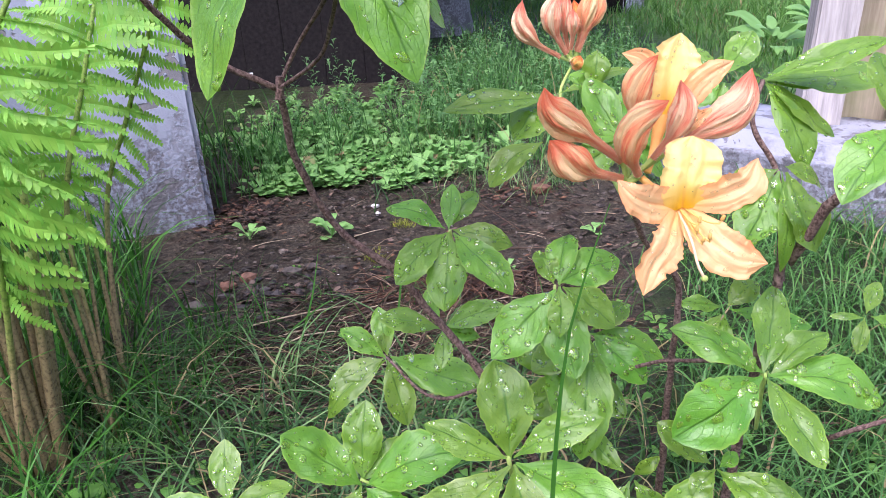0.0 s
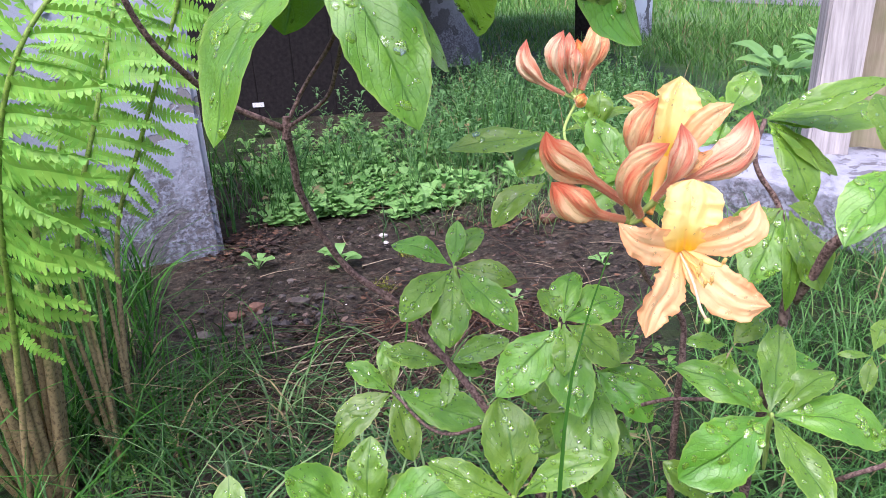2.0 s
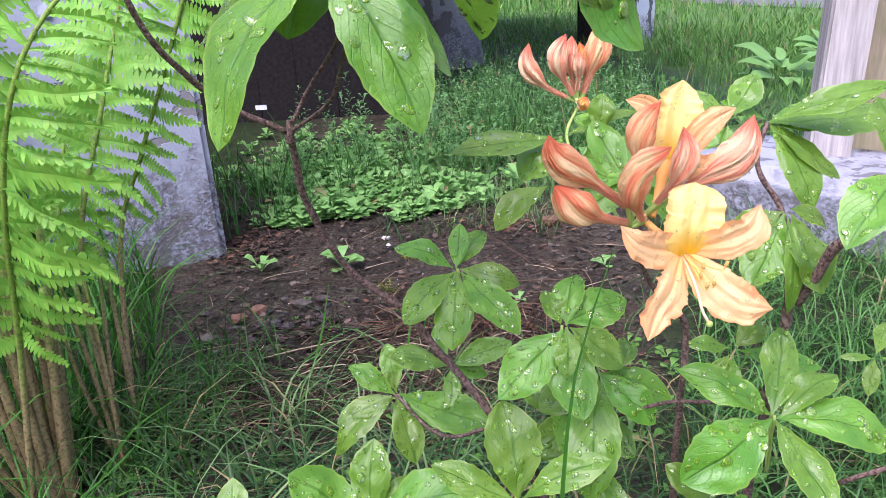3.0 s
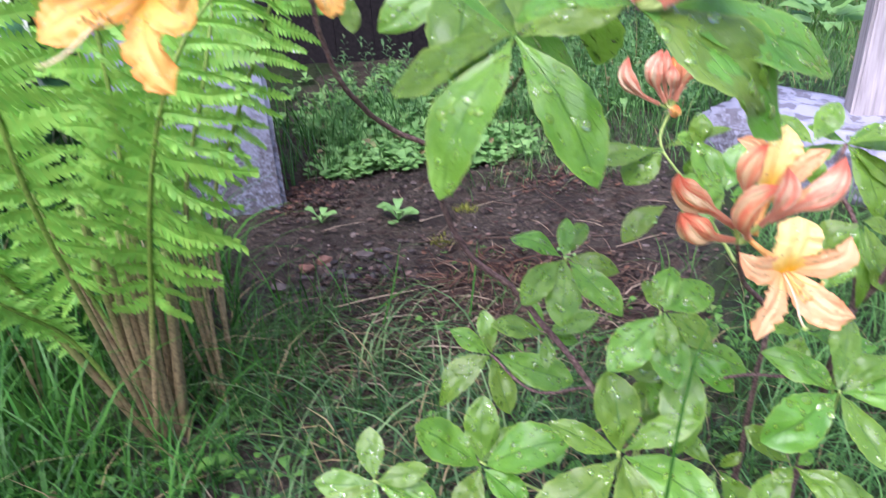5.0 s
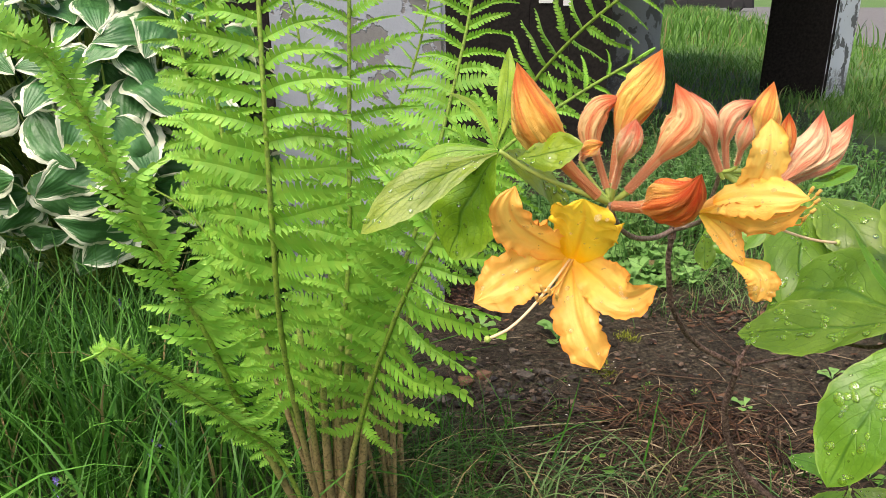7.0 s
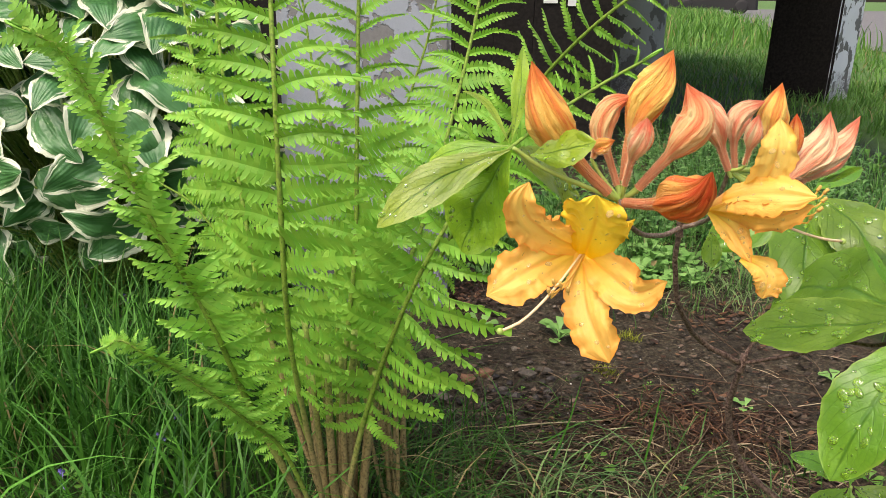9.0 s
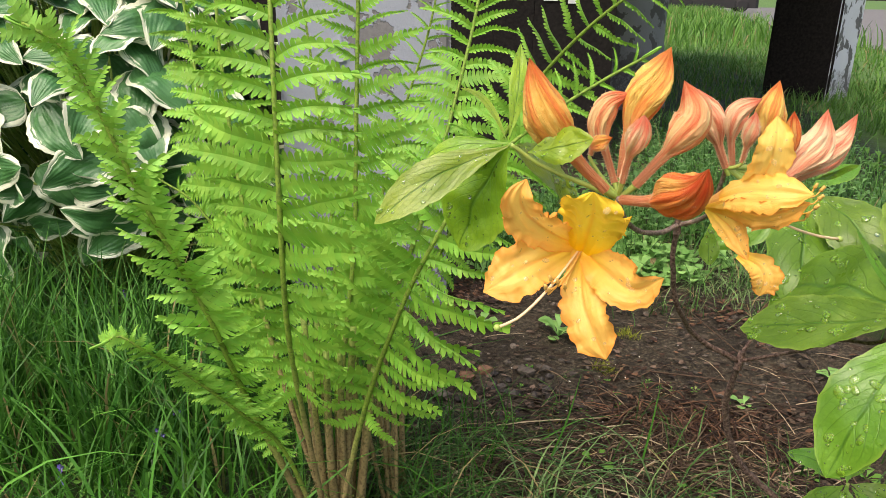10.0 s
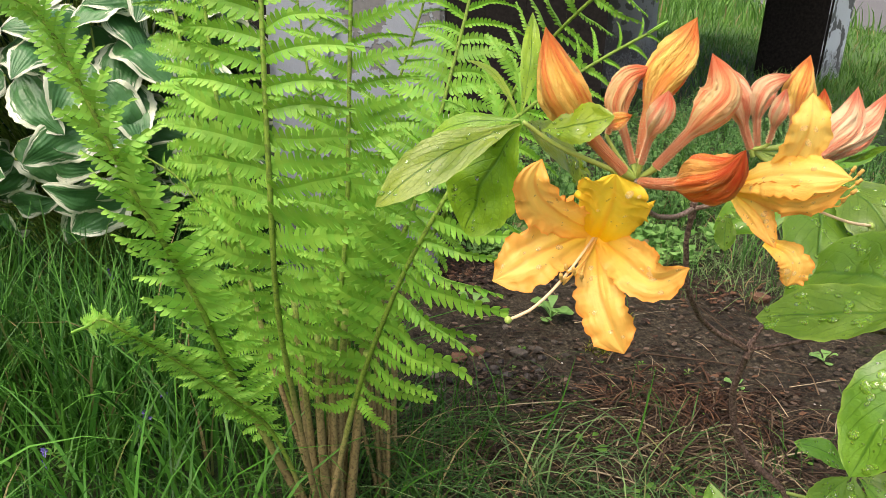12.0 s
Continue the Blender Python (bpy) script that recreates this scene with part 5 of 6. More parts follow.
def pinna_unit(lobes, seed, fold, narrow, arch=0.0):
    """One leaflet, 1 long along x, cut into lobes, its sides bent up by fold; y points to the frond's tip."""
    q = random.Random(seed)
    V, F, U = [], [], []
    d = 0.98 / lobes
    hook, rise, drop, turn = q.uniform(-0.24, -0.02) - arch, q.uniform(0.0, 0.10), q.uniform(0.0, 0.22), q.uniform(-0.5, 0.5)

    def bow(x, y):
        bend = fold * (1.2 if y > 0 else 0.8)
        a, b = y * math.cos(bend), abs(y) * math.sin(bend)
        tw = turn * x * x
        a, b = a * math.cos(tw) - b * math.sin(tw), b * math.cos(tw) + a * math.sin(tw)
        return Vector((x - 0.08 * x * x, a + hook * x ** 2.0, rise * math.sin(math.pi * x) - drop * x ** 2.6 + b + 0.02 * math.sin(9 * x + 7 * turn)))
    for side in (-1, 1):
        for k in range(lobes):
            x = k * d
            w = narrow * (0.62 + 0.38 * min(1, (x + 0.03) / 0.10)) * (1 - x ** 1.6) ** 0.75 * q.uniform(0.86, 1.12) + 0.006
            o = len(V)
            lean = q.uniform(0.25, 0.55) * d
            pts = [(x, 0), (x + 0.04 * d, w * 0.36), (x + 0.18 * d + lean * 0.4, w * 0.78), (x + 0.50 * d + lean, w * 1.08), (x + 0.80 * d + lean * 0.8, w * 0.84), (x + 0.97 * d, w * 0.36), (x + d, 0)]
            z = q.uniform(-0.022, 0.022)
            V += [bow(px, side * py) + Vector((0, 0, z * (1 if py > 0.6 * w else 0))) for px, py in pts]
            U += [(px, 0.5 + side * py) for px, py in pts]
            r = tuple(range(o, o + 7))
            F.append(r if side < 0 else r[::-1])
    return V, F, U


PINNAE = [pinna_unit(12 + i % 4, i, 0.05 + 0.12 * (i % 3), 0.104 + 0.007 * (i % 4)) for i in range(12)] + [pinna_unit(13 + i % 3, 19 + i, 0.45 + 0.22 * (i % 3), 0.094 + 0.007 * (i % 4), 0.16) for i in range(12)]
PINNA_MESH = [mesh_of("leaflet", *pc[:2], FERN, pc[2], False) for pc in PINNAE]
PINNA_YOUNG = [mesh_of("leaflet", *pc[:2], FERN_YOUNG, pc[2], False) for pc in (pinna_unit(6 + i % 3, 51 + i, 0.15 + 0.3 * (i % 3), 0.135 + 0.012 * (i % 4), 0.08 * (i % 3)) for i in range(12))]


def frond(points, size, start, cup=0.0, wide=1.24, step=0.0218, thick=0.0031, sweep=0, beyond=0.0):
    points = [Vector(p) for p in points]
    if beyond:
        d = (points[-1] - points[-2]).normalized()
        out = Vector((points[-1].x + 0.237, points[-1].y - 1.40, 0.0)) * 0.5
        whole = sum((b - a).length for a, b in zip(points, points[1:]))
        start *= whole / (whole + beyond)
        points += [points[-1] + d * (beyond * k) + out * k * k for k in (0.33, 0.66, 1.0)]
    line, length = smooth_line(points, 80)
    vs, fs, uv = tube(line, thick * 1.45, thick * 0.42, 8, 0.06, rng, 0.7)
    fr = part("frond", mesh_of("frond_stalk", vs, fs, RACHIS, uv), fern, "upright frond with toothed leaflets" if not cup else "narrow pale frond still uncurling")
    count = int(length * (1 - start) / step)
    face = Vector((0.0, -1.0, 0.25))
    for i in range(count):
        for sign in (-1, 1):
            s = start + (1 - start) * (i + 0.5 + 0.18 * sign + rng.uniform(-0.12, 0.12)) / count
            g = (s - start) / (1 - start)
            f = s * 79
            j = min(int(f), 78)
            c = line[j].lerp(line[j + 1], f - j)
            t = (line[min(j + 2, 79)] - line[max(j - 1, 0)]).normalized()
            nn = (face - t * face.dot(t)).normalized()
            sd = t.cross(nn).normalized()
            prof = ((0.40 if cup else 0.58) + (0.60 if cup else 0.42) * min(1.0, g / 0.26) ** 0.8) * (1.0 - (0.45 if cup else 0.80) * max(0.0, (g - 0.40) / 0.60) ** 1.15)
            ln = size * prof * rng.uniform(0.82, 1.10)
            fwd = radians(11 + sweep + 20 * g + 26 * max(0.0, g - 0.3) - 42 * max(0.0, 1 - g / 0.18) + rng.uniform(-6, 6) * (1 + cup * 20))
            x = sd * sign * math.cos(fwd) + t * math.sin(fwd)
            x = (x + nn * (rng.uniform(-0.12, 0.24) + 0.25 * noise.noise(Vector((s * 9, sign * 3.0, length * 40))) + cup * rng.uniform(0.6, 1.3))).normalized()
            z = (nn - sd * sign * cup - x * (nn - sd * sign * cup).dot(x)).normalized()
            y = z.cross(x) * sign
            roll = rng.uniform(-0.18, 0.22) + 0.10
            y, z = y * math.cos(roll) + z * math.sin(roll), z * math.cos(roll) - y * math.sin(roll)
            m = Matrix((x, y, z)).transposed().to_4x4()
            m = Matrix.Translation(c - nn * thick * 0.5) @ m @ Matrix.Diagonal((ln, ln * wide * rng.uniform(1.0, 1.2) * (1 - (0.0 if cup else 0.42) * min(1.0, max(0.0, (g - 0.32) / 0.25))) * (1.0 if ln > 0.035 else 1.25), ln, 1))
            kind = rng.randrange(12) + (12 if not cup and rng.random() < (g - 0.26) * 2.8 else 0)
            ob = new("leaflet", (PINNA_YOUNG if cup else PINNA_MESH)[kind])
            ob.parent = fr
            ob.matrix_basis = m
    # a curled tip
    c, t = line[-1], (line[-1] - line[-4]).normalized()
    side = t.cross(face).normalized()
    curl = [c + t * (0.010 * math.sin(a)) + side.cross(t) * (0.010 * (1 - math.cos(a))) * (1 - a / 9) for a in (k * 0.55 for k in range(9))]
    v, f, u = tube(curl, 0.0014, 0.0008, 6)
    part("curled_tip", mesh_of("curled_tip", v, f, FERN_YOUNG, u), fr)


def fern_stalks():
    """Stout tan stalks that fan out from one crown, scaly at the foot, and thinner old ones behind."""
    for i in range(18):
        a, old = 2.4 * i, i > 11
        if old:
            foot = Vector((-0.205 + rng.uniform(-0.022, 0.022), 1.51 + rng.uniform(-0.04, 0.04), -0.02))
            top = foot + Vector((rng.uniform(-0.05, 0.0), rng.uniform(0.0, 0.08), rng.uniform(0.22, 0.30)))
        else:
            out = Vector((math.cos(a), math.sin(a), 0.0)) * rng.uniform(0.5, 1.0)
            foot = Vector((-0.238, 1.415, -0.02)) + out * 0.020
            top = foot + out * 0.040 + Vector((-0.004, 0.012, rng.uniform(0.26, 0.34)))
        line, _ = smooth_line([foot, foot.lerp(top, 0.5) + Vector((rng.uniform(-0.006, 0.006), 0, 0)), top], 14)
        thick = (0.0040 if old else 0.0064) * rng.uniform(0.8, 1.1)
        v, f, u = tube(line, thick, thick * 0.55, 9, 0.10, rng)
        u = [(p[0] * 0.30, p[1]) for p in u]
        part("stalk", mesh_of("stalk", v, f, RACHIS, u), fern, "scaly tan fern stalk")


fern_stalks()

# fern fronds
frond([(-0.246, 1.395, -0.010), (-0.248, 1.335, 0.219), (-0.239, 1.285, 0.365), (-0.227, 1.258, 0.488), (-0.227, 1.262, 0.614), (-0.236, 1.285, 0.701), (-0.246, 1.310, 0.783)], size=0.088, start=0.36, beyond=0.28)
frond([(-0.240, 1.405, -0.010), (-0.237, 1.420, 0.216), (-0.222, 1.440, 0.397), (-0.219, 1.450, 0.531), (-0.216, 1.460, 0.683), (-0.211, 1.460, 0.766)], size=0.088, start=0.27, beyond=0.28)
frond([(-0.252, 1.395, -0.010), (-0.318, 1.340, 0.235), (-0.330, 1.290, 0.371), (-0.354, 1.250, 0.488), (-0.377, 1.220, 0.606), (-0.390, 1.210, 0.644), (-0.415, 1.200, 0.661)], size=0.056, start=0.25, cup=0.04, wide=1.6, step=0.0130, thick=0.004, sweep=27)
frond([(-0.248, 1.390, -0.010), (-0.280, 1.345, 0.172), (-0.302, 1.290, 0.257), (-0.334, 1.245, 0.326), (-0.352, 1.210, 0.368), (-0.367, 1.200, 0.385), (-0.382, 1.198, 0.377)], size=0.024, start=0.38, cup=0.12, wide=2.1, step=0.0070, thick=0.0028, sweep=18)
frond([(-0.242, 1.375, -0.010), (-0.192, 1.360, 0.212), (-0.135, 1.310, 0.372), (-0.090, 1.290, 0.472), (-0.053, 1.310, 0.534), (-0.003, 1.350, 0.579), (0.045, 1.380, 0.611), (0.090, 1.400, 0.637)], size=0.104, start=0.3)
frond([(-0.208, 1.520, -0.010), (-0.213, 1.546, 0.243), (-0.170, 1.590, 0.415), (-0.152, 1.645, 0.521), (-0.136, 1.695, 0.623), (-0.127, 1.740, 0.705)], size=0.092, start=0.27, beyond=0.28)
frond([(-0.198, 1.545, -0.010), (-0.205, 1.630, 0.225), (-0.157, 1.636, 0.341), (-0.114, 1.636, 0.429), (-0.043, 1.622, 0.567), (0.007, 1.590, 0.632), (0.059, 1.560, 0.681)], size=0.078, start=0.33, beyond=0.16)
frond([(-0.252, 1.420, -0.010), (-0.348, 1.460, 0.261), (-0.398, 1.500, 0.476), (-0.418, 1.520, 0.613), (-0.423, 1.530, 0.706), (-0.429, 1.540, 0.776)], size=0.085, start=0.25, beyond=0.28)
frond([(-0.248, 1.440, -0.010), (-0.377, 1.500, 0.238), (-0.456, 1.560, 0.418), (-0.491, 1.580, 0.592), (-0.510, 1.600, 0.678), (-0.515, 1.600, 0.741)], size=0.075, start=0.3, beyond=0.28)
frond([(-0.215, 1.545, -0.010), (-0.268, 1.610, 0.250), (-0.264, 1.665, 0.370), (-0.233, 1.705, 0.524), (-0.200, 1.720, 0.637), (-0.184, 1.745, 0.742)], size=0.080, start=0.32)

frond([(-0.248, 1.430, -0.010), (-0.330, 1.470, 0.180), (-0.390, 1.490, 0.320), (-0.450, 1.490, 0.420), (-0.500, 1.480, 0.460)], size=0.072, start=0.34)
frond([(-0.250, 1.430, -0.010), (-0.262, 1.470, 0.200), (-0.270, 1.500, 0.380), (-0.290, 1.520, 0.540), (-0.310, 1.530, 0.680)], size=0.085, start=0.30)

# ---- the hosta ----
rng = random.Random(29)
hosta = anchor("hosta", (-1.05, 2.05, 0.0), "hosta clump with dark green leaves edged in white", "hosta")


def hosta_leaf(base, tip, ratio, out):
    base, tip = Vector(base), Vector(tip)
    up = (out + Vector((rng.uniform(-0.35, 0.35), rng.uniform(-0.3, 0.3), rng.uniform(-0.2, 0.3)))).normalized()
    vs, uv, _ = blade(base, tip, ratio, up, rng.uniform(0.06, 0.16), rng.uniform(-0.1, 0.35), rng.uniform(0.15, 0.35), (0.66, 0.72), 16, 13, 0.0, rng.uniform(-0.3, 0.3), rng.uniform(-0.06, 0.06))
    part("leaf", mesh_of("leaf", vs, grid_faces(16, 13), HOSTA, uv), hosta)
    foot = Vector((-1.05 + rng.uniform(-0.05, 0.05), 2.05 + rng.uniform(-0.04, 0.04), 0.0))
    line, _ = smooth_line([foot, foot.lerp(base, 0.6) - out * 0.05, base], 10)
    v, f, u = tube(line, 0.003, 0.0022, 5)
    part("leaf_stalk", mesh_of("leaf_stalk", v, f, stalk, u), hosta)


def hosta_mound():
    """Overlapping leaves that hang outwards all over the mound, with smaller ones inside."""
    count = 380
    for i in range(count):
        h = 0.97 - 1.66 * (i + 0.5) / count
        a = i * 2.39996 + rng.uniform(-0.2, 0.2)
        r = math.sqrt(max(0.0, 1 - h * h)) * (1.0 if h > 0 else 1.04)
        n = Vector((r * math.cos(a) / 0.40, r * math.sin(a) / 0.34, h / 0.36 + 0.5)).normalized()
        deep = rng.choice((0.0, 0.0, -0.02, -0.07))
        p = Vector((-1.05 + 0.40 * r * math.cos(a), 2.06 + 0.34 * r * math.sin(a), 0.45 + 0.36 * h)) + n * (deep + rng.uniform(-0.02, 0.02))
        down = Vector((0.35 * math.cos(a), 0.30 * math.sin(a), -0.45)) + Vector((rng.uniform(-0.75, 0.75), rng.uniform(-0.3, 0.2), rng.uniform(-0.15, 0.55)))
        run = (down - n * down.dot(n) + n * rng.uniform(0.0, 0.30)).normalized() * rng.uniform(0.100, 0.150)
        hosta_leaf(p - run * 0.55, p + run * 0.45, rng.uniform(0.56, 0.74), n)


hosta_mound()


def small_hosta(x, y):
    h = anchor("hosta", (x, y, 0.0), "small low hosta with pale green leaves in grass", "hosta")
    for i in range(16):
        a = 2 * math.pi * i / 16 + rng.uniform(-0.2, 0.2)
        r, z = rng.uniform(0.12, 0.26), rng.uniform(0.02, 0.20)
        b = Vector((x + 0.05 * math.cos(a), y + 0.05 * math.sin(a), 0.03 + 0.5 * z))
        t = Vector((x + r * math.cos(a), y + r * math.sin(a), z))
        vs, uv, _ = blade(b, t, 0.42, Vector((0, -0.4, 0.9)), 0.15, 0.1, 0.1, (0.7, 0.8), 10, 7, 0.0)
        part("leaf", mesh_of("leaf", vs, grid_faces(10, 7), WEED, uv), h)


small_hosta(1.72, 4.05)
small_hosta(2.15, 4.5)


# ---- grass, weeds and litter ----
def blades(name, spots, height, width, lean, material, label, segments=5, seed=1, droop=0.5, heading=None):
    """Grass as one sheet of many bent blades, at the given spots (n x 2)."""
    q = np.random.RandomState(seed)
    n = len(spots)
    h = q.uniform(height[0], height[1], n)
    w = q.uniform(width[0], width[1], n)
    a = q.uniform(0, 2 * np.pi, n) if heading is None else q.normal(heading[0], heading[1], n)
    out = h * q.uniform(lean[0], lean[1], n)
    z0 = np.array([hill(x, y) for x, y in spots]) - 0.004
    rows = []
    s = np.linspace(0, 1, segments)
    face = a + q.uniform(-0.9, 0.9, n)
    for k, t in enumerate(s):
        r = out * t ** 1.8
        z = z0 + h * (t - droop * t ** 3 * (out / h))
        half = w * 0.5 * (1 - t ** 1.6) + 0.00012
        cx, cy = spots[:, 0] + r * np.cos(a), spots[:, 1] + r * np.sin(a)
        dx, dy = -np.sin(face) * half, np.cos(face) * half
        rows.append(np.stack([cx - dx, cy - dy, z], 1))
        rows.append(np.stack([cx + dx, cy + dy, z], 1))
    V = np.stack(rows, 1).reshape(-1, 3)
    per = 2 * segments
    quad = np.array([[2 * k, 2 * k + 1, 2 * k + 3, 2 * k + 2] for k in range(segments - 1)])
    F = (np.arange(n)[:, None, None] * per + quad[None]).reshape(-1, 4)
    me = bpy.data.meshes.new(name)
    me.vertices.add(len(V))
    me.vertices.foreach_set("co", V.astype(np.float32).ravel())
    me.loops.add(F.size)
    me.loops.foreach_set("vertex_index", F.astype(np.int32).ravel())
    me.polygons.add(len(F))
    me.polygons.foreach_set("loop_start", np.arange(0, F.size, 4, dtype=np.int32))
    me.materials.append(material)
    me.update(calc_edges=True)
    uvs = np.zeros((len(V), 2), dtype=np.float32)
    uvs[:, 0] = np.tile(np.repeat(s, 2), n)
    uvs[:, 1] = np.tile([0, 1], n * segments)
    layer = me.uv_layers.new(name="UVMap")
    layer.data.foreach_set("uv", uvs[F.ravel()].ravel())
    me.polygons.foreach_set("use_smooth", np.ones(len(F), dtype=bool))
    ob = new(name, me)
    tagged(ob, label, "grass", "", "stuff")
    return ob


def scatter(n, x0, x1, y0, y1, seed, keep=None):
    q = np.random.RandomState(seed)
    p = np.stack([q.uniform(x0, x1, n), q.uniform(y0, y1, n)], 1)
    if keep is not None:
        p = p[[keep(x, y) for x, y in p]]
    return p


def clumps(n, per, x0, x1, y0, y1, spread, seed, keep=None):
    c = scatter(n, x0, x1, y0, y1, seed, keep)
    q = np.random.RandomState(seed + 1)
    return np.repeat(c, per, 0) + q.normal(0, spread, (len(c) * per, 2))


def off_heap(x, y):
    """Away from the heap of dead leaves beside the fern."""
    return ((x + 0.10) / 0.11) ** 2 + ((y - 1.63) / 0.075) ** 2 > 1.0


def meadow_keep(x, y):
    fade = min(1.0, (x + 2.7) / 0.9) * min(1.0, (y - 0.2) / 0.8) * min(1.0, (3.0 - y) / 0.6)
    if (math.sin(x * 127.1 + y * 311.7) * 43758.5) % 1.0 > fade:
        return False
    return x < -0.30 + 0.10 * math.sin(y * 5) and not (-0.72 < x < -0.24 and 2.10 < y < 2.62) and (x + 0.23) ** 2 + (y - 1.4) ** 2 > 0.006


blades("tall_grass", scatter(11500, -2.7, -0.22, 0.2, 3.0, 3, meadow_keep), (0.10, 0.30), (0.0028, 0.0060), (0.25, 1.0), GRASS, "tall wet meadow grass, deep green", seed=4)
blades("hosta_grass", clumps(150, 13, -1.75, -0.48, 1.42, 1.76, 0.03, 51), (0.16, 0.40), (0.0028, 0.0060), (0.15, 0.7), MEADOW_TOP, "tall grass before the hosta", seed=52)
blades("broad_grass", scatter(420, -1.5, -0.30, 1.05, 2.0, 81, meadow_keep), (0.16, 0.36), (0.0050, 0.0090), (0.2, 0.8), BROAD_GRASS, "broad bright grass blades in the meadow", 7, seed=82, droop=0.6)
blades("thin_grass", scatter(9300, -2.7, -0.22, 0.2, 3.0, 5, meadow_keep), (0.06, 0.20), (0.0016, 0.0034), (0.4, 1.2), GRASS, "thin wet grass between taller blades", seed=6)
blades("fern_grass", clumps(26, 9, -0.36, -0.10, 1.28, 1.75, 0.026, 7, off_heap), (0.06, 0.20), (0.0018, 0.0034), (0.5, 1.4), GRASS_BLUE, "fine blue-green grass round the fern", seed=8, droop=0.7)
blades("bed_grass", clumps(38, 7, -0.12, 0.55, 1.35, 1.90, 0.020, 9, off_heap), (0.05, 0.16), (0.0016, 0.0032), (0.4, 1.3), GRASS_BLUE, "sparse grass tufts in the earth", seed=10, droop=0.7)
blades("arching_grass", clumps(13, 6, -0.25, -0.12, 1.40, 1.72, 0.020, 41), (0.12, 0.27), (0.0018, 0.0032), (0.8, 1.5), GRASS_BLUE, "long arching grass beside the fern", 7, seed=42, droop=0.75, heading=(0.1, 0.5))
blades("pier_grass", clumps(22, 9, -0.30, -0.02, 2.36, 2.95, 0.025, 43), (0.08, 0.24), (0.0018, 0.0034), (0.2, 0.8), SIDE_GRASS, "thin grass by the foot of the pier", seed=44)
blades("side_grass", scatter(9000, 0.42, 2.6, 1.20, 3.9, 11, lambda x, y: x > 0.50 + 0.12 * math.sin(y * 4) + 0.05 * y), (0.05, 0.16), (0.0016, 0.0034), (0.4, 1.2), SIDE_GRASS, "wet green grass by the low wall", seed=12, droop=0.7)
blades("stem_grass", scatter(2600, 0.45, 1.15, 1.10, 2.0, 61, lambda x, y: x > 0.46 + 0.28 * (y - 1.2)), (0.05, 0.16), (0.0018, 0.0034), (0.4, 1.2), SIDE_GRASS, "wet green grass behind the shrub", seed=62, droop=0.7)
blades("pale_tuft", clumps(15, 5, -0.06, 0.24, 1.22, 1.62, 0.02, 71), (0.10, 0.24), (0.0024, 0.0044), (0.5, 1.2), PALE_GRASS, "pale wet arching grass in the bed", 7, seed=72, droop=0.7)
blades("lying_grass", scatter(700, -0.24, 0.40, 1.20, 1.74, 101, off_heap), (0.025, 0.075), (0.0020, 0.0042), (1.6, 4.0), WET_GRASS, "long thin wet grass lying over the litter", 6, seed=102, droop=0.28)
blades("stalk_grass", scatter(110, -0.20, -0.06, 1.40, 1.80, 103), (0.08, 0.20), (0.0016, 0.0032), (0.15, 0.7), GRASS, "thin dark grass beside the fern stalks", 6, seed=104, droop=0.5)
for at, seed in (((0.04, 1.79), 105), ((0.15, 2.16), 107), ((0.10, 2.02), 109)):
    blades("moss_tuft", clumps(6, 26, at[0] - 0.02, at[0] + 0.02, at[1] - 0.015, at[1] + 0.015, 0.008, seed), (0.008, 0.022), (0.0014, 0.0026), (0.2, 1.0), MOSS, "small tuft of yellow-green moss on soil", 4, seed=seed)
blades("bed_back_grass", clumps(60, 8, 0.02, 0.75, 2.25, 3.3, 0.03, 113), (0.05, 0.15), (0.0016, 0.0032), (0.3, 1.3), GRASS_BLUE, "thin wispy grass at the back of the bed", 5, seed=114, droop=0.7)
blades("weed_grass", clumps(110, 8, -0.42, 0.70, 2.45, 3.7, 0.035, 121, lambda x, y: x > 0.08 + 0.2 * (y > 3.3) or x < -0.16 and y < 3.1), (0.08, 0.26), (0.0022, 0.0042), (0.2, 0.9), SIDE_GRASS, "tall thin grass among the weeds", 6, seed=122)
blades("wild_grass", clumps(90, 9, 0.18, 1.1, 2.75, 4.4, 0.04, 125), (0.12, 0.34), (0.0026, 0.0050), (0.2, 0.8), SIDE_GRASS, "tall thin grass behind the bed", 6, seed=126)
blades("bed_edge_grass", clumps(46, 9, 0.20, 0.62, 2.30, 2.75, 0.03, 123), (0.04, 0.12), (0.0016, 0.0030), (0.6, 1.6), PALE_GRASS, "pale matted grass at the edge of the bed", 5, seed=124, droop=0.8)
blades("fern_front_grass", scatter(1100, -0.62, -0.13, 0.95, 1.36, 95), (0.05, 0.17), (0.0022, 0.0044), (0.3, 1.1), GRASS, "short wet grass before the fern", seed=96)
blades("under_grass", scatter(1500, -0.10, 0.8, 0.95, 1.60, 13), (0.04, 0.13), (0.0018, 0.0034), (0.5, 1.4), GRASS_BLUE, "thin grass under the shrub", seed=14, droop=0.8)
blades("back_grass", scatter(9000, -0.30, 1.6, 2.4, 7.5, 15, lambda x, y: noise.noise(Vector((x * 3, y * 3, 4))) > 0.02 + 0.22 * (x < 0.1)), (0.04, 0.15), (0.0018, 0.0036), (0.3, 1.1), SIDE_GRASS, "loose shaded grass under the porch", seed=16)
blades("wide_lawn", scatter(14000, -7.0, 7.0, -6.0, 4.0, 37, lambda x, y: not (-2.0 < x < 1.7 and 0.2 < y < 4.0)), (0.06, 0.16), (0.006, 0.014), (0.3, 1.0), LAWN, "rough lawn round the bed", 4, seed=38)
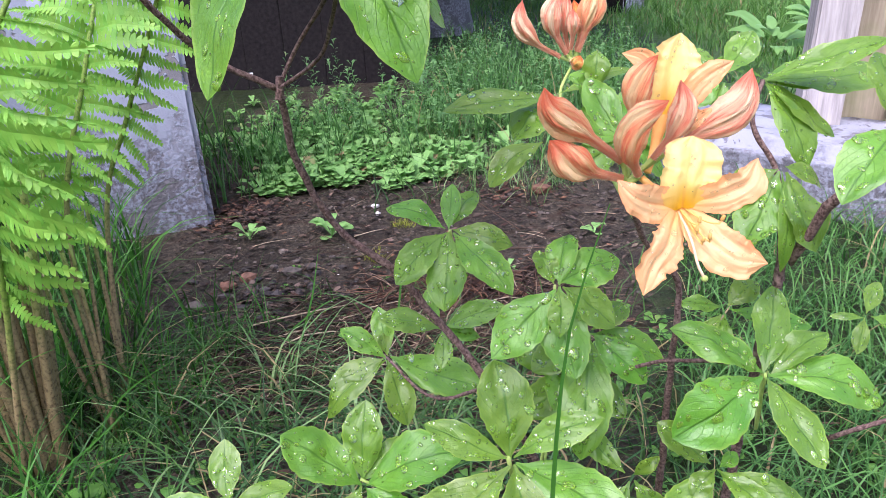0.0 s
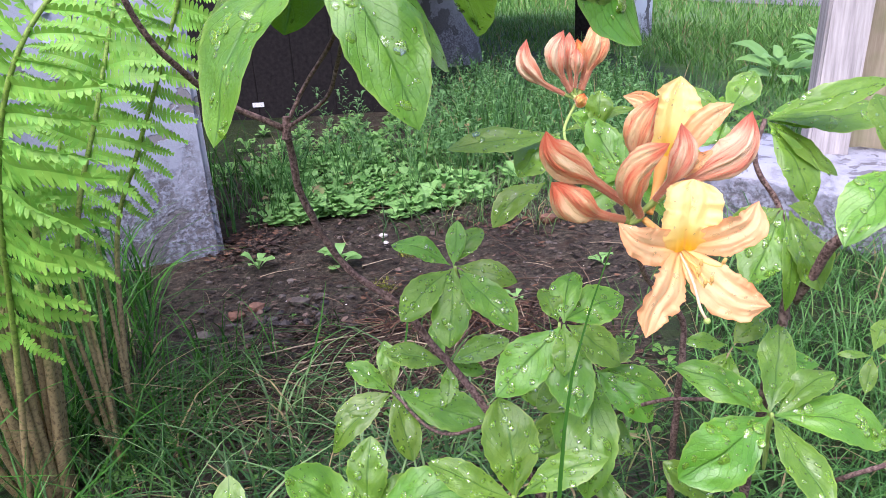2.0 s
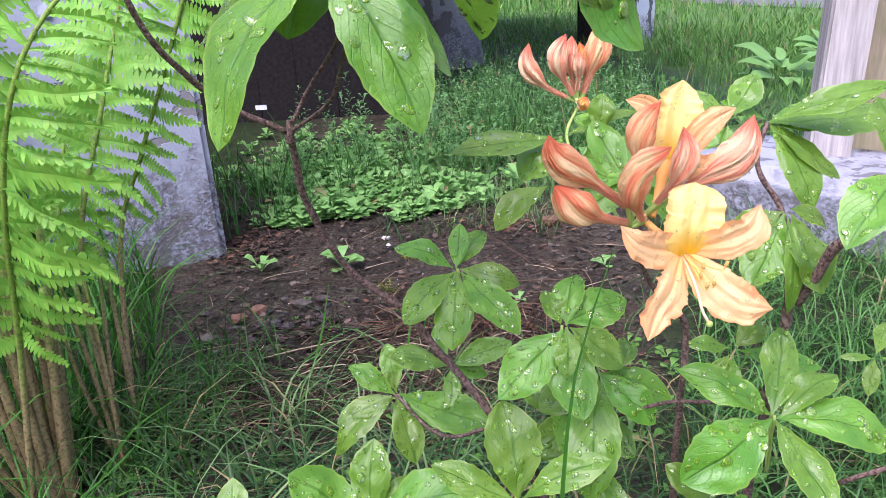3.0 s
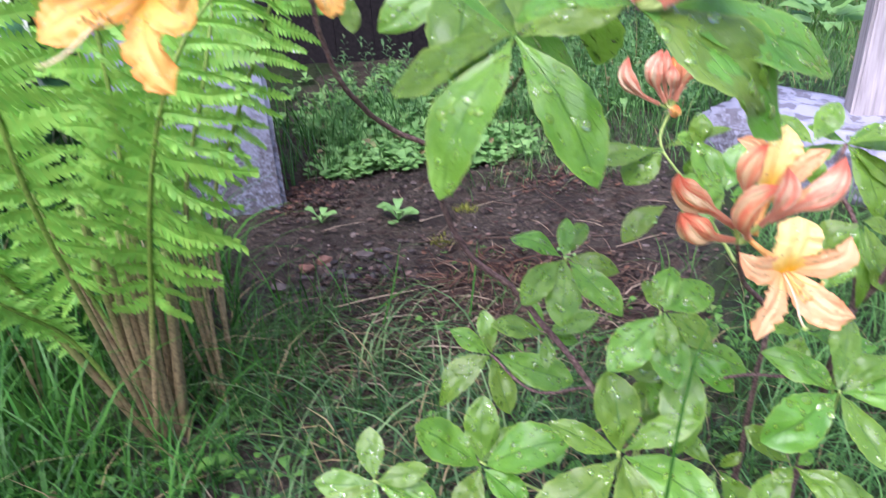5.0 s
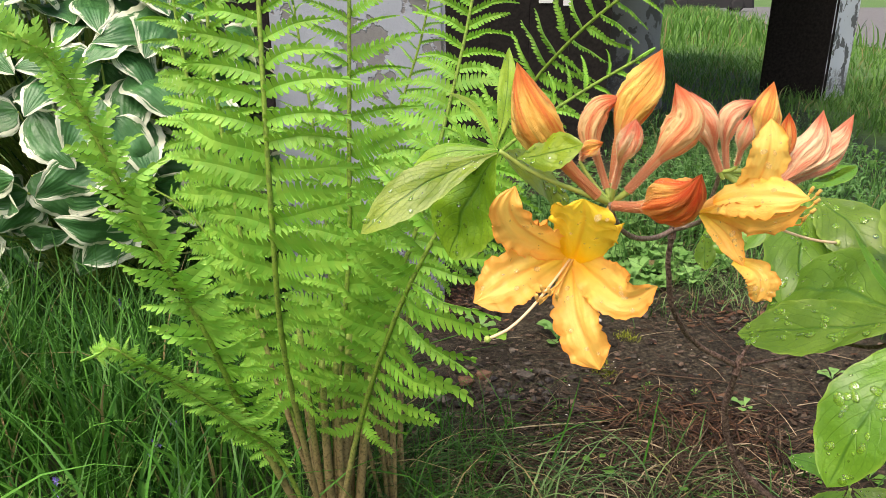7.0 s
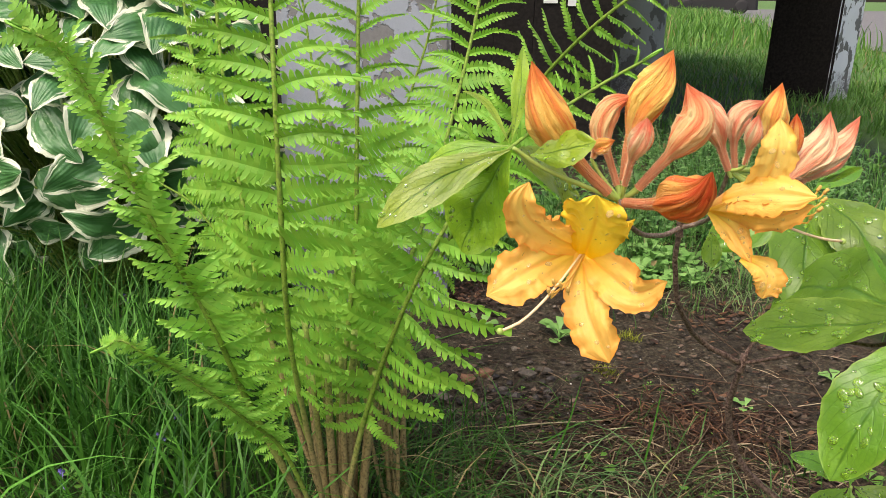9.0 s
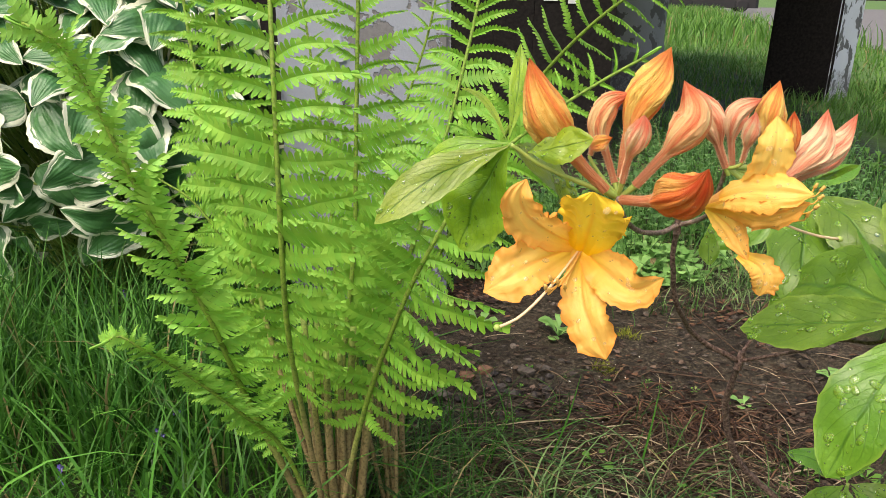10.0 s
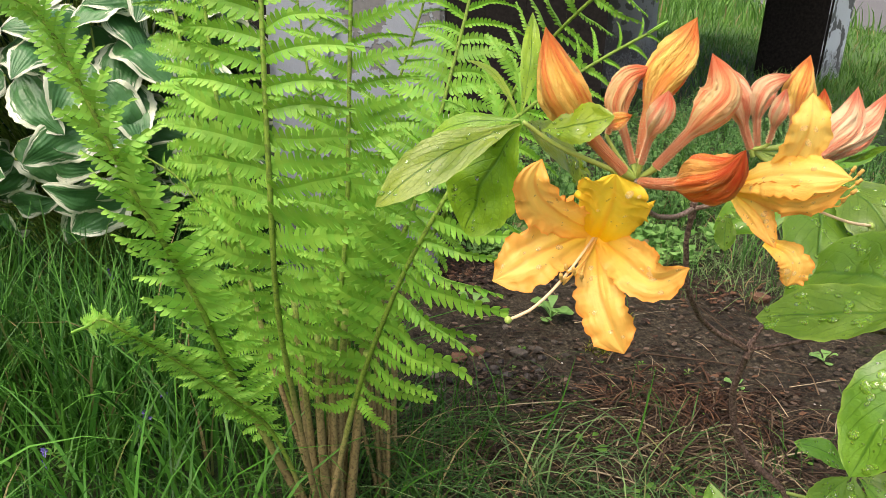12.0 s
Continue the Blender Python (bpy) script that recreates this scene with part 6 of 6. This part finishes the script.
blades("near_lawn", scatter(15000, 1.42, 4.2, 3.0, 7.5, 27, lambda x, y: x > 1.55 + 0.15 * noise.noise(Vector((y * 2, 3.0, 0.0)))), (0.05, 0.14), (0.004, 0.008), (0.3, 1.0), LAWN, "bright green wet lawn beside the porch", 4, seed=28)
blades("porch_grass", scatter(9000, 0.25, 1.75, 4.2, 9.8, 111, lambda x, y: (math.sin(x * 91.7 + y * 217.3) * 43758.5) % 1.0 < ((y - 3.9) / 5.5) ** 1.3), (0.05, 0.17), (0.004, 0.009), (0.3, 1.0), LAWN, "thin grass at the edge of the porch", 4, seed=112)
blades("lawn", scatter(16000, -1.5, 7.5, 4.6, 14.5, 17, lambda x, y: (x > 1.55 or y > 9.2 + 0.4 * noise.noise(Vector((x * 2, 0.0, 1.0)))) and x > -0.2 + 0.02 * y and x < road_edge(y) and not (1.2 < x < 1.85 and 6.3 < y < 6.95)), (0.07, 0.22), (0.006, 0.013), (0.3, 0.9), LAWN, "light green rough lawn beyond the porch", 4, seed=18)

blades("bank_grass", scatter(11000, -3.0, 5.5, 12.0, 42.0, 91, lambda x, y: x < road_edge(y) + 0.1), (0.22, 0.55), (0.018, 0.036), (0.2, 0.7), LAWN, "tall rough grass along the road", 4, seed=92)


def rosette(V, F, U, x, y, size, count, q, tall=0.35):
    """Adds a low weed of rounded leaves to the lists."""
    z = hill(x, y)
    for i in range(count):
        a = 6.283 * i / count + q.uniform(-0.4, 0.4)
        r = size * q.uniform(0.55, 1.0)
        up = q.uniform(0.15, tall + 0.4) * r
        w = r * q.uniform(0.25, 0.36)
        d = Vector((math.cos(a), math.sin(a), 0))
        s = Vector((-math.sin(a), math.cos(a), 0))
        c = Vector((x, y, z + 0.002))
        o = len(V)
        prof = ((0.0, 0.10), (0.30, 0.24), (0.58, 0.92), (0.84, 1.0), (1.0, 0.42))
        for t, k in prof:
            m = c + d * (r * t) + Vector((0, 0, up * math.sin(t * 2.0)))
            V += [m - s * (w * k) + Vector((0, 0, 0.12 * w * k)), m - Vector((0, 0, 0.0)), m + s * (w * k) + Vector((0, 0, 0.12 * w * k))]
            U += [(t, 0), (t, 0.5), (t, 1)]
        F += [tuple(o + i for i in f) for f in grid_faces(5, 3)]


def weed(x, y, size, count, material, label, name="weed"):
    """A single weed, every leaf a part."""
    q = random.Random(int(x * 1000) + int(y * 7000))
    plant = anchor(name, (x, y, hill(x, y)), label, "weed", "weeds in the bed")
    V, F, U = [], [], []
    rosette(V, F, U, x, y, size, count, q, 0.7)
    for i in range(count):
        o = 15 * i
        part("leaf", mesh_of("leaf", V[o:o + 15], grid_faces(5, 3), material, U[o:o + 15]), plant)


def build_weeds():
    q = random.Random(21)
    V, F, U = [], [], []
    for _ in range(1700):
        x, y = q.gauss(-0.06, 0.22), 2.34 + abs(q.gauss(0.0, 0.62))
        thin = 0.55 * max(0.0, y - 2.9) + 0.5 * max(0.0, abs(x + 0.06) - 0.22)
        if y < 2.37 + 0.20 * noise.noise(Vector((x * 7, 0.0, 2.0))) + 0.5 * max(0.0, x - 0.06) or y > 3.8 or x < -0.27 and y < 2.75 or noise.noise(Vector((x * 9, y * 9, 7.0))) < -0.14 + 0.5 * thin:
            continue
        size, count = q.uniform(0.022, 0.050), q.randint(5, 8)
        if y < 2.48:
            weed(x, y, size, count, WEED, "small pale green weed at the edge of a patch")
        else:
            rosette(V, F, U, x, y, size, count, q, q.uniform(0.4, 1.1))
    tagged(new("weed_patch", mesh_of("weed_patch", V, F, WEED, U)), "dense patch of pale green small-leaved weeds on damp soil", "weeds", "", "stuff")
    V, F, U = [], [], []
    for _ in range(170):
        x, y = q.uniform(0.20, 1.3), q.uniform(2.9, 4.6)
        rosette(V, F, U, x, y, q.uniform(0.03, 0.06), q.randint(4, 7), q, 0.8)
    for _ in range(260):
        x, y = q.uniform(-0.35, 0.75), q.uniform(1.05, 1.75)
        if -0.3 < x < 0.15 and y > 1.45:
            continue
        rosette(V, F, U, x, y, q.uniform(0.012, 0.028), q.randint(3, 6), q, 0.6)
    for _ in range(90):
        rosette(V, F, U, q.uniform(-0.08, 0.40), q.uniform(1.66, 1.98), q.uniform(0.005, 0.012), q.randint(3, 5), q, 0.6)
    tagged(new("clover", mesh_of("clover", V, F, WEED_DARK, U)), "scattered low clover and weeds in thin grass", "weeds", "", "stuff")
    V, F, U = [], [], []
    for _ in range(300):
        x, y = q.uniform(-0.35, 0.95), q.uniform(2.75, 4.1)
        if x < 0.12 and (y > 3.3 or q.random() < 0.6):
            continue
        tall = q.uniform(0.08, 0.26)
        lean = Vector((q.uniform(-0.25, 0.25), q.uniform(-0.25, 0.25), 1.0)) * tall
        n = int(4 + tall * 45)
        for i in range(n):
            o = len(V)
            g = (i + 1) / n
            rosette(V, F, U, x, y, q.uniform(0.020, 0.042) * (1.15 - 0.6 * g), 2, q, 0.9)
            off, turn = lean * g, Matrix.Rotation(2.4 * i, 3, "Z")
            c = Vector((x, y, hill(x, y)))
            for j in range(o, len(V)):
                V[j] = c + turn @ (V[j] - c) + off
    tagged(new("tall_weeds", mesh_of("tall_weeds", V, F, WEED_SHADE, U)), "tall leafy weeds standing behind the low patch", "weeds", "", "stuff")
    weed(-0.171, 2.123, 0.036, 6, WEED, "small weed seedling in bare soil")
    weed(0.0, 2.128, 0.052, 10, WEED, "leafy pale green weed rosette in bare soil")
    weed(0.53, 2.05, 0.030, 6, WEED, "small weed seedling in bare soil")
    weed(-0.145, 1.335, 0.030, 7, WEED_DARK, "low crinkled weed among wet grass")
    weed(-0.175, 1.305, 0.034, 7, WEED_DARK, "low crinkled weed among wet grass")
    weed(0.09, 1.70, 0.038, 7, WEED_DARK, "low weed among dry straw")
    weed(0.35, 1.92, 0.025, 6, WEED, "small weed seedling in bare soil")


build_weeds()


def build_violets():
    """Ground ivy with violet blossoms in the tall grass."""
    q = random.Random(5)
    for x, y in ((-0.565, 1.492), (-1.0, 2.0), (-0.565, 1.60), (-0.62, 1.40), (-0.92, 1.93), (-0.80, 1.72)):
        z = hill(x, y)
        iv = anchor("ground_ivy", (x, y, z), "ground ivy with small violet blossoms in grass", "weed", "ground ivy")
        top = Vector((x + q.uniform(-0.02, 0.02), y + q.uniform(-0.02, 0.02), z + 0.085))
        line, _ = smooth_line([(x, y, z - 0.004), ((x + top.x) / 2 + 0.006, y, z + 0.045), top], 8)
        v, f, u = tube(line, 0.0012, 0.0008, 6)
        part("stem", mesh_of("stem", v, f, stalk, u), iv)
        V, F, U = [], [], []
        for k in range(3):
            o = len(V)
            rosette(V, F, U, x, y, 0.020, 4, q)
            for i in range(o, len(V)):
                V[i] = V[i] + (line[2 + 2 * k] - Vector((x, y, z)))
        for o in range(0, len(V), 15):
            part("leaf", mesh_of("leaf", V[o:o + 15], grid_faces(5, 3), WEED_DARK, U[o:o + 15]), iv)
        for k in range(5):
            c = line[-1] + Vector((q.uniform(-0.011, 0.011), q.uniform(-0.011, 0.011), q.uniform(-0.03, 0.004)))
            d = Vector((q.uniform(-1, 1), -1.0, 0.3)).normalized()
            s = d.cross(Vector((0, 0, 1))).normalized()
            w = s.cross(d)
            V = [c - d * 0.006] + [c + (s * math.cos(a) + w * math.sin(a)) * (0.0045 if i % 2 else 0.0022) + d * 0.001 for i, a in enumerate(t * 0.6283 for t in range(10))]
            part("blossom", mesh_of("blossom", V, [(0, i + 1, (i + 1) % 10 + 1) for i in range(10)], PURPLE), iv)


build_violets()


def build_litter():
    q = random.Random(31)
    # straws and needles
    P = []
    def straw(x, y, length, r, ang, lift=0.0):
        z = hill(x, y) + 0.004 + q.uniform(0.0, 0.008)
        b = q.uniform(-0.25, 0.25)
        pts = [Vector((x + math.cos(ang + b * (t - 0.5)) * length * (t - 0.5), y + math.sin(ang + b * (t - 0.5)) * length * (t - 0.5), z + lift * math.sin(t * 3.14) + 0.002 * q.random())) for t in (0, 0.33, 0.66, 1)]
        P.append(tube(pts, r, r * 0.6, 4))
    for _ in range(300):
        straw(q.uniform(-0.03, 0.5), q.gauss(1.68, 0.17), q.uniform(0.03, 0.13), q.uniform(0.0005, 0.0013), q.gauss(0.2, 0.9), 0.004)
    for _ in range(170):
        straw(q.uniform(-0.25, 0.6), q.uniform(1.75, 2.5), q.uniform(0.02, 0.10), q.uniform(0.0004, 0.0011), q.uniform(0, 3.14), 0.002)
    for _ in range(260):
        straw(q.uniform(0.0, 0.5), q.gauss(1.72, 0.12), q.uniform(0.04, 0.14), q.uniform(0.0006, 0.0014), q.gauss(0.5, 0.8), 0.006)
    for _ in range(160):
        straw(q.uniform(-0.4, 0.8), q.uniform(0.95, 1.45), q.uniform(0.03, 0.12), q.uniform(0.0006, 0.0014), q.uniform(0, 3.14), 0.004)
    for _ in range(520):
        straw(q.gauss(0.20, 0.10), q.gauss(1.73, 0.055), q.uniform(0.04, 0.15), q.uniform(0.0007, 0.0017), q.gauss(0.4, 1.0), q.uniform(0.002, 0.022))
    for _ in range(330):
        straw(q.gauss(-0.09, 0.075), q.gauss(1.62, 0.05), q.uniform(0.04, 0.14), q.uniform(0.0007, 0.0018), q.gauss(0.0, 0.8), q.uniform(0.004, 0.026))
    V, F, U = merge(P)
    tagged(new("straw_litter", mesh_of("straw_litter", V, F, STRAW, U)), "dry straw and needles lying on the soil", "litter", "", "stuff")
    P.clear()
    for _ in range(420):
        straw(q.gauss(0.23, 0.07), q.gauss(1.82, 0.055), q.uniform(0.02, 0.08), q.uniform(0.0007, 0.0020), q.uniform(0, 3.14), q.uniform(0.001, 0.014))
    V, F, U = merge(P)
    tagged(new("needle_litter", mesh_of("needle_litter", V, F, RED_CHIPS, U)), "rust-brown needles heaped on the soil", "litter", "", "stuff")
    V, F, U = tube([Vector((-0.082 + 0.257 * t, 1.765 + 0.102 * t + 0.004 * math.sin(6 * t), hill(0.05, 1.81) + 0.014) ) for t in (0, 0.2, 0.4, 0.6, 0.8, 1.0)], 0.0014, 0.0010, 6)
    tagged(new("dry_stem", mesh_of("dry_stem", V, F, PALE_STRAW, U)), "long pale dry stem across dark litter", "twig")
    V, F, U = tube([Vector((0.18 + 0.31 * t, 2.005 - 0.03 * t + 0.006 * math.sin(5 * t), hill(0.18 + 0.31 * t, 2.0) + 0.010) ) for t in (0, 0.2, 0.4, 0.6, 0.8, 1.0)], 0.0018, 0.0012, 6)
    tagged(new("dry_stem", mesh_of("dry_stem", V, F, STRAW, U)), "long pale dry stem lying on bare soil", "twig")
    V, F, U = tube([Vector((0.22 + 0.16 * t, 2.45 - 0.42 * t, hill(0.3, 2.2) + 0.010 + 0.01 * t)) for t in (0, 0.25, 0.5, 0.75, 1.0)], 0.0016, 0.0010, 6)
    tagged(new("dry_stem", mesh_of("dry_stem", V, F, STRAW, U)), "thin brown stem lying across bare soil", "twig")
    # crumbs of leaf and bark
    V, F = [], []
    def crumb(x, y, r):
        z = hill(x, y) + 0.004
        k = q.randint(4, 6)
        o = len(V)
        a0 = q.random() * 6
        tilt = (q.uniform(-0.5, 0.5), q.uniform(-0.5, 0.5))
        for i in range(k):
            a = a0 + 6.283 * i / k
            dx, dy = r * q.uniform(0.5, 1.2) * math.cos(a), r * q.uniform(0.3, 0.8) * math.sin(a)
            V.append((x + dx, y + dy, z + 0.003 + tilt[0] * dx + tilt[1] * dy))
        V.append((x, y, z + 0.001 + 0.002 * q.random()))
        F.extend((o + i, o + (i + 1) % k, o + k) for i in range(k))
    for _ in range(1500):
        crumb(q.gauss(-0.08, 0.10), q.gauss(1.60, 0.085), q.uniform(0.003, 0.011))
    for _ in range(2600):
        crumb(q.uniform(-0.14, 0.46), 1.60 + 0.32 * q.random() ** 1.2, q.uniform(0.003, 0.010))
    for _ in range(420):
        crumb(q.gauss(-0.20, 0.04), q.gauss(2.27, 0.05), q.uniform(0.003, 0.009))
    for _ in range(5200):
        crumb(q.uniform(-0.35, 0.7), q.uniform(1.7, 2.6), q.choice((0.0015, 0.002, 0.003, 0.005, 0.008)))
    tagged(new("leaf_litter", mesh_of("leaf_litter", V, F, CHIPS, None, False)), "crumbled red-brown leaf and bark litter on soil", "litter", "", "stuff")
    V, F = [], []
    for _ in range(1500):
        crumb(q.gauss(0.25, 0.11), q.gauss(1.76, 0.13), q.uniform(0.002, 0.009))
    for _ in range(160):
        crumb(q.uniform(-0.3, 0.6), q.uniform(1.7, 2.5), q.uniform(0.003, 0.008))
    for _ in range(260):
        crumb(q.gauss(-0.25, 0.05), q.gauss(2.27, 0.06), q.uniform(0.004, 0.013))
    for _ in range(150):
        crumb(q.gauss(0.36, 0.10), q.gauss(2.30, 0.06), q.uniform(0.004, 0.012))
    tagged(new("red_mulch", mesh_of("red_mulch", V, F, RED_CHIPS, None, False)), "crumbled dark red bark mulch among straw", "litter", "", "stuff")
    # pebbles
    V, F = [], []
    def pebble(x, y, r, V, F):
        bm = bmesh.new()
        bmesh.ops.create_icosphere(bm, subdivisions=1, radius=1.0)
        o = len(V)
        k = (q.uniform(0.8, 1.3), q.uniform(0.7, 1.1), q.uniform(0.45, 0.75))
        z = hill(x, y) + r * k[2] * 0.45
        for v in bm.verts:
            j = 1 + 0.50 * (q.random() - 0.5)
            V.append((x + v.co.x * r * k[0] * j, y + v.co.y * r * k[1] * j, z + v.co.z * r * k[2] * j))
        for f in bm.faces:
            F.append(tuple(o + v.index for v in f.verts))
        bm.free()
    for _ in range(420):
        pebble(q.uniform(-0.35, 0.65), q.uniform(1.72, 2.45), q.choice((0.002, 0.003, 0.003, 0.004, 0.005, 0.008)), V, F)
    tagged(new("pebbles", mesh_of("pebbles", V, F, PEBBLE, None, False)), "small damp pebbles set in the soil", "pebbles", "", "stuff")
    V, F = [], []
    for _ in range(90):
        pebble(q.uniform(-0.1, 0.5), q.gauss(1.85, 0.2), q.choice((0.0012, 0.0016, 0.002, 0.0026)), V, F)
    tagged(new("white_grit", mesh_of("white_grit", V, F, PALE_STONE)), "tiny pale grains of grit on dark soil", "grit", "", "stuff")
    V, F = [], []
    for _ in range(60):
        pebble(q.gauss(-0.05, 0.07), q.gauss(1.895, 0.035), q.uniform(0.004, 0.013), V, F)
    tagged(new("soil_clods", mesh_of("soil_clods", V, F, CLOD, None, False)), "dark wet clods of earth and bark", "clods", "", "stuff")
    for x, y, r, material, label in ((-0.137, 1.952, 0.020, RED_STONE, "reddish brown stone half sunk in soil"), (-0.165, 1.925, 0.016, RED_STONE, "small reddish stone in soil"),
                                     (-0.05, 1.96, 0.022, PEBBLE, "dark grey stone in damp soil"), (-0.02, 1.985, 0.018, PEBBLE, "dark grey stone in damp soil"),
                                     (-0.20, 1.85, 0.018, PEBBLE, "dark round stone in damp soil"), (0.078, 2.284, 0.011, PALE_STONE, "pale chip of stone on soil"),
                                     (0.088, 2.235, 0.009, PALE_STONE, "pale chip of stone on soil"), (0.46, 2.30, 0.022, RED_STONE, "brown stone by the weeds"), (0.17, 1.83, 0.010, PALE_STONE, "pale chip of stone on soil")):
        V, F = [], []
        pebble(x, y, r, V, F)
        tagged(new("stone", mesh_of("stone", V, F, material, None, False)), label, "stone")


build_litter()


def long_blades():
    """Single long grass blades that stand out from the rest."""
    for pts, w, label in (([(0.290, 1.010, 0.05), (0.298, 1.0, 0.337), (0.317, 1.0, 0.428)], 0.0029, "long thin upright grass blade before the shrub"),
                          ([(-0.19, 1.42, 0.0), (-0.135, 1.43, 0.07), (-0.06, 1.44, 0.115)], 0.004, "pale bent grass blade by the fern"),
                          ([(-0.22, 1.34, 0.0), (-0.15, 1.36, 0.05), (-0.09, 1.38, 0.10)], 0.0035, "pale bent grass blade by the fern"),
                          ([(0.02, 1.66, 0.0), (0.04, 1.68, 0.06), (0.055, 1.70, 0.13)], 0.003, "upright grass blade in the bed"),
                          ([(0.16, 1.68, 0.0), (0.17, 1.70, 0.06), (0.178, 1.72, 0.12)], 0.003, "upright grass blade in the bed"),
                          ([(0.0, 1.70, 0.0), (0.06, 1.72, 0.035), (0.13, 1.76, 0.03)], 0.004, "pale bent grass blade in the bed"),
                          ([(-0.80, 1.55, 0.0), (-0.74, 1.52, 0.20), (-0.62, 1.48, 0.19)], 0.005, "broad bent blade in tall grass")):
        line, _ = smooth_line(pts, 14)
        V, U = [], []
        for i, p in enumerate(line):
            s = i / 13
            h = w * 0.5 * (1 - s ** 2.2) + 0.0002
            V += [p + Vector((-h, 0, 0)), p + Vector((0, 0.15 * h, -0.25 * h)), p + Vector((h, 0, 0))]
            U += [(s, 0), (s, 0.5), (s, 1)]
        tagged(new("grass_blade", mesh_of("grass_blade", V, grid_faces(14, 3), GRASS, U)), label, "grass", "long grass blades")


long_blades()
